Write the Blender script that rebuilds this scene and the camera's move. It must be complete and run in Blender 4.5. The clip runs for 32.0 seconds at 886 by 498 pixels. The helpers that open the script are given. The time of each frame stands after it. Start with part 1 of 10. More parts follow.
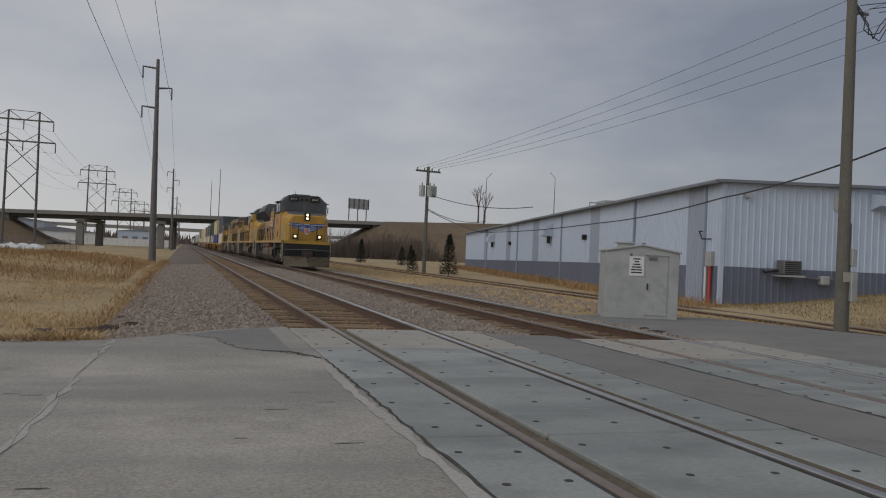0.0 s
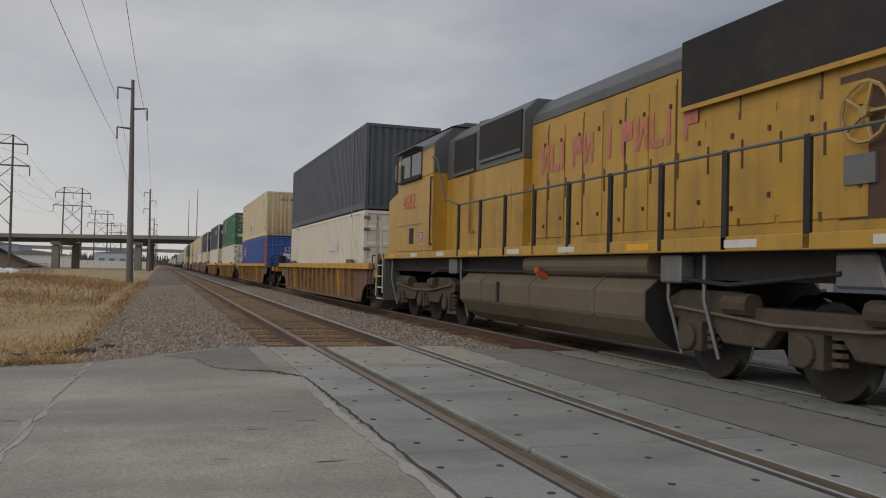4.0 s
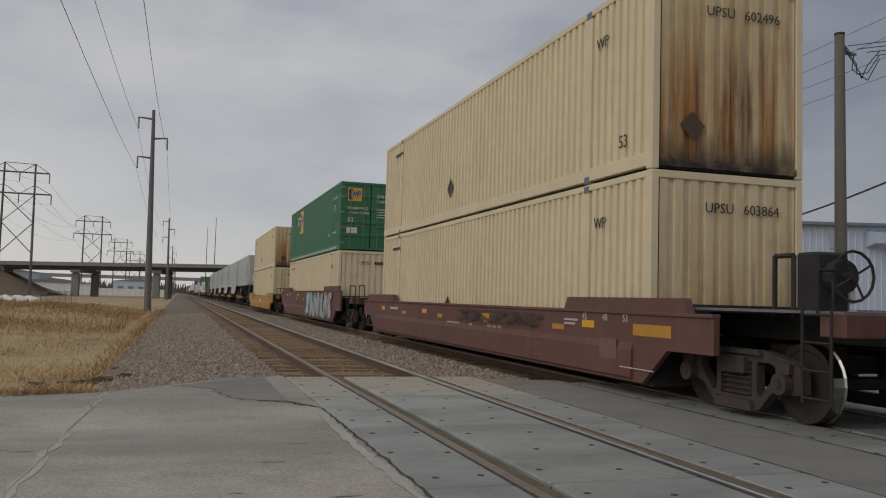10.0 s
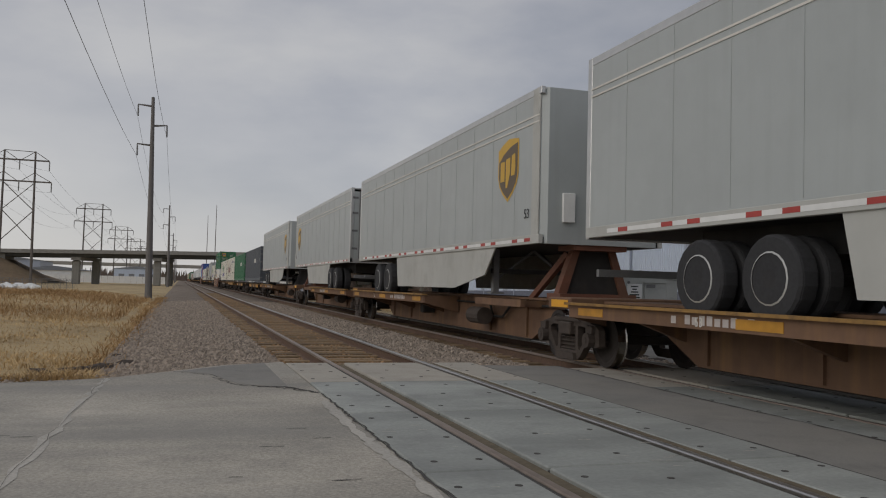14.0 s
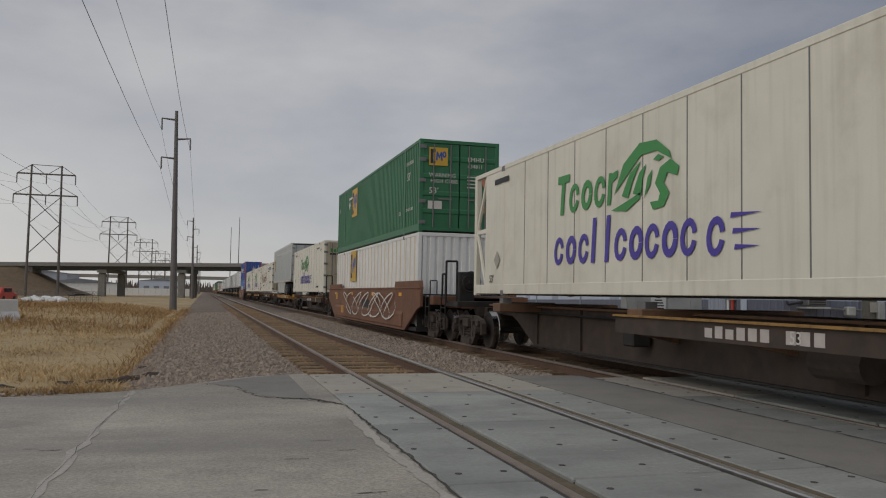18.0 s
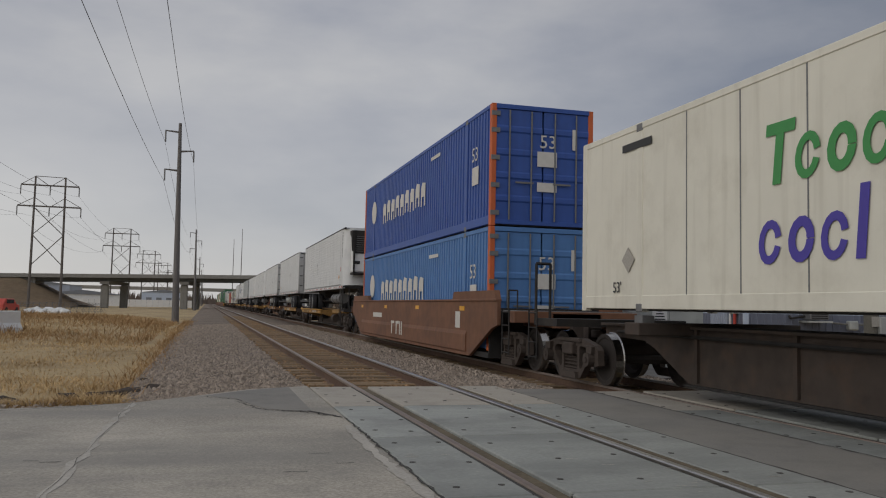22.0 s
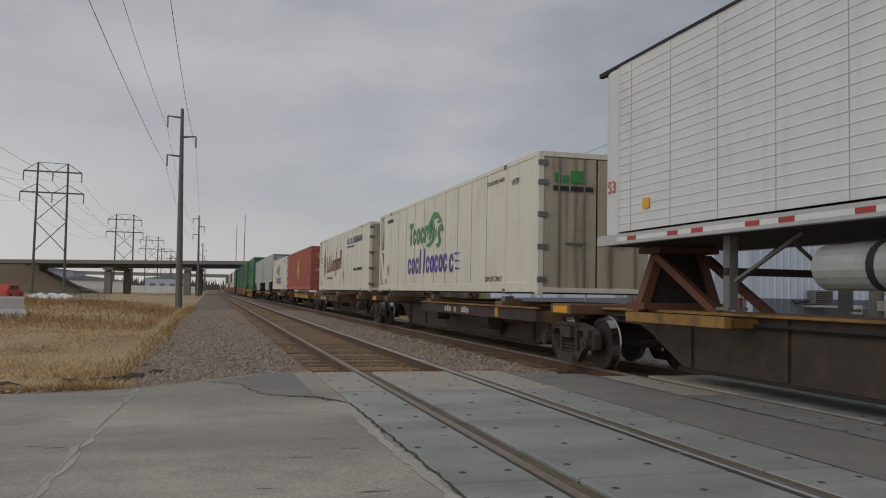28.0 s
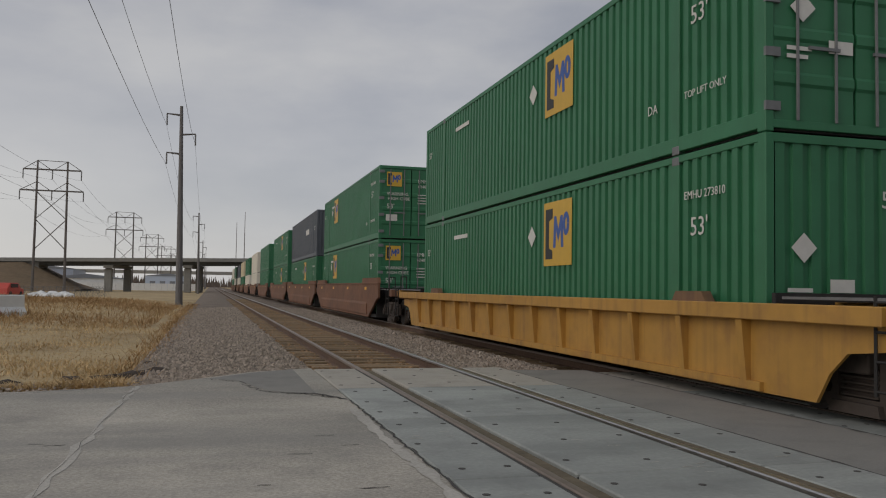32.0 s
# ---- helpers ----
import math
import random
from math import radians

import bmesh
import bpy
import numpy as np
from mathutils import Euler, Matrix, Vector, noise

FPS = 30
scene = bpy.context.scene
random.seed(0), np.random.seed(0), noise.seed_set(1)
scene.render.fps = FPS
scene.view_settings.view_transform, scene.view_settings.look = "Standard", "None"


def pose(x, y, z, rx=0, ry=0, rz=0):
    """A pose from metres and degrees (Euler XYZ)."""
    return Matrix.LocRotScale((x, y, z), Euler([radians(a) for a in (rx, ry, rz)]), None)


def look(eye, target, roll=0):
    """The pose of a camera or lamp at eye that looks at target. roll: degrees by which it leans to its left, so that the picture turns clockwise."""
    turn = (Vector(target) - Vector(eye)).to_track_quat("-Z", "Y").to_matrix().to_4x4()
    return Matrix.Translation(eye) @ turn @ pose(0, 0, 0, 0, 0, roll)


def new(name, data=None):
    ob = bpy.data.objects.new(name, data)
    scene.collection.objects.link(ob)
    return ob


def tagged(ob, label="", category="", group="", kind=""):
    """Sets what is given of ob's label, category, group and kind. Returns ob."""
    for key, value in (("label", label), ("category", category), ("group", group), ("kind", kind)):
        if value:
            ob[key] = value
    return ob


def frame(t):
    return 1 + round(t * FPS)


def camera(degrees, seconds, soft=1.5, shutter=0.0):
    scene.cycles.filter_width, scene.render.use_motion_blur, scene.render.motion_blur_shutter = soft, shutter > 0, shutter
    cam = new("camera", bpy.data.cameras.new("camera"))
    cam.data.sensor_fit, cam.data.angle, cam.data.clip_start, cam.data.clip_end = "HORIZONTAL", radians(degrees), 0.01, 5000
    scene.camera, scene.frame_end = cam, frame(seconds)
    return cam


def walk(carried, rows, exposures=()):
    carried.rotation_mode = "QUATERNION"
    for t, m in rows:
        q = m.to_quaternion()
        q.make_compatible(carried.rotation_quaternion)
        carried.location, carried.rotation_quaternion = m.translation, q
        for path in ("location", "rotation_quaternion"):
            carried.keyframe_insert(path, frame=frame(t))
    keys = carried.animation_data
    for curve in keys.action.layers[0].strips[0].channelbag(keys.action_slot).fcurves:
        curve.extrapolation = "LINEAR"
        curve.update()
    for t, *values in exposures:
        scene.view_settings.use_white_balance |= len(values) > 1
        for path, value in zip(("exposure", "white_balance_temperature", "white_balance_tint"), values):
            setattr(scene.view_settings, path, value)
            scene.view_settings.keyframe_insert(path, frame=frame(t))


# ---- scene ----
cam = camera(56.0, 32.0, soft=1.1)
PATH = [
    (0, (-3.078, 0.745, 1.238), (-2.483, 2.654, 1.251), 2.6),
    (0.5, (-3.073, 0.769, 1.237), (-2.479, 2.679, 1.255), 2.5),
    (1, (-3.069, 0.774, 1.234), (-2.473, 2.683, 1.26), 2.4),
    (1.5, (-3.083, 0.694, 1.244), (-2.484, 2.602, 1.277), 2.4),
    (2, (-3.078, 0.734, 1.238), (-2.474, 2.641, 1.286), 2.9),
    (2.5, (-3.074, 0.744, 1.249), (-2.465, 2.647, 1.32), 2.4),
    (3, (-3.082, 0.735, 1.249), (-2.47, 2.638, 1.329), 2.2),
    (3.5, (-3.078, 0.722, 1.239), (-2.461, 2.624, 1.289), 1.8),
    (5.5, (-3.035, 0.812, 1.229), (-2.329, 2.682, 1.305), 1.0),
    (6, (-3.051, 0.797, 1.23), (-2.391, 2.683, 1.313), 1.4),
    (6.5, (-3.048, 0.812, 1.228), (-2.414, 2.706, 1.324), 1.6),
    (7, (-3.055, 0.835, 1.234), (-2.421, 2.729, 1.344), 1.6),
    (7.5, (-3.054, 0.816, 1.242), (-2.417, 2.707, 1.364), 1.3),
    (8, (-3.054, 0.808, 1.241), (-2.431, 2.705, 1.365), 1.3),
    (8.5, (-3.06, 0.852, 1.245), (-2.432, 2.746, 1.371), 1.6),
    (9, (-3.06, 0.817, 1.242), (-2.445, 2.716, 1.362), 1.5),
    (9.5, (-3.052, 0.824, 1.245), (-2.434, 2.723, 1.364), 1.5),
    (10, (-3.063, 0.822, 1.244), (-2.464, 2.726, 1.364), 1.6),
    (10.5, (-3.047, 0.843, 1.238), (-2.439, 2.744, 1.355), 1.6),
    (11, (-3.051, 0.814, 1.236), (-2.459, 2.721, 1.345), 1.4),
    (11.5, (-3.053, 0.807, 1.235), (-2.447, 2.709, 1.353), 1.4),
    (12, (-3.052, 0.817, 1.236), (-2.467, 2.726, 1.351), 1.3),
    (12.5, (-3.056, 0.814, 1.238), (-2.462, 2.721, 1.346), 1.4),
    (13, (-3.045, 0.808, 1.233), (-2.437, 2.71, 1.341), 1.3),
    (13.5, (-3.051, 0.806, 1.239), (-2.443, 2.708, 1.348), 1.3),
    (14, (-3.048, 0.807, 1.231), (-2.449, 2.713, 1.32), 1.5),
    (14.5, (-3.041, 0.812, 1.234), (-2.445, 2.719, 1.316), 1.2),
    (15, (-3.045, 0.822, 1.232), (-2.463, 2.733, 1.317), 1.0),
    (15.5, (-3.036, 0.835, 1.229), (-2.474, 2.752, 1.323), 1.0),
    (17.5, (-3.056, 0.826, 1.251), (-2.515, 2.75, 1.341), 1.1),
    (18, (-3.053, 0.801, 1.248), (-2.505, 2.721, 1.358), 1.0),
    (18.5, (-3.051, 0.802, 1.255), (-2.505, 2.721, 1.388), 0.9),
    (19, (-3.06, 0.792, 1.251), (-2.521, 2.711, 1.404), 0.9),
    (19.5, (-3.053, 0.817, 1.252), (-2.52, 2.739, 1.401), 1.1),
    (20, (-3.055, 0.814, 1.248), (-2.526, 2.738, 1.394), 1.1),
    (20.5, (-3.058, 0.794, 1.25), (-2.532, 2.719, 1.393), 1.2),
    (21, (-3.043, 0.802, 1.252), (-2.514, 2.727, 1.384), 1.0),
    (21.5, (-3.041, 0.816, 1.247), (-2.5, 2.737, 1.382), 1.1),
    (22, (-3.037, 0.76, 1.255), (-2.496, 2.68, 1.395), 1.2),
    (22.5, (-3.042, 0.774, 1.251), (-2.504, 2.696, 1.382), 1.2),
    (23, (-3.048, 0.778, 1.252), (-2.524, 2.704, 1.382), 1.3),
    (23.5, (-3.042, 0.818, 1.251), (-2.511, 2.742, 1.375), 1.2),
    (24, (-3.046, 0.813, 1.254), (-2.515, 2.737, 1.38), 1.2),
    (24.5, (-3.041, 0.812, 1.248), (-2.515, 2.738, 1.369), 1.2),
    (26.5, (-3.044, 0.817, 1.244), (-2.527, 2.745, 1.358), 1.1),
    (27, (-3.04, 0.819, 1.249), (-2.528, 2.749, 1.357), 1.0),
    (27.5, (-3.04, 0.831, 1.252), (-2.52, 2.76, 1.356), 1.1),
    (28, (-3.037, 0.834, 1.247), (-2.501, 2.758, 1.352), 1.1),
    (28.5, (-3.044, 0.822, 1.246), (-2.51, 2.746, 1.343), 1.1),
    (29, (-3.04, 0.826, 1.248), (-2.505, 2.751, 1.343), 0.9),
    (29.5, (-3.034, 0.822, 1.246), (-2.501, 2.747, 1.343), 0.9),
    (30, (-3.025, 0.831, 1.252), (-2.489, 2.755, 1.35), 0.7),
    (30.5, (-3.031, 0.837, 1.248), (-2.499, 2.762, 1.349), 0.9),
    (31, (-3.032, 0.814, 1.247), (-2.511, 2.743, 1.347), 0.9),
    (31.5, (-3.032, 0.827, 1.245), (-2.504, 2.754, 1.345), 0.8),
    (32, (-3.031, 0.82, 1.248), (-2.495, 2.744, 1.345), 0.9),
]
walk(cam, [(t, look(eye, target, roll)) for t, eye, target, roll in PATH], exposures=[(0.0, -0.13, 6500, 10), (1.0, -0.13, 6500, 10), (2.0, -0.02, 6650, 10), (3.0, 0.00, 6700, 10), (6.0, 0.04, 6700, 10), (8.0, 0.06, 6720, 10), (9.0, -0.04, 6750, 10), (11.0, -0.02, 6700, 10), (14.0, -0.05, 6680, 10), (18.0, -0.10, 6700, 10), (21.0, -0.10, 6700, 10), (23.0, -0.05, 6620, 10), (24.0, -0.16, 6650, 10), (27.0, -0.08, 6720, 10), (29.0, -0.12, 6680, 10), (30.0, -0.08, 6700, 10), (32.0, -0.06, 6700, 10)])

TX, ZR, SPEED = 4.53, -0.05, 30.0     # main track centre, its rail top, metres a second

# ---- world and light ----
world = bpy.data.worlds.new("overcast")
scene.world = world
world.use_nodes = True
wn, wl = world.node_tree.nodes, world.node_tree.links
wn.clear()
w_out, w_bg = wn.new("ShaderNodeOutputWorld"), wn.new("ShaderNodeBackground")
sky = wn.new("ShaderNodeTexSky")
sky.sky_type, sky.sun_disc = "NISHITA", False
sky.sun_elevation, sky.sun_rotation = radians(32), radians(248)
sky_dim = wn.new("ShaderNodeMixRGB")
sky_dim.blend_type = "MULTIPLY"
sky_dim.inputs[0].default_value, sky_dim.inputs[2].default_value = 1, (0.10, 0.10, 0.10, 1)
tc, mp = wn.new("ShaderNodeTexCoord"), wn.new("ShaderNodeMapping")
mp.inputs["Scale"].default_value = (1.6, 1.6, 4.2)
cloud = wn.new("ShaderNodeTexNoise")
cloud.inputs["Scale"].default_value, cloud.inputs["Detail"].default_value, cloud.inputs["Roughness"].default_value = 1.5, 6, 0.52
ramp = wn.new("ShaderNodeValToRGB")
ramp.color_ramp.elements[0].position, ramp.color_ramp.elements[0].color = 0.34, (0.275, 0.300, 0.365, 1)
ramp.color_ramp.elements[1].position, ramp.color_ramp.elements[1].color = 0.66, (0.52, 0.525, 0.545, 1)
mid = ramp.color_ramp.elements.new(0.5)
mid.color = (0.39, 0.405, 0.455, 1)
sep = wn.new("ShaderNodeSeparateXYZ")
# brighter towards the horizon beyond the bridge
hor = wn.new("ShaderNodeMapRange")
hor.inputs[1].default_value, hor.inputs[2].default_value, hor.inputs[3].default_value, hor.inputs[4].default_value = 0.0, 0.32, 1.0, 0.0
side = wn.new("ShaderNodeMapRange")
side.inputs[1].default_value, side.inputs[2].default_value, side.inputs[3].default_value, side.inputs[4].default_value = 0.5, -0.25, 0.0, 1.0
mul = wn.new("ShaderNodeMath")
mul.operation = "MULTIPLY"
glow = wn.new("ShaderNodeMixRGB")
glow.inputs[2].default_value = (0.68, 0.675, 0.675, 1)
mixs = wn.new("ShaderNodeMixRGB")
mixs.inputs[0].default_value = 0.88
wl.new(tc.outputs["Generated"], mp.inputs[0])
wl.new(mp.outputs[0], cloud.inputs["Vector"])
wl.new(cloud.outputs["Fac"], ramp.inputs[0])
wl.new(tc.outputs["Generated"], sep.inputs[0])
wl.new(sep.outputs["Z"], hor.inputs[0])
wl.new(sep.outputs["X"], side.inputs[0])
wl.new(hor.outputs[0], mul.inputs[0])
wl.new(side.outputs[0], mul.inputs[1])
wl.new(mul.outputs[0], glow.inputs[0])
wl.new(ramp.outputs[0], glow.inputs[1])
wl.new(sky.outputs[0], sky_dim.inputs[1])
wl.new(sky_dim.outputs[0], mixs.inputs[1])
wl.new(glow.outputs[0], mixs.inputs[2])
# heavier cloud towards the east
east_rng = wn.new("ShaderNodeMapRange")
east_rng.inputs[1].default_value, east_rng.inputs[2].default_value, east_rng.inputs[3].default_value, east_rng.inputs[4].default_value = 0.25, 0.8, 1.0, 0.72
east_mul = wn.new("ShaderNodeMixRGB")
east_mul.blend_type = "MULTIPLY"
east_mul.inputs[0].default_value = 1
wl.new(sep.outputs["X"], east_rng.inputs[0])
wl.new(mixs.outputs[0], east_mul.inputs[1])
wl.new(east_rng.outputs[0], east_mul.inputs[2])
# an overcast sky grows brighter towards the zenith
zen = wn.new("ShaderNodeMapRange")
zen.inputs[1].default_value, zen.inputs[2].default_value, zen.inputs[3].default_value, zen.inputs[4].default_value = 0.35, 0.95, 1.0, 1.3
zen_mul = wn.new("ShaderNodeMixRGB")
zen_mul.blend_type = "MULTIPLY"
zen_mul.inputs[0].default_value = 1
wl.new(sep.outputs["Z"], zen.inputs[0])
wl.new(east_mul.outputs[0], zen_mul.inputs[1])
wl.new(zen.outputs[0], zen_mul.inputs[2])
wl.new(zen_mul.outputs[0], w_bg.inputs[0])
wl.new(w_bg.outputs[0], w_out.inputs[0])
w_bg.inputs[1].default_value = 1.0

sun = new("sun", bpy.data.lights.new("sun", "SUN"))
sun.data.energy, sun.data.angle, sun.data.color = 0.75, radians(45), (1.0, 0.965, 0.91)
sun.matrix_world = look((-40, -4, 26), (0, 12, 0))


# ---- materials ----
def material(name, colour, rough=0.7, metal=0.0, vary=0.12, grain=6.0, big=0.5, bump=0.15, stain=None, stain_amt=0.0, streak=0.0, streak_col=(0.12, 0.06, 0.03), rand=0.0, bump_scale=None, bump_dist=0.01, bands=None):
    """Noise at two scales over a base colour; optional stains, vertical streaks, and a shift per object."""
    m = bpy.data.materials.new(name)
    m.use_nodes = True
    n, l = m.node_tree.nodes, m.node_tree.links
    b = n["Principled BSDF"]
    b.inputs["Roughness"].default_value, b.inputs["Metallic"].default_value = rough, metal
    co = n.new("ShaderNodeTexCoord")
    fine, wide = n.new("ShaderNodeTexNoise"), n.new("ShaderNodeTexNoise")
    fine.inputs["Scale"].default_value, fine.inputs["Detail"].default_value = grain, 8
    wide.inputs["Scale"].default_value, wide.inputs["Detail"].default_value = big, 4
    for t in (fine, wide):
        l.new(co.outputs["Object"], t.inputs["Vector"])
    add = n.new("ShaderNodeMath")
    add.operation = "ADD"
    l.new(fine.outputs["Fac"], add.inputs[0])
    l.new(wide.outputs["Fac"], add.inputs[1])
    rng = n.new("ShaderNodeMapRange")
    rng.inputs[1].default_value, rng.inputs[2].default_value, rng.inputs[3].default_value, rng.inputs[4].default_value = 0.6, 1.4, 1 - vary, 1 + vary
    l.new(add.outputs[0], rng.inputs[0])
    hsv = n.new("ShaderNodeHueSaturation")
    hsv.inputs["Color"].default_value = (*colour, 1)
    last_val = rng.outputs[0]
    if rand:
        info, rr, mm = n.new("ShaderNodeObjectInfo"), n.new("ShaderNodeMapRange"), n.new("ShaderNodeMath")
        rr.inputs[3].default_value, rr.inputs[4].default_value, mm.operation = 1 - rand, 1 + rand, "MULTIPLY"
        l.new(info.outputs["Random"], rr.inputs[0])
        l.new(rr.outputs[0], mm.inputs[0])
        l.new(last_val, mm.inputs[1])
        last_val = mm.outputs[0]
    l.new(last_val, hsv.inputs["Value"])
    col = hsv.outputs[0]
    if stain:
        sn, sr, mx = n.new("ShaderNodeTexNoise"), n.new("ShaderNodeMapRange"), n.new("ShaderNodeMixRGB")
        sn.inputs["Scale"].default_value, sn.inputs["Detail"].default_value, sn.inputs["Roughness"].default_value = big * 2.3, 7, 0.65
        sr.inputs[1].default_value, sr.inputs[2].default_value, sr.inputs[4].default_value = 0.5, 0.72, stain_amt
        l.new(co.outputs["Object"], sn.inputs["Vector"])
        l.new(sn.outputs["Fac"], sr.inputs[0])
        l.new(sr.outputs[0], mx.inputs[0])
        l.new(col, mx.inputs[1])
        mx.inputs[2].default_value = (*stain, 1)
        col = mx.outputs[0]
    if streak:
        mp_, sn, sr, mx = n.new("ShaderNodeMapping"), n.new("ShaderNodeTexNoise"), n.new("ShaderNodeMapRange"), n.new("ShaderNodeMixRGB")
        mp_.inputs["Scale"].default_value = (3.5, 3.5, 0.22)
        sn.inputs["Scale"].default_value, sn.inputs["Detail"].default_value = 1.6, 6
        sr.inputs[1].default_value, sr.inputs[2].default_value, sr.inputs[4].default_value = 0.52, 0.78, streak
        l.new(co.outputs["Object"], mp_.inputs[0])
        l.new(mp_.outputs[0], sn.inputs["Vector"])
        l.new(sn.outputs["Fac"], sr.inputs[0])
        l.new(sr.outputs[0], mx.inputs[0])
        l.new(col, mx.inputs[1])
        mx.inputs[2].default_value = (*streak_col, 1)
        col = mx.outputs[0]
    if bands:
        sx, sy, amt, dark = bands
        mp_, sn, sr, mx = n.new("ShaderNodeMapping"), n.new("ShaderNodeTexNoise"), n.new("ShaderNodeMapRange"), n.new("ShaderNodeMixRGB")
        mp_.inputs["Scale"].default_value = (sx, sy, 1)
        sn.inputs["Scale"].default_value, sn.inputs["Detail"].default_value, sn.inputs["Roughness"].default_value = 1.0, 5, 0.6
        sr.inputs[1].default_value, sr.inputs[2].default_value, sr.inputs[4].default_value = 0.42, 0.66, amt
        l.new(co.outputs["Object"], mp_.inputs[0])
        l.new(mp_.outputs[0], sn.inputs["Vector"])
        l.new(sn.outputs["Fac"], sr.inputs[0])
        l.new(sr.outputs[0], mx.inputs[0])
        l.new(col, mx.inputs[1])
        mx.inputs[2].default_value = (*dark, 1)
        col = mx.outputs[0]
    l.new(col, b.inputs["Base Color"])
    if bump:
        bp = n.new("ShaderNodeBump")
        bp.inputs["Strength"].default_value, bp.inputs["Distance"].default_value = bump, bump_dist
        if bump_scale:
            bn = n.new("ShaderNodeTexNoise")
            bn.inputs["Scale"].default_value, bn.inputs["Detail"].default_value = bump_scale, 6
            l.new(co.outputs["Object"], bn.inputs["Vector"])
            l.new(bn.outputs["Fac"], bp.inputs["Height"])
        else:
            l.new(fine.outputs["Fac"], bp.inputs["Height"])
        l.new(bp.outputs[0], b.inputs["Normal"])
    return m


def glowing(name, colour, power):
    m = bpy.data.materials.new(name)
    m.use_nodes = True
    b = m.node_tree.nodes["Principled BSDF"]
    b.inputs["Base Color"].default_value = (*colour, 1)
    b.inputs["Emission Color"].default_value, b.inputs["Emission Strength"].default_value = (*colour, 1), power
    return m


def glazing(name, tint):
    m = bpy.data.materials.new(name)
    m.use_nodes = True
    b = m.node_tree.nodes["Principled BSDF"]
    b.inputs["Base Color"].default_value, b.inputs["Roughness"].default_value = (*tint, 1), 0.06
    return m


def rusted_end(name, base, rust, soot):
    """Cream steel with rust runs that thicken downwards from the header and a sooty burn along the sill."""
    m = material(name, base, 0.6, grain=3, big=0.6, vary=0.1, bump=0.06, stain=(0.5, 0.36, 0.19), stain_amt=0.5)
    n, l = m.node_tree.nodes, m.node_tree.links
    b = n["Principled BSDF"]
    col = b.inputs["Base Color"].links[0].from_socket
    co, sp = n.new("ShaderNodeTexCoord"), n.new("ShaderNodeSeparateXYZ")
    l.new(co.outputs["Object"], sp.inputs[0])
    for scale, lo, hi, z0, z1, amt, tint in (((1.5, 1.0, 0.14), 0.36, 0.62, 3.2, 0.9, rust, (0.34, 0.15, 0.035)), ((3.0, 1.0, 0.2), 0.5, 0.64, 2.8, 1.2, rust * 0.85, (0.09, 0.036, 0.013)), ((1.1, 1.0, 1.5), 0.1, 0.55, 0.62, 0.1, soot, (0.022, 0.017, 0.014))):
        mp_, sn, sr, zr, mu, mx = n.new("ShaderNodeMapping"), n.new("ShaderNodeTexNoise"), n.new("ShaderNodeMapRange"), n.new("ShaderNodeMapRange"), n.new("ShaderNodeMath"), n.new("ShaderNodeMixRGB")
        mp_.inputs["Scale"].default_value, mp_.inputs["Location"].default_value = scale, (amt * 7, 0, lo * 9)
        sn.inputs["Scale"].default_value, sn.inputs["Detail"].default_value, sn.inputs["Roughness"].default_value = 1.6, 6, 0.6
        sr.inputs[1].default_value, sr.inputs[2].default_value = lo, hi
        zr.inputs[1].default_value, zr.inputs[2].default_value, zr.inputs[4].default_value = z0, z1, amt
        mu.operation = "MULTIPLY"
        l.new(co.outputs["Object"], mp_.inputs[0])
        l.new(mp_.outputs[0], sn.inputs["Vector"])
        l.new(sn.outputs["Fac"], sr.inputs[0])
        l.new(sp.outputs["Z"], zr.inputs[0])
        l.new(sr.outputs[0], mu.inputs[0])
        l.new(zr.outputs[0], mu.inputs[1])
        l.new(mu.outputs[0], mx.inputs[0])
        l.new(col, mx.inputs[1])
        mx.inputs[2].default_value = (*tint, 1)
        col = mx.outputs[0]
    l.new(col, b.inputs["Base Color"])
    return m


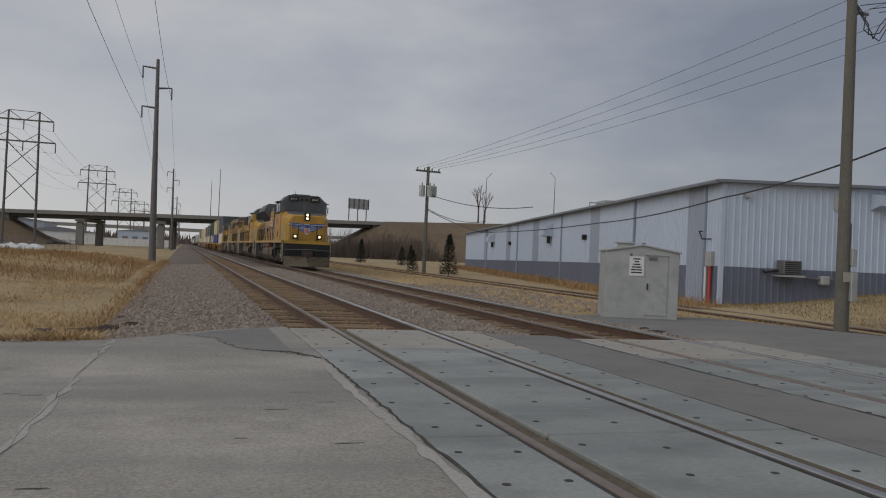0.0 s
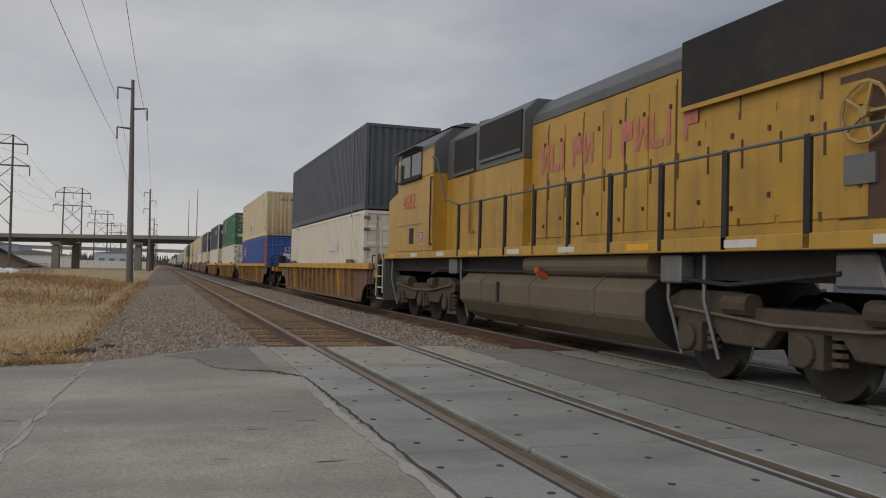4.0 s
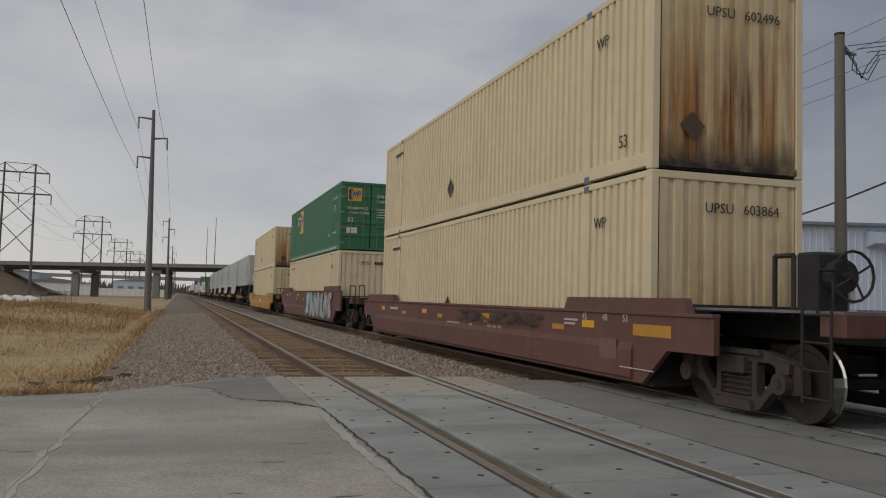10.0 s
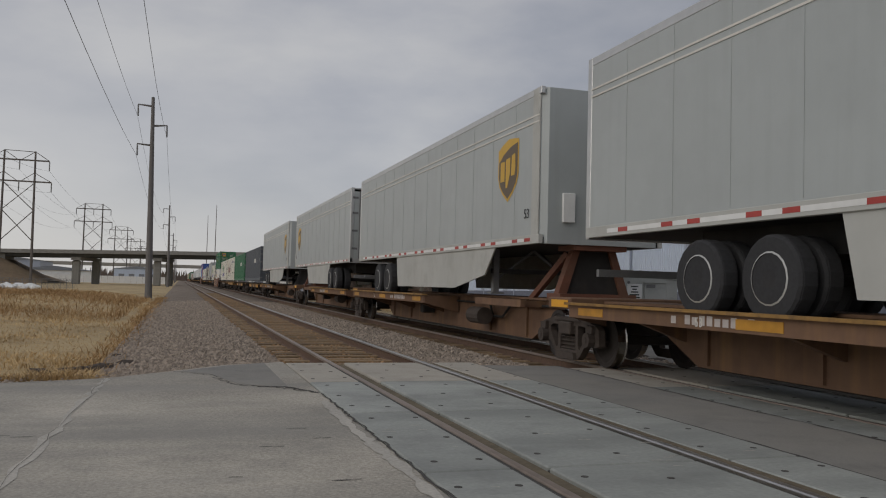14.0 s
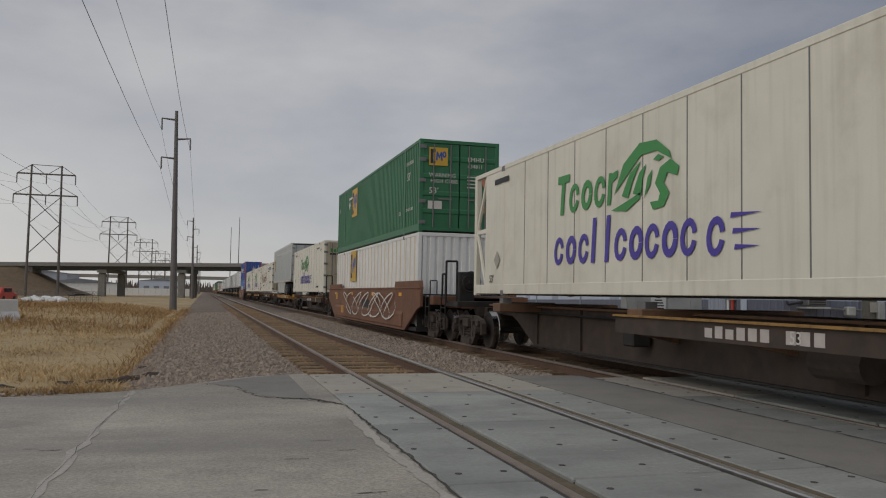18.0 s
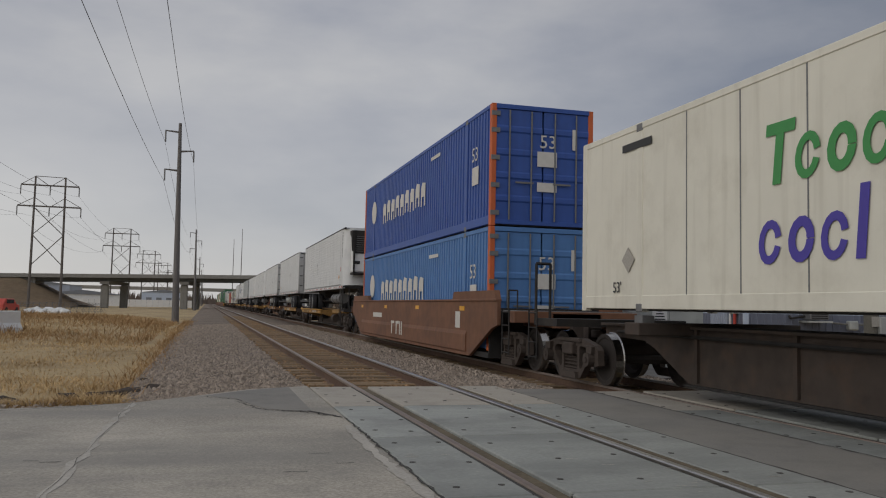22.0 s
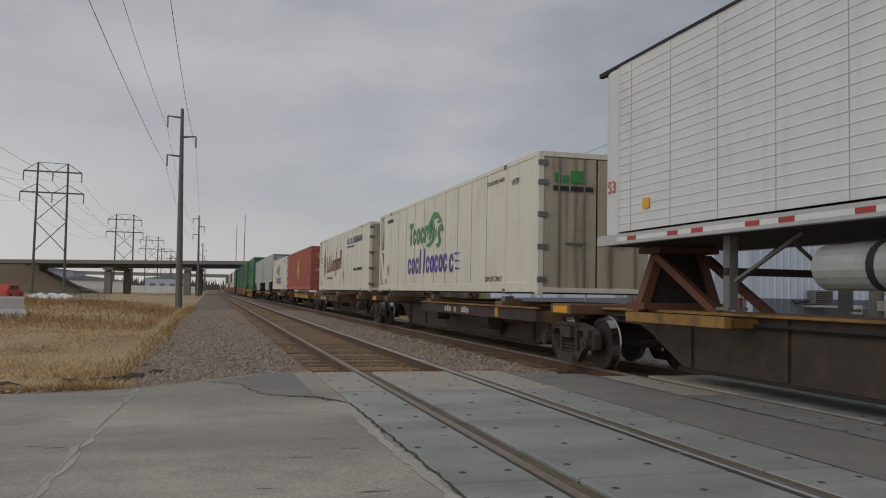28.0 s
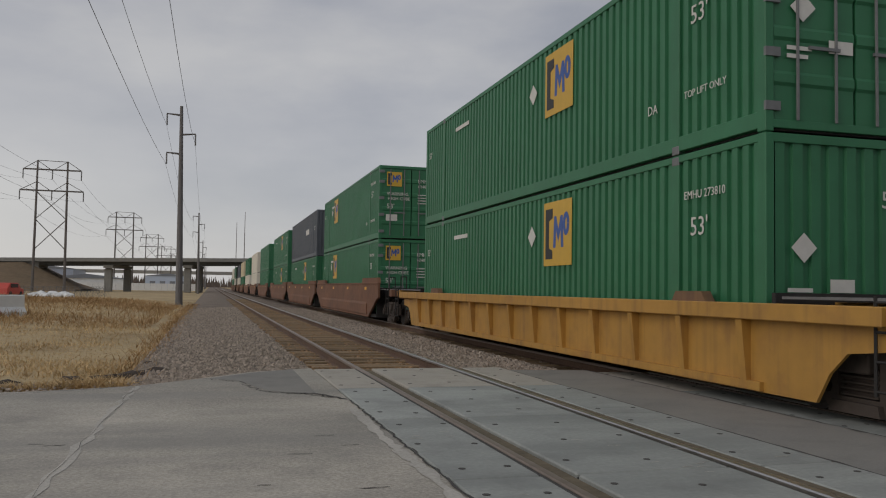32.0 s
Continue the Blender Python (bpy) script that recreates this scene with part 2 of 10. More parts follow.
DIRT = (0.10, 0.075, 0.05)
M = dict(
    asphalt=material("worn concrete road", (0.345, 0.315, 0.265), 0.9, grain=48, big=0.4, vary=0.55, bump=0.7, stain=(0.20, 0.19, 0.165), stain_amt=0.6, bump_scale=70, bump_dist=0.006, bands=(0.16, 0.85, 0.62, (0.22, 0.212, 0.19))),
    patch=material("dark asphalt patch", (0.20, 0.19, 0.172), 0.92, grain=45, big=0.7, vary=0.16, bump=0.5, stain=(0.09, 0.085, 0.08), stain_amt=0.4, bump_scale=80, bump_dist=0.006, bands=(0.5, 0.5, 0.4, (0.27, 0.25, 0.21))),
    slab=material("grey concrete panel", (0.30, 0.31, 0.285), 0.75, grain=26, big=0.6, vary=0.2, bump=0.25, stain=(0.13, 0.13, 0.125), stain_amt=0.5, rand=0.1, bands=(0.35, 1.1, 0.55, (0.15, 0.157, 0.147))),
    apron=material("pale concrete apron", (0.36, 0.33, 0.28), 0.88, grain=30, big=0.8, vary=0.13, bump=0.3, stain=(0.2, 0.18, 0.15), stain_amt=0.45),
    crack=material("dark crack filler", (0.06, 0.055, 0.05), 0.95, bump=0),
    palecrack=material("pale crumbled crack", (0.40, 0.375, 0.33), 0.95, grain=40, vary=0.3),
    soil=material("dry soil and dead grass", (0.40, 0.30, 0.16), 0.97, grain=9, big=0.12, vary=0.32, bump=0.7, stain=(0.2, 0.135, 0.06), stain_amt=0.75, bump_scale=14, bump_dist=0.05),
    grass=material("dry tan grass", (0.54, 0.385, 0.20), 0.95, grain=3, big=0.35, vary=0.4, bump=0, stain=(0.27, 0.17, 0.08), stain_amt=0.8),
    weed=material("brown weeds", (0.36, 0.225, 0.105), 0.95, grain=3, big=0.5, vary=0.35, bump=0),
    lawn=material("yellow green lawn", (0.25, 0.19, 0.085), 0.97, grain=16, big=0.3, vary=0.28, bump=0.6, stain=(0.12, 0.12, 0.045), stain_amt=0.5, bump_scale=30, bump_dist=0.03),
    hill=material("dry embankment grass", (0.17, 0.118, 0.068), 0.97, grain=1.2, big=0.08, vary=0.3, bump=0.6, stain=(0.11, 0.085, 0.055), stain_amt=0.7, bump_scale=3, bump_dist=0.2),
    ballast=material("grey brown ballast", (0.19, 0.15, 0.116), 0.95, grain=22, big=0.5, vary=0.4, bump=1.0, bump_scale=26, bump_dist=0.05),
    stone=material("ballast stones", (0.295, 0.243, 0.195), 0.93, grain=5, big=9, vary=0.5, bump=0.2),
    ruststone=material("rust stained ballast", (0.27, 0.165, 0.085), 0.95, grain=5, big=7, vary=0.5, bump=0.2),
    tie=material("weathered timber tie", (0.20, 0.138, 0.08), 0.95, grain=14, big=1.2, vary=0.35, bump=0.5, rand=0.35, stain=(0.23, 0.13, 0.055), stain_amt=0.5),
    rust=material("rusty rail steel", (0.12, 0.072, 0.048), 0.85, 0.2, grain=12, big=0.8, vary=0.3, bump=0.2),
    shine=material("polished rail head", (0.42, 0.41, 0.4), 0.33, 0.9, grain=6, big=0.5, vary=0.2, bump=0.05),
    dullhead=material("dull brown rail head", (0.25, 0.2, 0.165), 0.5, 0.6, grain=8, big=0.5, vary=0.25, bump=0.05),
    flange=material("rubber flangeway filler", (0.12, 0.095, 0.06), 0.95, grain=20, big=2, vary=0.4, bump=0.5),
    concrete=material("bridge concrete", (0.27, 0.26, 0.235), 0.9, grain=2, big=0.12, vary=0.14, bump=0.15, streak=0.35, streak_col=(0.14, 0.13, 0.11)),
    # darker grey for the girders: the shade below the deck, put in the colour
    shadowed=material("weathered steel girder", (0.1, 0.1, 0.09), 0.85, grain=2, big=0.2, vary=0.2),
    boxsteel=material("galvanised cabinet steel", (0.43, 0.44, 0.42), 0.55, 0.35, grain=3, big=1.1, vary=0.14, bump=0.05, stain=(0.28, 0.29, 0.28), stain_amt=0.6),
    white=material("white paint", (0.74, 0.74, 0.72), 0.5, vary=0.07, bump=0.03, stain=(0.5, 0.49, 0.46), stain_amt=0.3),
    siding=material("pale blue steel siding", (0.50, 0.57, 0.68), 0.5, 0.1, grain=2, big=0.25, vary=0.06, bump=0.03, streak=0.15, streak_col=(0.4, 0.44, 0.5)),
    sidingg=material("grey steel siding", (0.33, 0.37, 0.45), 0.5, 0.1, grain=2, big=0.25, vary=0.06, bump=0.03),
    wains=material("slate grey lower siding", (0.15, 0.165, 0.215), 0.6, 0.1, grain=2, big=0.3, vary=0.08, bump=0.03),
    roof=material("grey metal roof", (0.21, 0.225, 0.25), 0.5, 0.3, vary=0.08),
    pole=material("weathered wooden pole", (0.15, 0.14, 0.115), 0.92, grain=18, big=1.0, vary=0.25, bump=0.4, streak=0.4, streak_col=(0.1, 0.075, 0.055)),
    steelpole=material("weathered steel pole", (0.17, 0.16, 0.155), 0.75, 0.3, vary=0.12),
    lattice=material("brown steel lattice", (0.15, 0.135, 0.125), 0.8, 0.3, vary=0.1),
    wire=material("dark cable", (0.05, 0.05, 0.055), 0.7, bump=0),
    black=material("black underframe", (0.022, 0.02, 0.019), 0.8, grain=5, vary=0.4, stain=DIRT, stain_amt=0.22),
    truck=material("dusty brown cast steel", (0.062, 0.047, 0.038), 0.85, 0.1, grain=9, big=2, vary=0.3, bump=0.3, stain=(0.06, 0.05, 0.045), stain_amt=0.6),
    wheel=material("dark wheel steel", (0.045, 0.038, 0.034), 0.7, 0.4, grain=6, vary=0.3),
    tread=material("bright wheel tread", (0.36, 0.35, 0.34), 0.25, 1.0, vary=0.1, bump=0),
    silvertruck=material("dusty grey truck frame", (0.08, 0.06, 0.043), 0.85, 0.1, grain=8, big=1.5, vary=0.3, bump=0.3, stain=(0.07, 0.06, 0.05), stain_amt=0.7),
    armour=material("armour yellow paint", (0.47, 0.265, 0.035), 0.42, grain=3, big=0.7, vary=0.14, bump=0.04, stain=(0.3, 0.17, 0.045), stain_amt=0.5, streak=0.5, streak_col=(0.2, 0.12, 0.045)),
    dirtyarmour=material("weathered pale yellow paint", (0.42, 0.285, 0.10), 0.6, grain=3, big=0.8, vary=0.18, bump=0.05, stain=(0.22, 0.155, 0.075), stain_amt=0.6, streak=0.65, streak_col=(0.13, 0.09, 0.05)),
    rail=material("pale handrail paint", (0.5, 0.46, 0.33), 0.5, vary=0.2, bump=0, stain=(0.2, 0.15, 0.08), stain_amt=0.6),
    slateblue=material("faded dark blue graphic", (0.07, 0.1, 0.15), 0.6, vary=0.25, bump=0),
    fadedwhite=material("faded pale graphic", (0.5, 0.42, 0.3), 0.6, vary=0.3, big=1.5, bump=0),
    letterred=material("pinkish red lettering", (0.5, 0.17, 0.12), 0.6, vary=0.3, big=1.5, bump=0),
    locogrey=material("dark locomotive grey", (0.105, 0.11, 0.11), 0.5, grain=4, vary=0.15, bump=0.05, stain=(0.05, 0.05, 0.05), stain_amt=0.4),
    tank=material("dusty brown grey tank", (0.135, 0.105, 0.07), 0.75, grain=4, big=0.8, vary=0.15, stain=(0.11, 0.092, 0.07), stain_amt=0.6),
    red=material("red lettering", (0.5, 0.06, 0.04), 0.5, vary=0.1, bump=0),
    fadedred=material("faded red graphic", (0.55, 0.22, 0.13), 0.55, vary=0.2, bump=0),
    flagred=material("weathered flag red", (0.42, 0.12, 0.085), 0.6, vary=0.3, big=1.5, bump=0, stain=(0.5, 0.3, 0.2), stain_amt=0.5),
    blue=material("blue graphic", (0.03, 0.09, 0.33), 0.5, vary=0.1, bump=0),
    flagwhite=material("off white graphic", (0.62, 0.6, 0.55), 0.5, vary=0.12, bump=0),
    ttx=material("trailer train yellow", (0.58, 0.31, 0.04), 0.6, grain=4, big=0.7, vary=0.14, bump=0.06, stain=(0.17, 0.08, 0.035), stain_amt=0.65, streak=0.55, streak_col=(0.13, 0.06, 0.03)),
    ttxdirty=material("dirty golden brown beam", (0.3, 0.165, 0.045), 0.7, grain=4, big=1.2, vary=0.25, bump=0.08, stain=(0.07, 0.042, 0.028), stain_amt=0.9, streak=0.5, streak_col=(0.07, 0.04, 0.025)),
    amberold=material("dull amber patch", (0.5, 0.24, 0.025), 0.5, vary=0.25, bump=0, stain=(0.2, 0.1, 0.03), stain_amt=0.6),
    ttxrust=material("rusted yellow brown car side", (0.165, 0.092, 0.054), 0.8, grain=4, big=0.6, vary=0.2, bump=0.1, stain=(0.11, 0.06, 0.04), stain_amt=0.7, streak=0.35, streak_col=(0.33, 0.18, 0.06)),
    ttxorange=material("faded orange well side", (0.185, 0.085, 0.046), 0.75, grain=4, big=0.5, vary=0.22, bump=0.06, stain=(0.09, 0.048, 0.034), stain_amt=0.7, streak=0.35, streak_col=(0.09, 0.05, 0.035)),
    ttxnew=material("golden yellow well side", (0.43, 0.225, 0.045), 0.6, grain=4, big=0.6, vary=0.14, bump=0.04, stain=(0.27, 0.125, 0.04), stain_amt=0.6, streak=0.5, streak_col=(0.15, 0.075, 0.035)),
    maroon=material("maroon brown well side", (0.135, 0.058, 0.045), 0.7, grain=4, big=0.5, vary=0.15, bump=0.05, stain=(0.085, 0.045, 0.038), stain_amt=0.6, streak=0.2, streak_col=(0.2, 0.12, 0.1)),
    tan=material("cream container steel", (0.68, 0.575, 0.385), 0.55, grain=3, big=0.5, vary=0.08, bump=0.04, stain=(0.55, 0.43, 0.26), stain_amt=0.35, streak=0.25, streak_col=(0.46, 0.33, 0.17)),
    tanrust=rusted_end("rust streaked cream steel", (0.64, 0.52, 0.32), 1.0, 1.0),
    tanmild=rusted_end("lightly rusted cream steel", (0.66, 0.555, 0.36), 0.5, 0.35),
    cream=material("cream white container steel", (0.72, 0.67, 0.56), 0.55, grain=3, big=0.5, vary=0.06, bump=0.04, streak=0.2, streak_col=(0.5, 0.42, 0.3)),
    greenc=material("green container steel", (0.028, 0.155, 0.068), 0.5, grain=3, big=0.5, vary=0.14, bump=0.04, stain=(0.035, 0.17, 0.085), stain_amt=0.4, streak=0.2, streak_col=(0.02, 0.07, 0.03)),
    navy=material("navy container steel", (0.04, 0.05, 0.085), 0.5, grain=3, big=0.5, vary=0.14, bump=0.04, stain=(0.07, 0.08, 0.11), stain_amt=0.4),
    graphite=material("dark grey container steel", (0.085, 0.095, 0.11), 0.55, grain=3, big=0.5, vary=0.12, bump=0.04, stain=(0.13, 0.14, 0.15), stain_amt=0.4),
    bluec=material("blue container steel", (0.03, 0.085, 0.33), 0.5, grain=3, big=0.5, vary=0.12, bump=0.04, streak=0.25, streak_col=(0.03, 0.05, 0.15)),
    bluefade=material("faded blue container steel", (0.08, 0.2, 0.44), 0.55, grain=3, big=0.5, vary=0.1, bump=0.04, streak=0.2, streak_col=(0.04, 0.1, 0.25)),
    orangepost=material("orange corner post", (0.55, 0.12, 0.035), 0.6, vary=0.12),
    redc=material("brick red container steel", (0.40, 0.10, 0.068), 0.55, grain=3, big=0.5, vary=0.1, bump=0.04, stain=(0.26, 0.06, 0.045), stain_amt=0.4),
    whitec=material("off white insulated panel", (0.72, 0.69, 0.585), 0.45, grain=2, big=0.4, vary=0.06, bump=0.03, stain=(0.5, 0.46, 0.37), stain_amt=0.5, streak=0.4, streak_col=(0.43, 0.39, 0.3)),
    whiterust=material("rust streaked off white door", (0.45, 0.4, 0.3), 0.55, grain=3, big=0.7, vary=0.1, bump=0.05, stain=(0.3, 0.22, 0.13), stain_amt=0.5, streak=0.9, streak_col=(0.15, 0.08, 0.035)),
    reefer=material("white fluted trailer panel", (0.68, 0.69, 0.68), 0.5, 0.0, grain=2, big=0.5, vary=0.05, bump=0.03, stain=(0.5, 0.51, 0.51), stain_amt=0.4, streak=0.3, streak_col=(0.45, 0.45, 0.44)),
    van=material("pale grey trailer skin", (0.40, 0.425, 0.42), 0.45, 0.1, grain=2, big=0.4, vary=0.06, bump=0.03, stain=(0.35, 0.365, 0.365), stain_amt=0.5, streak=0.25, streak_col=(0.31, 0.32, 0.31)),
    galv=material("bare aluminium", (0.55, 0.55, 0.54), 0.4, 0.7, vary=0.1, bump=0.05),
    tyre=material("black rubber", (0.03, 0.03, 0.032), 0.85, grain=20, vary=0.3),
    rim=material("dull white rim", (0.45, 0.45, 0.43), 0.5, 0.4, vary=0.15),
    steel=material("grey steel fitting", (0.2, 0.2, 0.2), 0.6, 0.5, vary=0.2),
    orange=material("orange steel hitch", (0.15, 0.06, 0.035), 0.7, vary=0.25, stain=DIRT, stain_amt=0.5),
    skirt=material("dusty pale skirt panel", (0.45, 0.45, 0.42), 0.6, grain=2, big=0.6, vary=0.1, bump=0.03, stain=(0.33, 0.32, 0.29), stain_amt=0.6),
    shieldbrown=material("brown shield paint", (0.12, 0.085, 0.05), 0.5, vary=0.08, bump=0),
    tapered=material("faded red reflective tape", (0.4, 0.05, 0.04), 0.5, vary=0.2, bump=0),
    crestred=material("dark red lettering paint", (0.2, 0.04, 0.035), 0.5, vary=0.15, bump=0),
    ttxdark=material("dark rusted beam", (0.055, 0.041, 0.033), 0.85, grain=4, big=1.0, vary=0.3, bump=0.1, stain=(0.1, 0.058, 0.035), stain_amt=0.45),
    gold=material("gold graphic", (0.60, 0.36, 0.04), 0.5, vary=0.08, bump=0),
    brown=material("brown graphic", (0.085, 0.045, 0.025), 0.5, vary=0.08, bump=0),
    ink=material("black lettering", (0.03, 0.03, 0.03), 0.6, vary=0.1, bump=0),
    purple=material("indigo graphic", (0.07, 0.05, 0.33), 0.5, vary=0.1, bump=0),
    leafgreen=material("green graphic", (0.05, 0.27, 0.07), 0.5, vary=0.1, bump=0),
    silver=material("silver spray paint", (0.42, 0.42, 0.41), 0.45, 0.2, vary=0.25, big=2.5, bump=0),
    teal2=material("deep teal spray paint", (0.2, 0.4, 0.38), 0.6, vary=0.25, big=2, bump=0),
    goldold=material("faded gold stencil", (0.36, 0.24, 0.09), 0.6, vary=0.25, bump=0),
    maroonpale=material("faded maroon patch", (0.19, 0.1, 0.085), 0.7, vary=0.2, bump=0),
    teal=material("pale teal paint", (0.36, 0.58, 0.52), 0.6, vary=0.15, bump=0),
    lilac=material("lilac paint", (0.35, 0.3, 0.5), 0.6, vary=0.15, bump=0),
    spray=material("white spray paint", (0.5, 0.45, 0.42), 0.7, vary=0.2, bump=0),
    amber=material("amber reflector", (0.75, 0.36, 0.02), 0.4, vary=0.1, bump=0),
    cedar=material("dark cedar needles", (0.035, 0.042, 0.022), 0.9, grain=4, vary=0.5, bump=0),
    bark=material("bare brown branches", (0.13, 0.1, 0.08), 0.95, vary=0.25, bump=0),
    glass=glazing("tinted cab glass", (0.05, 0.055, 0.06)),
    lamp=glowing("headlight", (1.0, 0.8, 0.5), 1.8),
    ditch=glowing("ditch light", (1.0, 0.8, 0.5), 1.25),
)


# ---- mesh helpers ----
def box(bm, x0, x1, y0, y1, z0, z1):
    v = [bm.verts.new((x, y, z)) for x in (x0, x1) for y in (y0, y1) for z in (z0, z1)]
    for f in ((0, 1, 3, 2), (4, 6, 7, 5), (0, 4, 5, 1), (2, 3, 7, 6), (0, 2, 6, 4), (1, 5, 7, 3)):
        bm.faces.new([v[i] for i in f])
    return bm


def prism(bm, pts, a, b, axis="x"):
    """A flat outline swept along an axis: pts are (y, z) for x, (x, z) for y, (x, y) for z."""
    def at(p, s):
        return {"x": (s, p[0], p[1]), "y": (p[0], s, p[1]), "z": (p[0], p[1], s)}[axis]
    lo, hi = [bm.verts.new(at(p, a)) for p in pts], [bm.verts.new(at(p, b)) for p in pts]
    bm.faces.new(lo), bm.faces.new(hi[::-1])
    for i in range(len(pts)):
        j = (i + 1) % len(pts)
        bm.faces.new((lo[i], lo[j], hi[j], hi[i]))
    return bm


def rod(bm, p, q, r, seg=6, r2=None):
    p, q = Vector(p), Vector(q)
    d = (q - p).normalized()
    s = d.orthogonal().normalized()
    t = d.cross(s)
    r2 = r if r2 is None else r2
    ring = [[bm.verts.new(c + k * (math.cos(2 * math.pi * i / seg) * s + math.sin(2 * math.pi * i / seg) * t)) for i in range(seg)] for c, k in ((p, r), (q, r2))]
    for i in range(seg):
        j = (i + 1) % seg
        bm.faces.new((ring[0][i], ring[0][j], ring[1][j], ring[1][i]))
    bm.faces.new(ring[0][::-1]), bm.faces.new(ring[1])
    return bm


def path(bm, pts, r, seg=6):
    for p, q in zip(pts, pts[1:]):
        rod(bm, p, q, r, seg)
    return bm


def mesh_of(bm, mat, bevel=0.0, name="mesh"):
    bmesh.ops.recalc_face_normals(bm, faces=bm.faces)
    if bevel:
        edges = [e for e in bm.edges if len(e.link_faces) == 2 and e.calc_face_angle(0) > 0.6]
        bmesh.ops.bevel(bm, geom=edges, offset=bevel, segments=1, affect="EDGES", clamp_overlap=True)
    me = bpy.data.meshes.new(name)
    bm.to_mesh(me)
    bm.free()
    me.materials.append(M[mat] if isinstance(mat, str) else mat)
    return me


def part(name, bm, mat, parent=None, label="", bevel=0.0, at=None):
    """Links a bmesh, or a mesh made before, as one object."""
    me = bm if isinstance(bm, bpy.types.Mesh) else mesh_of(bm, mat, bevel, name)
    ob = new(name, me)
    if parent is not None:
        ob.parent = parent
    if at is not None:
        ob.matrix_basis = at
    if label:
        ob["label"] = label
    return ob


def B():
    return bmesh.new()


def bx(*a):
    return box(B(), *a)


def thing(name, label, category, group="", m=None, kind=""):
    ob = new(name)
    ob.empty_display_size = 0.2
    if m is not None:
        ob.matrix_basis = m
    return tagged(ob, label, category, group, kind)


TEXTS = {}


def words(name, text, size, mat, parent, at, align="LEFT"):
    """Lettering in the built-in font, a thin raised mesh in the plane of at (x right, y up)."""
    key = (text, size, mat, align)
    if key not in TEXTS:
        cu = bpy.data.curves.new("letters", "FONT")
        cu.body, cu.size, cu.extrude, cu.align_x, cu.resolution_u = text, size, 0.002, align, 2
        tmp = new("letters", cu)
        me = bpy.data.meshes.new_from_object(tmp.evaluated_get(bpy.context.evaluated_depsgraph_get()))
        bpy.data.objects.remove(tmp)
        me.materials.clear()
        me.materials.append(M[mat])
        TEXTS[key] = me
    return part(name, TEXTS[key], mat, parent, at=at)


def on_side(x, y, z, turn=0):
    """On the side that faces the road: reading runs from far to near, towards -y."""
    return Matrix.Translation((x, y, z)) @ Matrix(((0, 0, -1, 0), (-1, 0, 0, 0), (0, 1, 0, 0), (0, 0, 0, 1))) @ pose(0, 0, 0, 0, 0, turn)


def on_end(x, y, z):
    """On the end that faces -y."""
    return Matrix.Translation((x, y, z)) @ Matrix(((1, 0, 0, 0), (0, 0, -1, 0), (0, 1, 0, 0), (0, 0, 0, 1)))


def patch(name, mat, parent, at, w, h, pts=None, label=""):
    """A painted or stuck-on shape, 3 mm thick, in the plane of at."""
    pts = pts or [(0, 0), (w, 0), (w, h), (0, h)]
    return part(name, prism(B(), pts, -0.0015, 0.0015, "z"), mat, parent, label, at=at)


MOVERS = []     # every moving thing with its place along the train


def on_train(ob, u, z=0.0):
    ob.matrix_basis = pose(TX, u, ZR + z)
    MOVERS.append((ob, u, ZR + z))
    return ob


# ---- ground, road, tracks ----
def sheet(name, rows, mat, label, cat, kind="structure"):
    """A surface from a grid of points."""
    bm = B()
    v = [[bm.verts.new(p) for p in r] for r in rows]
    for a, b in zip(v, v[1:]):
        for i in range(len(a) - 1):
            bm.faces.new((a[i], a[i + 1], b[i + 1], b[i]))
    ob = part(name, bm, mat)
    for p in ob.data.polygons:
        p.use_smooth = True
    return tagged(ob, label, cat, kind=kind)


rng = random.Random(4)
GX = [-1500, -400, -120, -60, -30, -18, -12, -9, -7, -5.6, -4.4, -3.4, 7.5, 9, 11, 13, 16, 20, 26, 34, 50, 90, 200, 600, 1500]
GY = [-1500, -300, -80, -30, -12, -6, 0, 6, 11, 12.5, 14, 17, 21, 27, 34, 44, 56, 70, 90, 115, 150, 200, 260, 400, 900, 2600]


def ground_z(x, y):
    """Level fields a little below the tracks, a lawn mound before the warehouse, road level near the crossing."""
    z = -0.42 if x < 1 else -0.38
    if y < 12.4:
        z = -0.13
    elif y < 15:
        z += 0.29 * (15 - y) / 2.6 * (1 if x < 1 else 0.9)
    if x < -5:
        z += 0.10 * noise.noise((x * 0.12, y * 0.12, 0)) if y > 14 and x > -100 else 0
    if -140 < x < -5 and 14 < y < 190:
        z += 0.6 * min(1.0, (-5 - x) / 6) * math.exp(-((y - 62) / 27) ** 2)
    if 15 < x < 60 and 12.4 < y < 32:
        z += 1.05 * math.exp(-((x - 25) / 6.5) ** 2 - ((y - 25) / 4.0) ** 2)
    return z


sheet("ground", [[(x, y, ground_z(x, y)) for x in sorted(GX + [14.5, 17, 18, 19, 21, 22, 23, 24, 25, 27, 29, 31])] for y in sorted(GY + [19, 23, 25, 29, 31, 33])], "soil", "dry tan field of dead grass and soil", "ground")

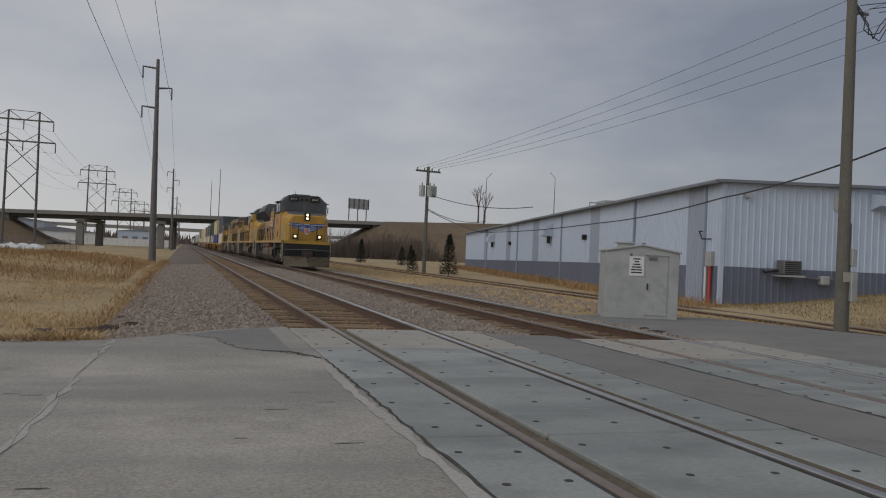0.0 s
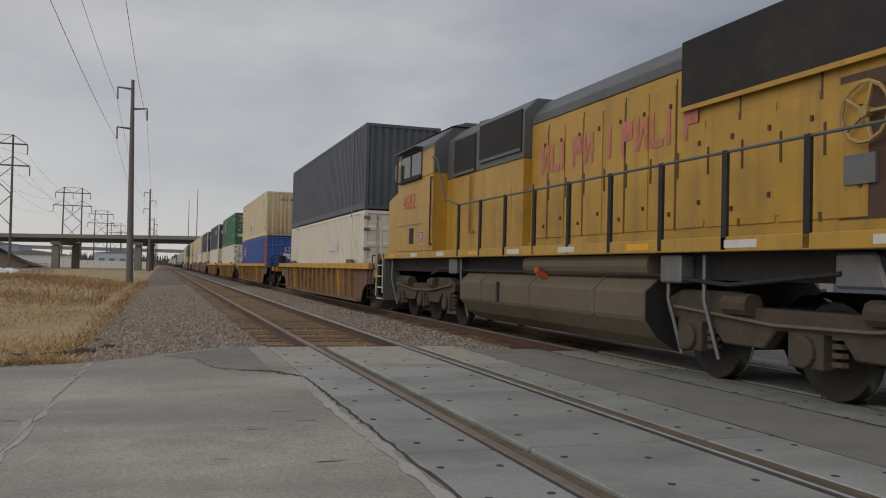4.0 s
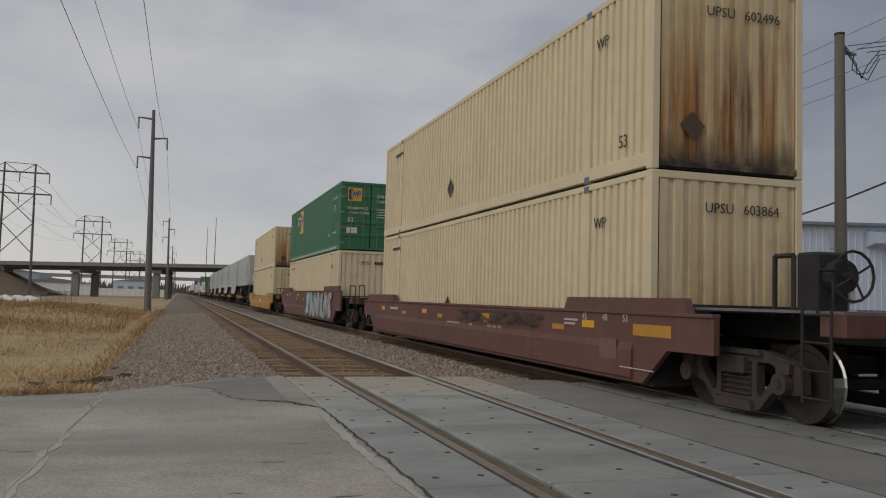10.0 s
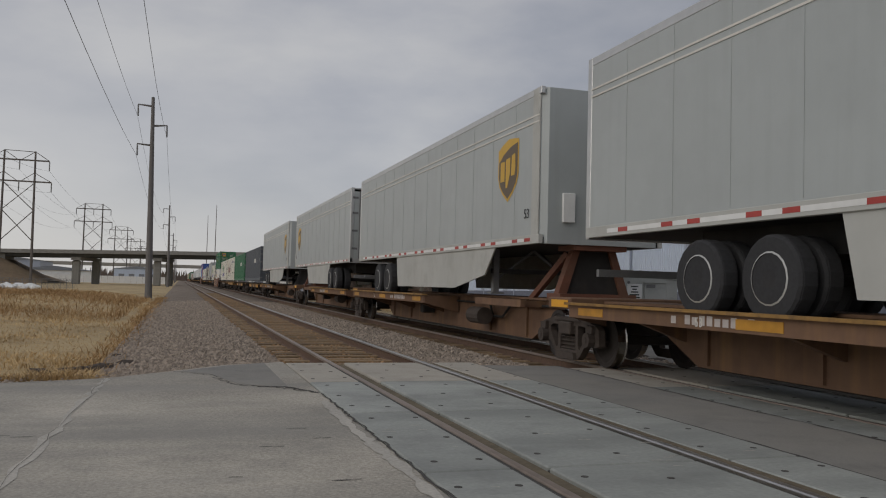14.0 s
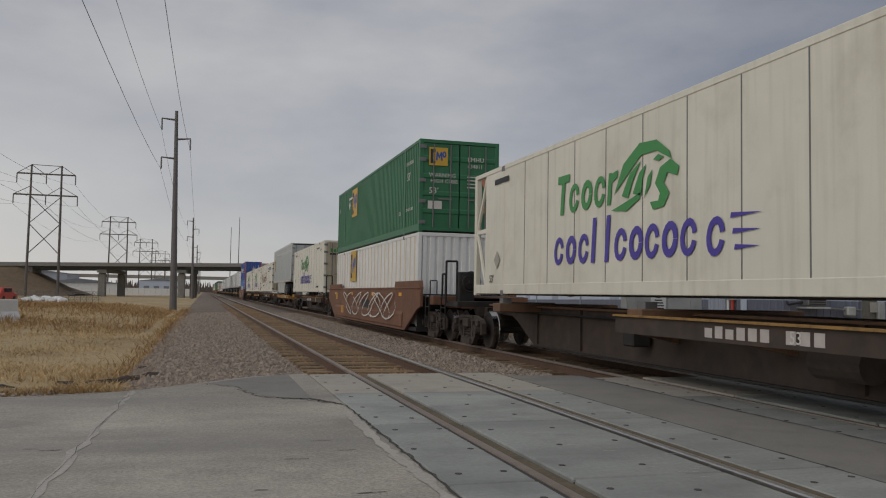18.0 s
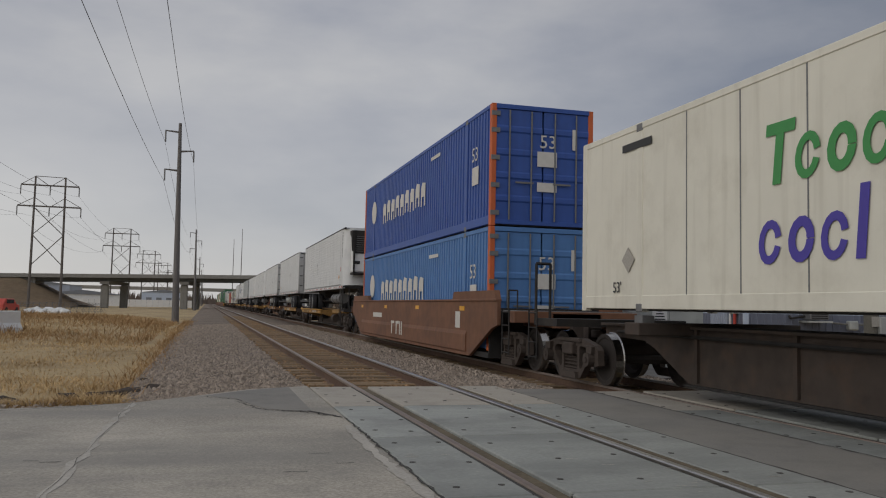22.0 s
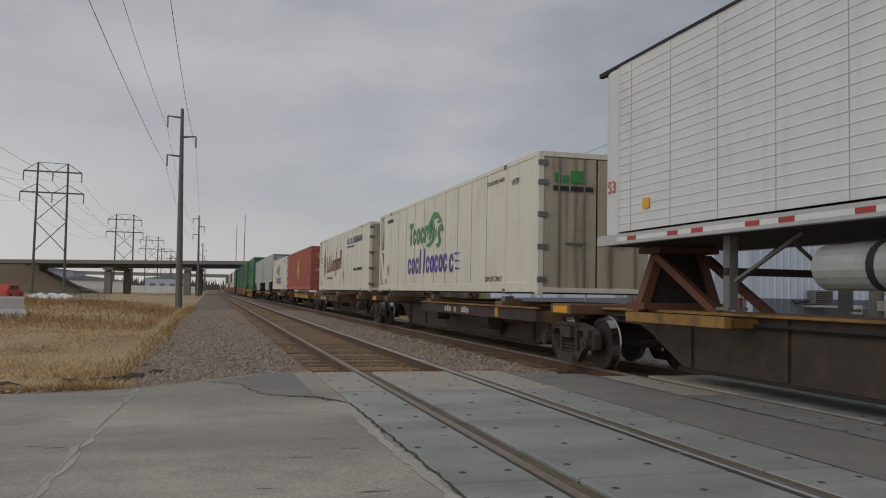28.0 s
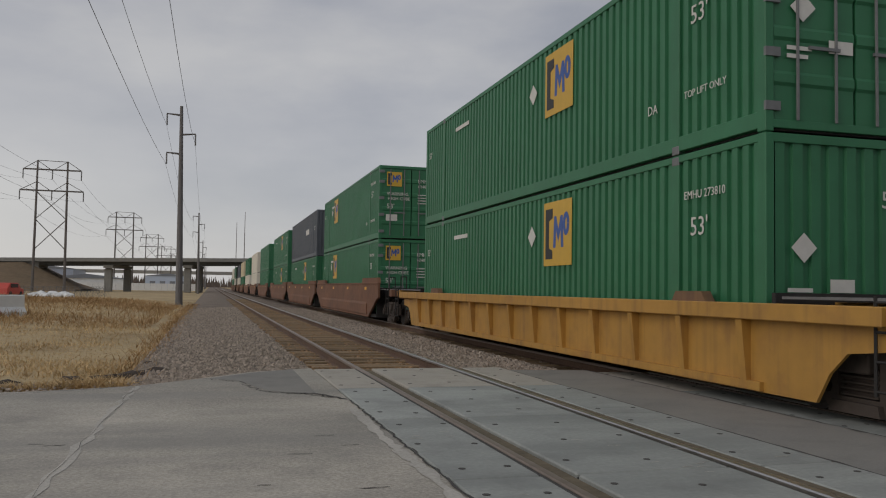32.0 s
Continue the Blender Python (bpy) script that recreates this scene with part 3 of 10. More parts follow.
# ballast shoulders: one raised bed under both tracks
BED = [(-4.35, -0.36), (-3.2, -0.22), (-1.6, -0.16), (-1.25, -0.215), (1.25, -0.215), (1.6, -0.16), (2.6, -0.2), (3.0, -0.19), (3.3, -0.255), (5.8, -0.255), (6.1, -0.19), (6.9, -0.26), (7.9, -0.40)]
sheet("ballast_bed", [[(x + (0.18 * noise.noise((y * 0.6, 3, i)) if i in (0, 12) else 0), y, z + 0.012 * noise.noise((x, y * 0.7, 1))) for i, (x, z) in enumerate(BED)] for y in [13.2 + 0.8 * k for k in range(90)] + [90, 120, 170, 260, 420, 800, 1800]], "ballast", "grey brown crushed stone ballast bed", "ballast")
sheet("ballast_bed_south", [[(x, y, z) for x, z in BED] for y in (-400, -100, -40, -14.3)], "ballast", "grey brown crushed stone ballast bed", "ballast")

# road across both tracks: far edge bends towards the rails on the near side
ROAD_EDGE = [(-60, 10.2), (-20, 10.6), (-9, 11.1), (-6, 11.35), (-5.0, 11.5), (-3.9, 11.9), (-3.2, 12.6), (-2.4, 13.5), (-1.48, 13.97)]
bm = B()
pts = ROAD_EDGE + [(-1.48, -14), (-60, -14)]
prism(bm, pts, -0.3, -0.012, "z")
tagged(part("road", bm, "asphalt"), "worn grey concrete road with cracks, west of the tracks", "road", kind="structure")
bm = B()
prism(bm, [(1.555, 13.4), (2.86, 13.2), (2.86, -14), (1.555, -14)], -0.3, -0.016, "z")
tagged(part("road", bm, "patch"), "dark asphalt strip between the two tracks", "road", kind="structure")
bm = B()
prism(bm, [(6.35, 12.6), (9, 12.6), (12.6, 15.3), (60, 19.0), (60, -14), (6.35, -14)], -0.42, -0.07, "z")
tagged(part("road", bm, "patch"), "dark worn asphalt road east of the tracks", "road", kind="structure")

def apron_z(x, y):
    """Worn asphalt falling gently from the road to the cabinet and the spur."""
    edge = min(max(0.0, (x - 6.75) / 0.5), max(0.0, (12.9 - x) / 0.6), max(0.0, (23.4 - y) / 0.9), 1.0)
    return (-0.085 - 0.022 * max(0.0, y - 12.3)) * edge - 0.45 * (1 - edge) + 0.012 * noise.noise((x * 0.9, y * 0.9, 4))


sheet("road_apron", [[(6.7 + 0.42 * i, 12.3 + 0.45 * k, apron_z(6.7 + 0.42 * i, 12.3 + 0.45 * k)) for i in range(16)] for k in range(26)], "patch", "worn grey asphalt yard round the signal cabinet", "road")

# slab joints and cracks in the near road
def crack(points, w, mat, label, z=-0.009, jag=0.05, seed=1, steps=9):
    r = random.Random(seed)
    line = []
    for p, q in zip(points, points[1:]):
        for k in range(steps):
            f = k / steps
            line.append((p[0] + (q[0] - p[0]) * f + r.uniform(-jag, jag), p[1] + (q[1] - p[1]) * f + r.uniform(-jag, jag)))
    line.append(points[-1])
    bm = B()
    prev = None
    for i, p in enumerate(line):
        q = line[min(i + 1, len(line) - 1)] if i < len(line) - 1 else line[i - 1]
        d = Vector((q[0] - p[0], q[1] - p[1])).normalized() if q != p else Vector((1, 0))
        s = Vector((-d.y, d.x)) * w * r.uniform(0.35, 1.0) * 0.5
        pair = [bm.verts.new((p[0] + s.x, p[1] + s.y, z)), bm.verts.new((p[0] - s.x, p[1] - s.y, z))]
        if i == len(line) - 1:
            pair = [bm.verts.new((p[0] - s.x, p[1] - s.y, z)), bm.verts.new((p[0] + s.x, p[1] + s.y, z))]
        if prev:
            bm.faces.new((prev[0], prev[1], pair[1], pair[0]))
        prev = pair
    return tagged(part("road_crack", bm, mat), label, "crack", kind="structure")


crack([(-3.86, 11.9), (-3.9, 10.7), (-3.95, 8.7), (-4.02, 6.2), (-4.1, 2)], 0.085, "palecrack", "pale crumbled joint across the road", jag=0.035)
crack([(-3.86, 11.9), (-3.95, 9), (-4.02, 6.2), (-4.1, 2)], 0.005, "crack", "dark crack along the slab joint", z=-0.006, jag=0.03, seed=3)
crack([(-3.1, 12.6), (-2.6, 12.2), (-2.5, 11.5), (-2.3, 11.05), (-1.95, 10.85), (-1.5, 10.25)], 0.035, "crack", "dark curved crack round a road patch", seed=5)
crack([(-3.9, 11.9), (-5.2, 11.25), (-9, 11.0)], 0.02, "crack", "thin dark crack near the road edge", seed=8)
crack([(-2.1, 10.93), (-1.8, 10.8), (-1.5, 10.3)], 0.07, "crack", "broken dark edge of the patch", z=-0.005, seed=7)
for i in range(26):
    x, y = rng.uniform(-6, -1.7), rng.uniform(3.2, 8.2)
    crack([(x, y), (x + rng.uniform(0.05, 0.22), y + rng.uniform(-0.02, 0.02))], 0.018, "crack", "short dark scar in the road", z=-0.008, jag=0.008, seed=20 + i, steps=3)
bm = B()
prism(bm, [(-3.0, 12.65), (-2.4, 13.35), (-1.78, 13.8), (-1.78, 10.8), (-2.3, 11.1), (-2.45, 11.6), (-2.6, 12.25)], -0.011, -0.007, "z")
tagged(part("road_patch", bm, "patch"), "dark repaired patch beside the track", "road patch", kind="structure")
# chipped pale edge along the panels
crack([(-1.475, 10.2), (-1.485, 8.3), (-1.475, 6.2), (-1.475, 2)], 0.03, "crack", "dark broken gap beside the crossing panels", z=-0.004, jag=0.02, seed=31, steps=22)
crack([(-1.56, 9.6), (-1.58, 8.0), (-1.56, 6.6), (-1.55, 4.5)], 0.13, "palecrack", "pale spalled concrete along the panels", z=-0.0075, jag=0.012, seed=33, steps=16)


# rails
HEAD = [(-0.036, -0.012), (-0.03, 0), (0.03, 0), (0.036, -0.012), (0.036, -0.04), (-0.036, -0.04)]
WEB = [(-0.036, -0.04), (0.036, -0.04), (0.01, -0.052), (0.01, -0.155), (0.075, -0.172), (0.075, -0.182), (-0.075, -0.182), (-0.075, -0.172), (-0.01, -0.155), (-0.01, -0.052)]


def rail(x, z, head, y0=-300, y1=1500):
    ob = thing("rail", "long steel rail on timber ties", "rail", "rails", kind="structure")
    part("rail_head", prism(B(), [(x + a, z + b) for a, b in HEAD], y0, y1, "y"), head, ob, "worn running surface")
    part("rail_web", prism(B(), [(x + a, z + b) for a, b in WEB], y0, y1, "y"), "rust", ob, "rusty web and foot")


rail(-0.755, 0, "dullhead"), rail(0.755, 0, "shine")
rail(TX - 0.755, ZR, "dullhead"), rail(TX + 0.755, ZR, "shine")
rail(13.75, -0.28, "dullhead", 15.2, 400), rail(15.2, -0.28, "dullhead", 15.6, 400)

# ties, each its own timber
tie_me = mesh_of(box(B(), -1.28, 1.28, -0.115, 0.115, -0.19, 0), "tie", 0.012, "tie")
track_near = thing("track_near", "rusty near track on weathered timber ties", "track", kind="structure")
track_main = thing("track_main", "main track on timber ties", "track", kind="structure")
y = 13.75
n = 0
while y < 95:
    for trk, cx, z in ((track_near, 0, -0.18), (track_main, TX, ZR - 0.18)):
        if trk is track_main and y > 60:
            continue
        t = part("tie", tie_me, "tie", trk, at=pose(cx + rng.uniform(-0.06, 0.06), y + rng.uniform(-0.03, 0.03), z + 0.012 + rng.uniform(-0.008, 0.008), 0, 0, rng.uniform(-1, 1)))
    y += 0.52
    n += 1
spur = thing("track_spur", "disused rusty spur track in dry grass", "track", kind="structure")
y = 15.8
while y < 60:
    part("tie", tie_me, "tie", spur, at=pose(14.48 + rng.uniform(-0.1, 0.1), y, -0.44, 0, 0, rng.uniform(-2, 2)))
    y += 0.56

# crossing panels of concrete with bolt recesses
bolt_me = mesh_of(rod(B(), (0, 0, 0), (0, 0, 0.003), 0.027, 8), "crack", 0, "bolt_recess")
JOINTS = [-11.2, -8.7, -6.2, -3.65, -1.1, 1.4, 3.7, 6.15, 8.72, 11.25, 13.75]


def panels(cx, z, mats, PANEL_X, shift=0.0, cut=0.0):
    ob = thing("crossing", "concrete crossing panels with rubber flangeways", "level crossing", kind="structure")
    for a, b, k in zip(JOINTS, JOINTS[1:], range(20)):
        for x0, x1 in PANEL_X:
            p = part("panel", bx(cx + x0, cx + x1, a + 0.012 + shift, b - 0.012 + shift - cut, z - 0.2, z - 0.004), "apron" if k >= len(JOINTS) - 2 else mats, ob, bevel=0.012)
            if b > 2:
                m = (x0 + x1) / 2
                offs = (m - 0.2, m + 0.2) if x1 - x0 < 1 else (-0.42, -0.14, 0.16, 0.43)
                for j, yy in enumerate((a + 0.4, (a + b) / 2, b - 0.4)):
                    for xx in offs[j % 2::2] if len(offs) > 2 else offs:
                        part("bolt_recess", bolt_me, "crack", p, at=pose(cx + xx + rng.uniform(-0.05, 0.05), yy + rng.uniform(-0.1, 0.1) + shift, z - 0.0035))
    for x0, x1 in ((-0.705, -0.565), (0.64, 0.705)):
        part("flangeway", bx(cx + x0, cx + x1, -11, 13.72 + shift, z - 0.2, z - 0.035), "flange", ob, "crumbling rubber flangeway")
    for x0, x1, sm in ((-0.825, -0.80, "crack"), (0.80, 0.905, "flange")):
        part("rail_seal", bx(cx + x0, cx + x1, -11, 13.72 + shift, z - 0.2, z - 0.012), sm, ob, "worn rubber rail seal")
    for x0, x1 in PANEL_X:
        for a in JOINTS[6:-1]:
            part("joint", bx(cx + x0, cx + x1, a - 0.012 + shift, a + 0.012 + shift, z - 0.2, z - 0.03), "crack", ob)


panels(0, 0, "slab", ((-1.46, -0.83), (-0.56, 0.635), (0.91, 1.55)))
panels(TX, ZR, "slab", ((-1.66, -0.83), (-0.56, 0.635), (0.91, 1.72)), -0.49)
for x, z in ((1.57, -0.011), (2.845, -0.011)):
    crack([(x, 13.2), (x, 9), (x + 0.01, 6), (x, 1)], 0.045, "crack", "dark seam beside the crossing panels", z=z, jag=0.012, seed=int(x * 40), steps=20)
for i in range(26):
    x, y = rng.choice((rng.uniform(-1.4, -0.9), rng.uniform(-0.5, 0.6), rng.uniform(-0.5, 0.6), rng.uniform(0.95, 1.5))), rng.uniform(3.4, 8.6)
    crack([(x, y), (x + rng.uniform(0.04, 0.13), y + rng.uniform(-0.03, 0.03))], rng.uniform(0.012, 0.03), "palecrack", "pale chalky scuff on a panel", z=-0.0015, jag=0.008, seed=90 + i, steps=3)

# loose ballast stones near the crossing, thousands of small pieces
def stones(name, spots, seed, label, mat="stone"):
    r = np.random.default_rng(seed)
    base = np.array([(1, 0, -.3), (.2, .9, -.2), (-.9, .3, -.3), (-.3, -.9, -.2), (.4, -.2, .75), (-.3, .35, .7)])
    tri = np.array([(0, 1, 4), (1, 5, 4), (1, 2, 5), (2, 3, 5), (3, 4, 5), (3, 0, 4)])
    n = len(spots)
    c, s = np.cos(a := r.uniform(0, 6.28, n)), np.sin(a)
    v = base[None] * r.uniform(0.6, 1.35, (n, 6, 1)) * spots[:, 3][:, None, None]
    v[..., 2] *= r.uniform(0.55, 1.0, (n, 1))
    x, yv = v[..., 0] * c[:, None] - v[..., 1] * s[:, None], v[..., 0] * s[:, None] + v[..., 1] * c[:, None]
    v = np.stack([x, yv, v[..., 2]], -1) + spots[:, None, :3]
    me = bpy.data.meshes.new(name)
    me.from_pydata(v.reshape(-1, 3).tolist(), [], (tri[None] + 6 * np.arange(n)[:, None, None]).reshape(-1, 3).tolist())
    me.materials.append(M[mat])
    return tagged(new(name, me), label, "ballast", kind="stuff")


def bed_z(x):
    for (a, za), (b, zb) in zip(BED, BED[1:]):
        if a <= x <= b:
            return za + (zb - za) * (x - a) / (b - a)
    return -0.38


r = np.random.default_rng(5)
spots = []
while len(spots) < 30000:
    y = 13.3 + 45 * r.random() ** 2.1
    x = r.uniform(-4.35, 3.4) if r.random() < 0.82 else r.uniform(3.4, 8.0)
    if abs(x) < 1.3 and r.random() < 0.93 or abs(x - TX) < 1.3 and r.random() < 0.7:
        continue
    spots.append((x, y, bed_z(x) + r.uniform(-0.012, 0.02) - (0.01 if abs(x) < 1.3 else 0), r.uniform(0.018, 0.043) * (1 + y / 60)))
stones("ballast_stones", np.array(spots), 6, "loose crushed stones beside the rails")
spots = np.array([(r.uniform(-1.32, 1.32), 13.8 + 55 * r.random() ** 1.9, -0.21 + r.uniform(-0.01, 0.035), r.uniform(0.016, 0.036)) for _ in range(7000)])
spots[:, 3] *= 1 + spots[:, 1] / 60
stones("track_stones", spots, 61, "rust stained stones between the ties", "ruststone")
spots = np.array([(rng.uniform(-7.5, -3.2), rng.uniform(11.6, 13.2), -0.11 + rng.uniform(-.03, .02), rng.uniform(0.012, 0.035)) for _ in range(1600)])
stones("edge_gravel", spots, 8, "gravel along the road edge")
stones("yard_gravel", np.array([(rng.uniform(6.5, 12.5), rng.uniform(24, 42), -0.36, rng.uniform(0.04, 0.13)) for _ in range(900)]), 9, "pale broken rubble beside the main track")


# grass as many thin blades
def blades(name, n, where, h, mat, seed, label, lean=0.5, w=0.007):
    r = np.random.default_rng(seed)
    v, f = [], []
    for i in range(n):
        x, y, z, k = where(r)
        a, hh = r.uniform(0, 6.28), h * k * r.uniform(0.5, 1.2)
        dx, dy = math.cos(a) * w * (1 + y / 25), math.sin(a) * w * (1 + y / 25)
        lx, ly = r.normal(0, lean, 2) * hh
        b = len(v)
        v += [(x - dx, y - dy, z), (x + dx, y + dy, z), (x + lx * 0.45 + dx * 0.6, y + ly * 0.45 + dy * 0.6, z + hh * 0.62), (x + lx * 0.45 - dx * 0.6, y + ly * 0.45 - dy * 0.6, z + hh * 0.62), (x + lx, y + ly, z + hh)]
        f += [(b, b + 1, b + 2, b + 3), (b + 3, b + 2, b + 4)]
    me = bpy.data.meshes.new(name)
    me.from_pydata(v, [], f)
    me.materials.append(M[mat])
    return tagged(new(name, me), label, "grass", kind="stuff")


def west(r):
    y = 12.6 + 75 * r.random() ** 1.8
    x = -4.1 - (3 + y * 0.36) * r.random()
    return x, y, ground_z(x, y) - 0.02, 0.55 + 1.5 * max(0, noise.noise((x * 0.35, y * 0.2, 9)) + 0.2)


def tufts(r):
    band = r.random()
    y = (38 if band < 0.35 else 58) + r.normal(0, 2.5 if band < 0.35 else 6)
    x = -5.2 - 20 * r.random()
    k = 0.6 + 1.2 * max(0, noise.noise((x * 0.5, y * 0.3, 0)))
    return x, y, ground_z(x, y) - 0.02, k


blades("dry_grass", 62000, west, 0.1, "grass", 11, "short dry tan grass beside the track", 0.7)
blades("tall_weeds", 14000, tufts, 0.34, "weed", 12, "taller brown dead weeds in the field", 0.7)
blades("edge_weeds", 2600, lambda r: (x := -4.35 + r.normal(0, 0.25), y := 14 + 60 * r.random(), ground_z(x, y) - .02, 0.7 + r.random())[0:1] + (y, ground_z(x, y) - 0.02, 0.7 + r.random()), 0.17, "weed", 13, "dead weeds along the foot of the ballast", 0.8)


def east(r):
    y = 20 + 75 * r.random() ** 1.3
    x = 8.6 + (4.4 + y * 0.05) * r.random()
    return x, y, -0.4, 1.0


def wallweeds(r):
    y = 27 + 75 * r.random()
    x = 17.2 + (y - 31.2) * 0.197 - abs(r.normal(0.6, 0.7))
    return x, y, -0.4, 1.0 + 0.5 * noise.noise((x, y * 0.4, 2))


blades("dry_grass_east", 16000, east, 0.1, "grass", 14, "dry tan grass beyond the main track", 0.6)
blades("wall_weeds", 7000, wallweeds, 0.42, "weed", 15, "tall dead weeds along the warehouse wall", 0.7)
blades("lawn", 9000, lambda r: (x := r.uniform(16, 31), y := r.uniform(18, 29.5), ground_z(x, y) - 0.01, 1.0), 0.1, "lawn", 16, "short winter lawn before the warehouse", 0.5)
# dark clumps of turned earth at the road edge; last three: broken asphalt
for k, (x, y, s) in enumerate(((-3.98, 16.9, 0.35), (-4.3, 16.4, 0.3), (-4.7, 16.2, 0.26), (-4.15, 18.9, 0.2), (-6.1, 15.6, 0.2), (-5.2, 15.9, 0.22), (-4.5, 13.1, 0.12), (-5.9, 12.9, 0.1), (6.75, 15.9, 0.3), (6.95, 16.8, 0.34), (7.15, 17.7, 0.3))):
    bm = B()
    bmesh.ops.create_icosphere(bm, subdivisions=2, radius=s)
    for v in bm.verts:
        v.co *= 1 + 0.5 * noise.noise(v.co * 6 + Vector((k, 0, 0)))
        v.co.z *= 0.42
        v.co.z -= 0.02
    tagged(part("earth_clod", bm, material("dark turned earth", (0.05, 0.037, 0.028), 0.97, grain=12, vary=0.4, bump=0.6), at=pose(x, y, ground_z(x, y) + 0.05, 0, 0, k * 40)), "dark clod of turned earth and roots", "earth clod", "earth clods")


# ---- signal cabinet ----
def cabinet():
    ob = thing("signal_cabinet", "galvanised steel signal cabinet with a shallow gabled roof beside the track", "cabinet", m=pose(9.34, 21.8, -0.31, 0, 0, -22))
    w, d, h = 1.0, 0.78, 1.98
    bm = B()
    prism(bm, [(-w, 0), (w, 0), (w, h - 0.1), (0, h + 0.06), (-w, h - 0.1)], -d, d, "y")
    part("body", bm, "boxsteel", ob, bevel=0.015)
    bm = B()
    prism(bm, [(-w - 0.05, h - 0.13), (-w - 0.05, h - 0.08), (0, h + 0.10), (w + 0.05, h - 0.08), (w + 0.05, h - 0.13), (0, h + 0.05)], -d - 0.06, d + 0.06, "y")
    part("roof", bm, "boxsteel", ob, bevel=0.008)
    dr = part("door", bx(0.1, 0.7, -d - 0.03, -d - 0.004, 0.12, h - 0.18), "boxsteel", ob, bevel=0.01)
    part("handle", bx(0.13, 0.16, -d - 0.09, -d - 0.03, 0.82, 1.0), "black", dr)
    part("hood", bx(0.08, 0.7, -d - 0.07, -d - 0.002, h - 0.2, h - 0.17), "boxsteel", dr)
    part("louvre", bx(0.16, 0.4, -d - 0.045, -d - 0.03, h - 0.34, h - 0.25), "steel", dr)
    sg = part("sign", bx(-0.36, 0.04, -d - 0.02, -d - 0.004, 1.2, 1.74), "white", ob, "white enamel sign")
    for k, wd in enumerate((0.2, 0.12, 0.2, 0.26, 0.3, 0.3)):
        part("text_bar", bx(-0.16 - wd / 2, -0.16 + wd / 2, -d - 0.024, -d - 0.02, 1.65 - k * 0.075, 1.685 - k * 0.075), "ink", sg)
    v = part("vent", bx(-0.6, -0.2, -0.2, 0.2, h - 0.02, h + 0.12), "boxsteel", ob, bevel=0.01)
    part("vent_cap", bx(-0.68, -0.12, -0.28, 0.28, h + 0.12, h + 0.16), "boxsteel", v)
    part("lamp_stub", rod(B(), (0.05, -0.5, h), (0.05, -0.5, h + 0.14), 0.05, 8), "steel", ob)
    part("lamp", rod(B(), (-0.32, -d - 0.05, h - 0.2), (-0.32, -d, h - 0.2), 0.04, 8), "steel", ob)
    part("footing", bx(-w - 0.05, w + 0.05, -d - 0.05, d + 0.05, -0.1, 0.03), "concrete", ob)


cabinet()

# ---- poles ----
def wood_pole():
    ob = thing("utility_pole", "weathered wooden utility pole with a grey conduit", "pole", m=pose(13.0, 18.0, -0.5, 0, -0.4, 0))
    part("pole", rod(B(), (0, 0, 0), (0, 0, 8.85), 0.165, 12, 0.12), "pole", ob)
    part("cap", rod(B(), (0, 0, 8.85), (0, 0, 8.9), 0.13, 12), "black", ob)
    part("conduit", rod(B(), (0.19, -0.05, 0), (0.17, -0.05, 3.0), 0.03, 6), "steel", ob)
    part("meter_box", bx(0.1, 0.3, -0.22, 0.1, 1.0, 1.75), "boxsteel", ob, bevel=0.02)
    part("meter_box", bx(0.12, 0.28, -0.2, 0.05, 1.9, 2.35), "boxsteel", ob, bevel=0.02)
    part("notice", bx(-0.12, 0.1, -0.18, -0.165, 1.5, 1.75), "palecrack", ob, "torn paper notice")
    bm = B()
    for k in range(3):
        a = [(0.1, -0.05, 8.6 - k * 0.05), (0.35 + 0.1 * k, -0.1, 8.3 - k * 0.2), (0.3 + 0.15 * k, -0.1, 7.95 - 0.1 * k), (0.75, -0.15, 7.7 + 0.2 * k), (1.1, -0.2, 8.3 + 0.1 * k)]
        path(bm, a, 0.014, 5)
    part("service_loop", bm, "wire", ob, "black looping service wires")
    part("bracket", bx(0.0, 0.5, -0.05, 0.0, 8.35, 8.42), "steel", ob)


wood_pole()


def cable(pts, sag, r, label, n=14):
    bm = B()
    for p, q in zip(pts, pts[1:]):
        line = [Vector(p).lerp(Vector(q), k / n) - Vector((0, 0, 4 * sag * (k / n) * (1 - k / n))) for k in range(n + 1)]
        path(bm, line, r, 4)
    tagged(part("cable", bm, "wire"), label, "cable", "overhead cables", "structure")


def steel_pole(x, y, h=16.35):
    ob = thing("transmission_pole", "dark steel transmission pole with three staggered arms", "power pole", "transmission poles", pose(x + 0.12, y, -0.4, 0, -0.9, 0))
    part("pole", rod(B(), (0, 0, 0), (0, 0, h), 0.30, 12, 0.13), "steelpole", ob)
    for z, s in ((h - 0.75, -1), (h - 2.35, 1), (h - 3.95, -1)):
        a = part("arm", rod(B(), (0, 0, z), (s * 1.15, 0, z + 0.1), 0.09, 6, 0.05), "steelpole", ob)
        part("insulator", rod(B(), (s * 1.12, 0, z + 0.06), (s * 1.12, 0, z - 0.85), 0.065, 6), "steel", a)
    return ob


POLES = [(-5.45, -34), (-5.55, 72), (-5.45, 176), (-5.5, 282), (-5.5, 390), (-5.5, 500)]
for x, y in POLES:
    steel_pole(x, y)
for s, dz, sag in ((-1, -1.6, 1.8), (1, -3.1, 2.9), (-1, -4.75, 1.5)):
    cable([(x - 0.12 + s * 1.15, y, 15.95 + dz) for x, y in POLES], sag, 0.012, "sagging transmission wire")


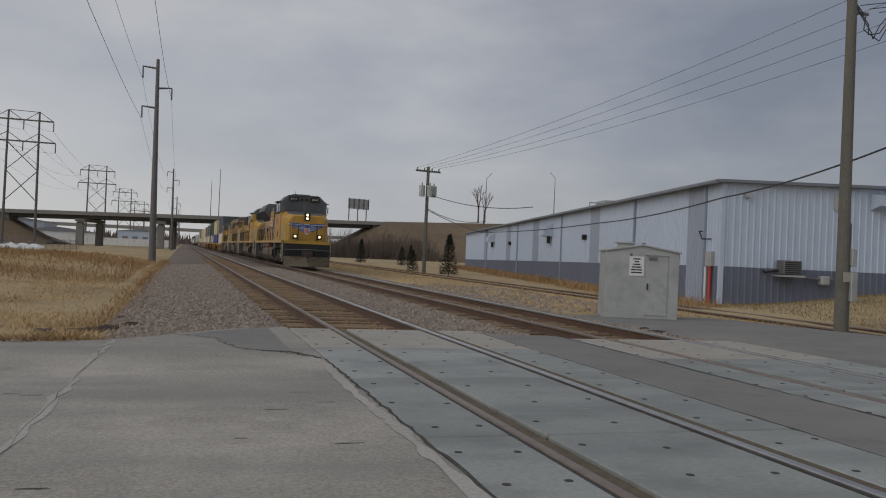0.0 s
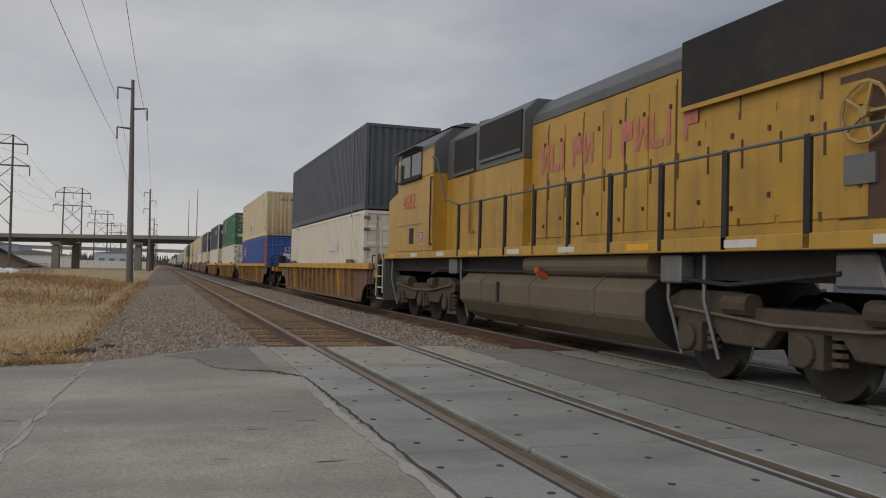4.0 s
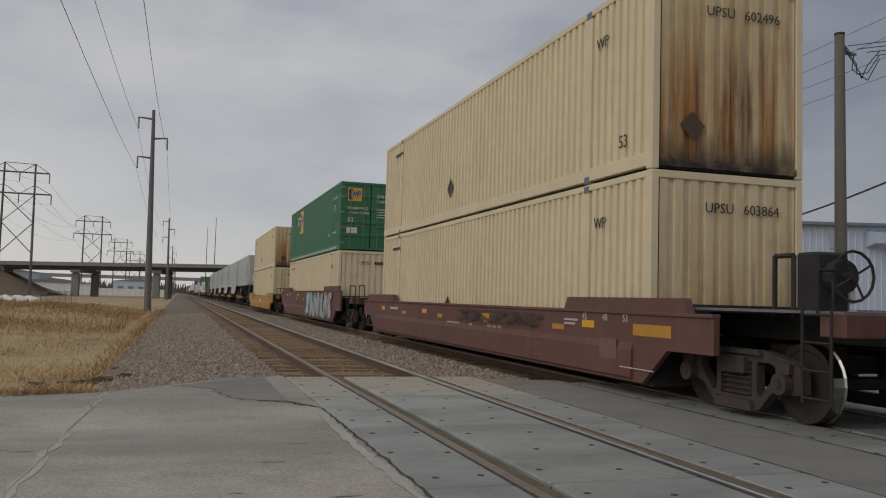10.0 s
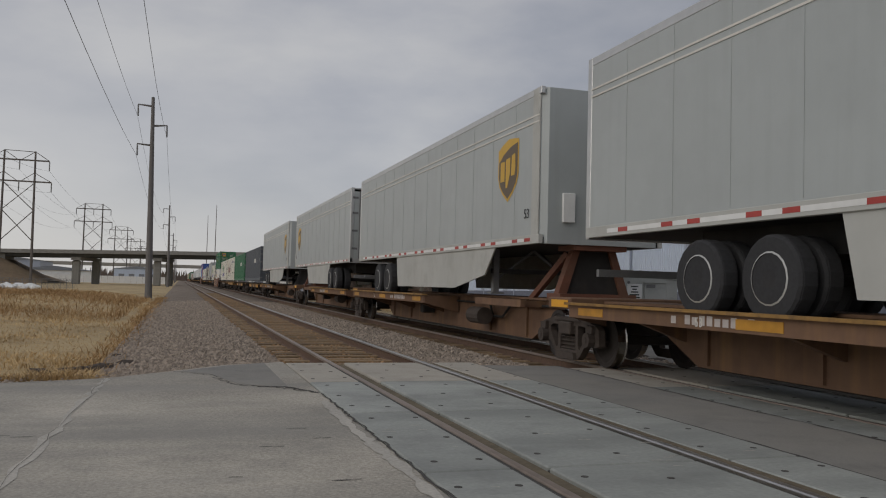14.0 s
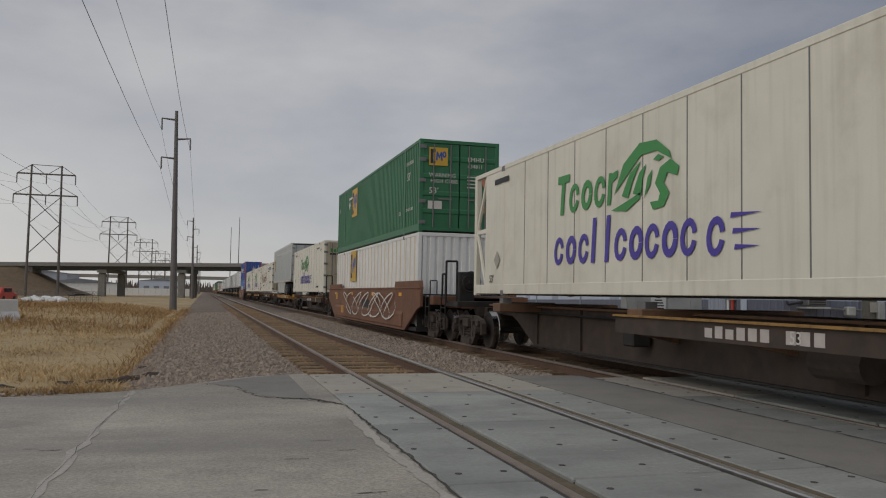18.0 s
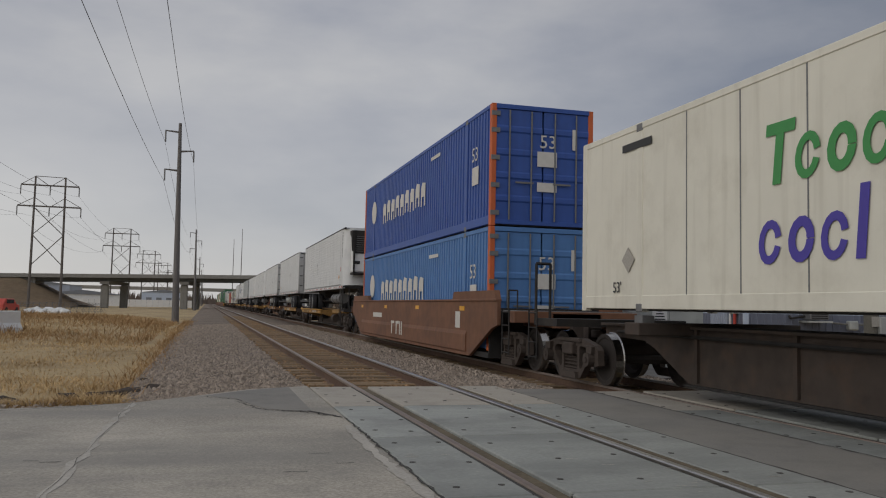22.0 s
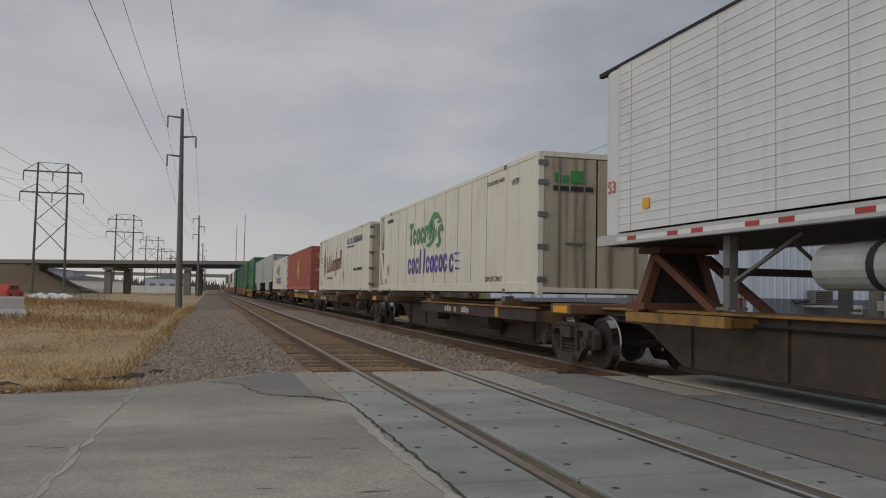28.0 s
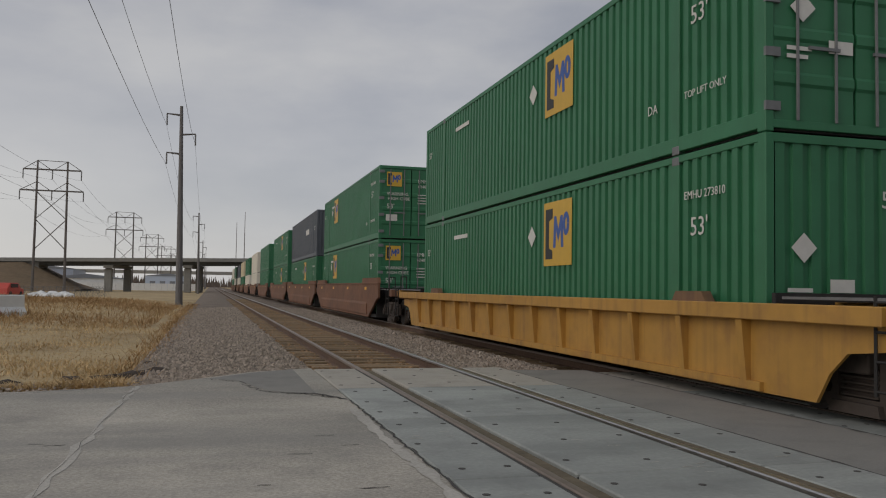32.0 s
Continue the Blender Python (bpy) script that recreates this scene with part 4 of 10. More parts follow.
def pylon(x, y, h=26.1, w=2.75):
    ob = thing("pylon", "brown steel H-frame pylon with cross bracing and two crossarms", "pylon", "pylons", pose(x, y, -0.45))
    for s in (-1, 1):
        part("leg", rod(B(), (s * w * 1.06, 0, 0), (s * w, 0, h), 0.3, 6, 0.19), "lattice", ob)
    for z, e in ((h - 1.8, 2.6), (h - 6.0, 3.1)):
        part("crossarm", bx(-w - e, w + e, -0.12, 0.12, z - 0.14, z + 0.14), "lattice", ob)
        for s in (-1, 1):
            part("arm_brace", rod(B(), (s * (w + e), 0, z), (s * w, 0, z + 1.75), 0.08, 4), "lattice", ob)
            part("arm_brace", rod(B(), (s * w * 0.1, 0, z), (s * w, 0, z + 1.75), 0.08, 4), "lattice", ob)
        for xx in (-w - e, 0, w + e):
            part("insulator", rod(B(), (xx, 0, z - 0.1), (xx, 0, z - 1.9), 0.12, 6), "steel", ob)
    part("top_tie", rod(B(), (-w, 0, h), (w, 0, h - 0.1), 0.08, 4), "lattice", ob)
    for z0, z1 in ((h - 11.6, h - 6.3), (h - 17.6, h - 11.8)):
        for s in (-1, 1):
            part("brace", rod(B(), (s * w, 0, z0), (-s * w, 0, z1), 0.1, 4), "lattice", ob)
    return ob


PYL = [(-33.9, 181), (-31.3, 300), (-30.5, 425), (-30, 550), (-29.5, 680), (-36, 62)]
for x, y in PYL[:5]:
    pylon(x, y)
line = sorted(PYL, key=lambda p: p[1])
for dx, z in ((-5.4, 21.9), (0, 21.9), (5.4, 21.9), (-5.9, 17.7), (0, 17.7), (5.9, 17.7)):
    cable([(x + dx, y, z) for x, y in line], 3.0, 0.02, "sagging pylon conductor")


# ---- overpass ----
def overpass():
    ob = thing("overpass", "long grey concrete road bridge over the tracks on round-edged piers", "bridge", kind="structure")

    def deck_z(x):
        return 6.4 + (x + 30) * 0.021

    for nm, y0, y1, lo, hi, mat in (("deck", 204, 216, 0.0, 0.3, "concrete"), ("parapet", 203.6, 204.0, -0.1, 0.75, "concrete"), ("parapet", 216.0, 216.4, -0.1, 0.75, "concrete")):
        bm = B()
        prism(bm, [(-62, deck_z(-62) + lo), (50, deck_z(50) + lo), (50, deck_z(50) + hi), (-62, deck_z(-62) + hi)], y0, y1, "y")
        part(nm, bm, mat, ob)
    # girders, coloured dark for the shade under the deck
    for y in (205, 207.4, 209.8, 212.2, 214.6):
        bm = B()
        prism(bm, [(-44, deck_z(-44) - 0.85), (46, deck_z(46) - 0.85), (46, deck_z(46)), (-44, deck_z(-44))], y, y + 0.5, "y")
        part("girder", bm, "shadowed", ob)
    # skewed bents, two columns to each
    for x, skew in ((-25.6, 3.5), (-8.2, 2.6), (24, 3.0)):
        z = deck_z(x) - 0.85
        part("cap_beam", prism(B(), [(x - 1.0, 204.6), (x + 1.0, 204.6), (x + skew + 1.0, 215.4), (x + skew - 1.0, 215.4)], z - 0.7, z, "z"), "concrete", ob)
        for y, dx in ((206.5, 0.0), (213.5, skew)):
            part("pier", bx(x + dx - 0.85, x + dx + 0.85, y - 1.0, y + 1.0, -0.6, z - 0.7), "concrete", ob, bevel=0.25)
    for x, t in ((-43, 40), (45, -40)):
        bm = B()
        prism(bm, [(x - 3, -0.5), (x + 3, -0.5), (x + 3, deck_z(x) - 0.2), (x - 3, deck_z(x) - 0.2)], 204.5, 215.5, "y")
        part("abutment", bm, "concrete", ob)
    # a second bridge far behind
    far = thing("far_overpass", "distant grey bridge beyond the overpass", "bridge", kind="structure")
    part("deck", bx(-150, 150, 640, 652, 9.5, 11.8), "concrete", far)
    for x in (-60, -22, 14, 50):
        part("pier", bx(x - 1.2, x + 1.2, 641, 651, -0.6, 9.5), "concrete", far)


overpass()


def bank(name, label, xs, crest, y0, toe, seed, mat="hill"):
    """A sloped road embankment with an uneven face."""
    rows = []
    for k in range(9):
        f = k / 8
        rows.append([(x, y0 - toe * (1 - f) + 0.8 * noise.noise((x * .1, f * 3, seed)), -0.6 + (crest(x) + 0.6) * f ** 0.9 + (0.35 * noise.noise((x * 0.15, f * 4, seed + 3)) if 0 < f < 1 else 0)) for x in xs])
    rows.append([(x, y0 + 14, crest(x)) for x in xs])
    rows.append([(x, y0 + 40, -0.6) for x in xs])
    return sheet(name, rows, mat, label, "embankment")


bank("embankment_west", "brown grassy road embankment west of the bridge", [-400, -250, -150, -100, -80, -65, -55, -46, -43, -40, -37, -34, -31], lambda x: min(6.3 + (x + 30) * 0.03, max(-0.7, (-31 - x) * 0.52)) if x > -120 else 4.8, 204, 16, 1)
bank("embankment_east", "tall dry grass embankment rising east of the bridge", [30, 33, 36, 39, 42, 45, 48, 56, 66, 80, 100, 130, 170, 230, 320, 450], lambda x: min(7.2 + x * 0.036, max(-0.7, (x - 30) * 0.6)) if x < 130 else 13, 205, 34, 2)
# tree line and low buildings far off
bm = B()
r = random.Random(8)
for i in range(1500):
    x, y = r.uniform(-420, 420), r.uniform(760, 900)
    h = r.uniform(4, 11)
    rod(bm, (x, y, 0), (x + r.uniform(-2, 2), y, h), r.uniform(1.2, 2.6), 4, 0.1)
tagged(part("far_woods", bm, "bark"), "low grey wood along the horizon", "woods", kind="stuff")
for x, y, w, d, h, mat, lab in ((-70, 330, 42, 30, 7, "sidingg", "long grey shed beyond the bridge"), (-38, 270, 22, 14, 3.4, "white", "low white shed beyond the bridge"), (-22, 420, 20, 20, 6, "siding", "pale distant shed by the tracks"), (-120, 380, 50, 40, 9, "sidingg", "large grey shed in the distance"), (34, 480, 40, 30, 8, "white", "distant white shed east of the tracks")):
    ob = thing("shed", lab, "shed", "far sheds", pose(x, y, -0.5))
    part("wall", bx(-w / 2, w / 2, -d / 2, d / 2, 0, h), mat, ob)
    bm = B()
    prism(bm, [(-w / 2 - 0.4, h), (w / 2 + 0.4, h), (0, h + w * 0.06)], -d / 2 - 0.3, d / 2 + 0.3, "y")
    part("roof", bm, "roof", ob)
    for k in range(4):
        part("panel", bx(-w / 2 + w * (0.1 + 0.22 * k), -w / 2 + w * (0.22 + 0.22 * k), -d / 2 - 0.06, -d / 2, 0, h * 0.6), "roof", ob)
# white boundary fence below the bridge, west
fence = thing("fence", "pale panel fence in the distance beyond the bridge", "fence")
for k in range(34):
    part("fence_panel", bx(-60 + k * 1.6, -58.45 + k * 1.6, 262, 262.1, -0.5, 1.7), "white", fence)


# ---- bare bushes and cedars ----
def bare_tree(x, y, h, seed, spread=0.5, label="leafless brown tree on the embankment"):
    r = random.Random(seed)
    ob = thing("bare_tree", label, "tree", "bare trees", pose(x, y, ground if (ground := 0) else -0.5))
    bm_t, bm_c = B(), B()

    def grow(bm, p, d, ln, rad, depth):
        q = p + d * ln
        rod(bm, p, q, rad, 5 if depth > 2 else 3, rad * 0.65)
        if depth == 0:
            return
        for k in range(3 if depth > 1 else 4):
            e = (d + Vector((r.uniform(-1, 1), r.uniform(-1, 1), r.uniform(-0.15, 0.9))) * spread).normalized()
            grow(bm_c, p.lerp(q, r.uniform(0.5, 1)), e, ln * r.uniform(0.55, 0.8), rad * 0.55, depth - 1)

    grow(bm_t, Vector((0, 0, 0)), Vector((0, 0, 1)), h * 0.3, h * 0.018, 4)
    part("trunk", bm_t, "bark", ob)
    part("crown", bm_c, "bark", ob, "bare twigs")
    return ob


for k, (x, y, h) in enumerate(((34, 176, 9), (37, 172, 8), (30, 178, 7), (40, 180, 9), (43, 175, 7), (27, 180, 6.5), (46, 182, 8), (58, 168, 14), (61, 172, 12), (-60, 186, 8), (-66, 190, 9), (-72, 188, 7), (-54, 188, 6))):
    t = bare_tree(x, y, h, 40 + k, 0.75 if k not in (7, 8) else 0.45)
    if k in (7, 8):
        t.matrix_basis = pose(x + 10, y + 32, 9.6)


def brush(r):
    x = r.uniform(24, 50) if r.random() < 0.75 else r.uniform(-75, -48)
    y = r.uniform(170, 186)
    return x, y, -0.6 + max(0, (y - 171) * 0.12), 0.5 + r.random() * (1.4 if noise.noise((x * 0.3, y * 0.2, 5)) > -0.1 else 0.5)


blades("brush", 5200, brush, 3.0, "bark", 77, "tangled bare brown brush below the embankment", 0.35, 0.008)


def cedar(x, y, h, w, seed):
    r = random.Random(seed)
    ob = thing("cedar", "small dark evergreen cedar on the grass verge", "tree", "cedars", pose(x, y, -0.42))
    part("trunk", rod(B(), (0, 0, 0), (0, 0, h * 0.9), w * 0.07, 6, 0.01), "bark", ob)
    v, f = [], []
    for i in range(1500):
        z = h * (0.04 + 0.96 * r.random() ** 1.15)
        rad = w * (1 - z / h) ** 0.75 * (0.45 + 0.6 * r.random() ** 0.5) * (0.85 + 0.3 * noise.noise((z * 2, seed, i % 7)))
        a = r.uniform(0, 6.283)
        c = Vector((math.cos(a) * rad, math.sin(a) * rad, z))
        out = Vector((math.cos(a), math.sin(a), 0.55)).normalized() * r.uniform(0.1, 0.2) * h / 2.4
        s = Vector((-math.sin(a), math.cos(a), r.uniform(-0.4, 0.4))) * 0.035 * h / 2.4
        b = len(v)
        v += [tuple(c - s), tuple(c + s), tuple(c + out)]
        f.append((b, b + 1, b + 2))
    me = bpy.data.meshes.new("crown")
    me.from_pydata(v, [], f)
    me.materials.append(M["cedar"])
    part("crown", me, "cedar", ob)


for k, (x, y, h, w) in enumerate(((16.7, 62.5, 3.2, 0.9), (19.6, 110, 3.2, 0.8), (22.6, 100, 2.4, 0.7), (16.4, 72, 1.9, 0.65), (24.3, 102, 2.6, 0.7))):
    cedar(x, y, h, w, 60 + k)


# ---- warehouse ----
def warehouse():
    C = Vector((18.78, 31.1, 0))
    yaw = math.degrees(math.atan2(-15.65, 79.3))
    ob = thing("warehouse", "long pale blue metal warehouse with a slate lower band", "warehouse", m=pose(C.x, C.y, -0.5, 0, 0, yaw) @ pose(0, 0, 0, -0.4), kind="")
    L, W, H = 81.0, 40.0, 5.36
    g = 1.78                     # height of the dark band
    def rib_wall(name, along, z0, z1, mat, length, skip=None, rib=0.3, d=0.03, parent=ob, start=0.0):
        bm = B()
        n = int(length / rib)
        prof = []
        for k in range(n):
            t = start + k * rib
            prof += [(t, 0), (t + rib * 0.66, 0), (t + rib * 0.74, -d), (t + rib * 0.92, -d)]
        prof.append((start + n * rib, 0))
        lo = [bm.verts.new((p[1], p[0], z0) if along == "y" else (p[0], p[1], z0)) for p in prof]
        hi = [bm.verts.new((p[1], p[0], z1) if along == "y" else (p[0], p[1], z1)) for p in prof]
        for i in range(len(prof) - 1):
            bm.faces.new((lo[i], lo[i + 1], hi[i + 1], hi[i]))
        return part(name, bm, mat, parent)
    part("core", bx(0.02, W, 0.02, L, 0, H), "siding", ob)
    # side wall along the tracks: pale and grey bays over the band
    y = 0.0
    for k, (w, mat) in enumerate(((1.5, "siding"), (2.1, "sidingg"), (14.1, "siding"), (2.1, "sidingg"), (7.2, "siding"), (8.1, "siding"), (2.4, "sidingg"), (10.2, "siding"), (2.4, "sidingg"), (12.0, "siding"), (2.4, "sidingg"), (16.2, "siding"))):
        rib_wall("wall_bay", "y", g, H, mat, w, start=y)
        rib_wall("wall_band", "y", 0, g - 0.004, "wains" if not (k == 1) else "sidingg", w, start=y, d=0.036)
        y += w
    for a in range(3):
        rib_wall("front_bay", "x", g, H, "siding", 13.2, start=a * 13.2)
        rib_wall("front_band", "x", 0, g - 0.004, "wains", 13.2, start=a * 13.2, d=0.036)
    bm = B()
    prism(bm, [(-0.35, H - 0.02), (W / 2, H + 0.2), (W + 0.35, H - 0.02), (W + 0.35, H + 0.1), (W / 2, H + 0.34), (-0.35, H + 0.1)], -0.35, L + 0.3, "y")
    part("roof", bm, "roof", ob)
    part("gable", prism(B(), [(0, H), (W, H), (W / 2, H + 0.2)], -0.02, 0.3, "y"), "siding", ob)
    part("gutter", bx(-0.48, -0.33, -0.3, L, H - 0.06, H + 0.06), "roof", ob)
    part("corner_trim", bx(-0.06, 0.12, -0.06, 0.12, 0, H), "siding", ob)
    for yy in (1.5, 10.9, 27.2, 44, 62):
        part("downpipe", bx(-0.14, -0.04, yy, yy + 0.1, 0.1, H), "sidingg", ob)
    for yy in (30.2, 57.0):
        hd = part("vent_hood", prism(B(), [(0, 3.75), (0, 4.75), (-0.75, 4.3), (-0.8, 3.8)], yy, yy + 1.7, "y"), "siding", ob)
        part("vent_pipe", rod(B(), (-0.3, yy + 0.2, 3.2), (-0.3, yy + 0.2, 3.75), 0.14, 8), "black", hd)
    for yy in (20.6, 47.5):
        part("wall_lamp", bx(-0.25, 0, yy, yy + 0.4, 3.3, 3.65), "black", ob)
    # meter and red pipe at the corner
    part("meter_panel", bx(-0.22, -0.03, 0.5, 1.1, 1.75, 2.4), "boxsteel", ob, bevel=0.02)
    part("red_pipe", rod(B(), (-0.15, 0.7, 0), (-0.15, 0.7, 1.75), 0.07, 8), "red", ob)
    part("white_pipe", rod(B(), (-0.15, 1.15, 0), (-0.15, 1.15, 1.75), 0.06, 8), "white", ob)
    part("bracket", path(B(), [(-0.05, 1.6, 3.3), (-0.3, 1.6, 3.3), (-0.3, 1.3, 2.95), (-0.05, 0.9, 2.95)], 0.03, 5), "black", ob)
    # front: air conditioner on a shelf, gas meter, lamp, hood
    ac = part("air_conditioner", bx(2.45, 3.25, -0.75, -0.1, 1.56, 2.14), "steel", ob, bevel=0.02)
    part("shelf", bx(2.3, 3.4, -0.8, -0.03, 1.44, 1.52), "boxsteel", ac)
    for k in range(6):
        part("fin", bx(2.5, 3.2, -0.77, -0.752, 1.61 + k * 0.085, 1.65 + k * 0.085), "black", ac)
    part("pipe", path(B(), [(2.45, -0.3, 1.7), (1.9, -0.2, 1.6), (1.9, -0.04, 1.7)], 0.05, 6), "black", ac)
    gm = part("gas_meter", bx(4.3, 4.7, -0.5, -0.15, 1.15, 1.55), "boxsteel", ob, bevel=0.05)
    part("pipe", path(B(), [(3.7, -0.2, 1.45), (4.3, -0.3, 1.4), (5.2, -0.3, 1.4), (5.2, -0.1, 1.8)], 0.05, 6), "steel", gm)
    part("flood_lamp", bx(0.95, 1.15, -0.3, -0.02, 4.75, 4.95), "boxsteel", ob)
    part("junction_box", bx(5.0, 5.15, -0.12, -0.02, 4.4, 5.1), "boxsteel", ob)
    part("wall_hood", prism(B(), [(-0.02, 4.5), (-0.02, 5.2), (-0.7, 5.1), (-0.7, 4.65)], 6.7, 7.9, "x"), "siding", ob)
    un = thing("roof_unit", "green grey rooftop ventilation unit", "roof unit", m=ob.matrix_basis @ pose(6, 34, H + 0.5))
    part("body", bx(-1.2, 1.2, -1.2, 1.2, -0.6, 1.2), "boxsteel", un, bevel=0.05)
    part("duct", bx(1.2, 3, -0.6, 0.6, -0.4, 0.5), "boxsteel", un, bevel=0.05)
    part("frame", path(B(), [(-2.5, -1.5, -0.6), (-2.5, -1.5, 0.9), (-1.2, -1.5, 0.9)], 0.05, 5), "boxsteel", un)


warehouse()
fc = thing("vinyl_fence", "white vinyl fence panel on the lawn", "fence", m=pose(24.6, 26.2, 0.12, 0, 0, -11))
part("panel", bx(0, 4.2, 0, 0.06, 0, 1.35), "white", fc)
for k in range(9):
    part("board", bx(0.02 + k * 0.46, 0.44 + k * 0.46, -0.02, 0, 0.05, 1.3), "white", fc)
part("cap", bx(-0.05, 4.25, -0.03, 0.09, 1.35, 1.42), "white", fc)


# ---- transformer pole, lamp posts, billboard, wires on the east side ----
def transformer_pole():
    ob = thing("transformer_pole", "wooden pole with a crossarm and three grey transformers", "power pole", m=pose(16.05, 67.2, -0.45, 0, 0, 12))
    part("pole", rod(B(), (0, 0, 0), (0, 0, 8.9), 0.16, 10, 0.12), "pole", ob)
    part("crossarm", bx(-1.15, 1.15, -0.06, 0.06, 8.45, 8.6), "pole", ob)
    for x in (-1.0, -0.35, 0.35, 1.0):
        part("insulator", rod(B(), (x, 0, 8.6), (x, 0, 8.8), 0.05, 6), "steel", ob)
    for x, y in ((-0.55, -0.1), (0.0, -0.42), (0.55, -0.1)):
        t = part("transformer", rod(B(), (x, y, 6.4), (x, y, 7.3), 0.24, 10), "boxsteel", ob)
        part("bushing", rod(B(), (x, y, 7.3), (x, y, 7.55), 0.05, 6), "steel", t)


transformer_pole()
cable([(16.05, 67.2, 6.2), (22.5, 60, 5.2)], 0.5, 0.035, "thick black service cable to the warehouse")
cable([(16.05, 67.2, 5.0), (24.5, 76, 4.6)], 0.5, 0.03, "thin black service cable")
cable([(16.05, 67.2, 4.9), (15.4, 52, 2.8), (14.46, 34, 2.94), (14.37, 25, 3.6), (14.2, 18, 4.52), (14.1, 8, 7)], 0.12, 0.028, "black cable sagging past the warehouse")
for k in range(4):
    cable([(13.2 + 0.3 * k, 18.0, 8.1 - 0.05 * k), (38 + k, -14, 9.5)], 0.6, 0.012, "thin wire from the wooden pole")
    cable([(16.05 - 0.9 + 0.6 * k, 67.2, 8.35), (26.1 + 0.3 * k, 15, 15.3 - 0.85 * k)], 0.9, 0.010, "long thin overhead wire")
for x, y, h, b in ((68, 195, 11, 0.8), (87, 196, 12.5, -0.9), (10.4, 360, 33, 0), (8.8, 420, 33, 0)):
    ob = thing("lamp_post", "tall slim grey lamp post", "lamp post", "lamp posts", pose(x, y, -0.5 if h > 20 else 9.5))
    part("post", rod(B(), (0, 0, 0), (0, 0, h), 0.24 if h > 20 else 0.14, 8, 0.1 if h > 20 else 0.06), "steelpole", ob)
    if b:
        part("lamp_arm", rod(B(), (0, 0, h), (b * 1.6, 0, h + 1.4), 0.06, 6), "steelpole", ob)
bb = thing("billboard", "small grey highway sign gantry seen from behind", "billboard", m=pose(39.5, 212, 8.9, 0, 0, 20))
part("panel", bx(-3.0, 3.0, 0, 0.2, 3.0, 5.6), "boxsteel", bb)
for k in range(5):
    part("strut", bx(-2.9 + k * 1.45, -2.75 + k * 1.45, -0.2, 0, 2.9, 5.7), "lattice", bb)
for x in (-2.6, 0.0, 2.6):
    part("post", rod(B(), (x, 0.3, 0), (x, 0.3, 3.2), 0.14, 6), "steelpole", bb)

# ---- road works at the left: barrier, sacks, mesh fence ----
br = thing("traffic_barrier", "red and white plastic traffic barrier on the field", "barrier", m=pose(-10.6, 39.6, ground_z(-10.6, 39.6) - 0.05, 0, 0, 50))
for k in range(5):
    bm = B()
    prism(bm, [(-0.26, 0), (0.26, 0), (0.24, 0.22), (0.1, 0.42), (0.08, 0.92), (-0.08, 0.92), (-0.1, 0.42), (-0.24, 0.22)], -1.24 * (k + 1) + 0.01, -1.24 * k - 0.01, "x")
    part("red_block" if k % 2 else "white_block", bm, "red" if k % 2 else "white", br, bevel=0.03)
cv = thing("red_car", "small red hatchback parked beyond the field", "car", m=pose(-22.4, 92, ground_z(-22.4, 92), 0, 0, 80))
bm = B()
prism(bm, [(-2, 0.3), (2, 0.3), (2, 0.85), (1.2, 0.95), (0.6, 1.45), (-1.3, 1.45), (-1.9, 0.9)], -0.85, 0.85, "y")
part("body", bm, "red", cv, bevel=0.06)
part("windows", bx(-1.2, 0.55, -0.87, 0.87, 0.98, 1.36), "glass", cv)
for x in (-1.25, 1.25):
    for s in (-0.8, 0.8):
        part("wheel", rod(B(), (x, s - 0.1, 0.31), (x, s + 0.1, 0.31), 0.31, 12), "tyre", cv)
for k in range(7):
    bm = B()
    bmesh.ops.create_icosphere(bm, subdivisions=2, radius=0.55)
    for v in bm.verts:
        v.co *= 1 + 0.4 * noise.noise(v.co * 3 + Vector((k, 0, 0)))
        v.co.z *= 0.6
    tagged(part("sack", bm, "white", at=pose(-20.0 + k * 0.55, 92 + (k % 2) * 0.7, ground_z(-19, 92) + 0.22 + 0.15 * (k % 2), 0, 0, 30 * k)), "white bulk sack on the ground", "sack", "white sacks")
mf = thing("mesh_fence", "low grey mesh fence at the far side of the field", "fence", m=pose(0, 0, 0.2))
for k in range(30):
    x, y = -32 + k * 0.6, 96 + k * 0.25
    part("fence_post", rod(B(), (x, y, -0.5), (x, y, 0.75), 0.03, 5), "steel", mf)
for z in (-0.2, 0.05, 0.3, 0.55, 0.72):
    part("wire_strand", rod(B(), (-32, 96, z), (-14.6, 103.3, z), 0.02, 4), "steel", mf)
bm = B()
for k in range(60):
    rod(bm, (-32 + k * 0.295, 96 + k * 0.123, -0.4), (-32 + (k + 2) * 0.295, 96 + (k + 2) * 0.123, 0.72), 0.012, 3)
    rod(bm, (-32 + (k + 2) * 0.295, 96 + (k + 2) * 0.123, -0.4), (-32 + k * 0.295, 96 + k * 0.123, 0.72), 0.012, 3)
part("mesh", bm, "steel", mf, "crossed wire mesh")


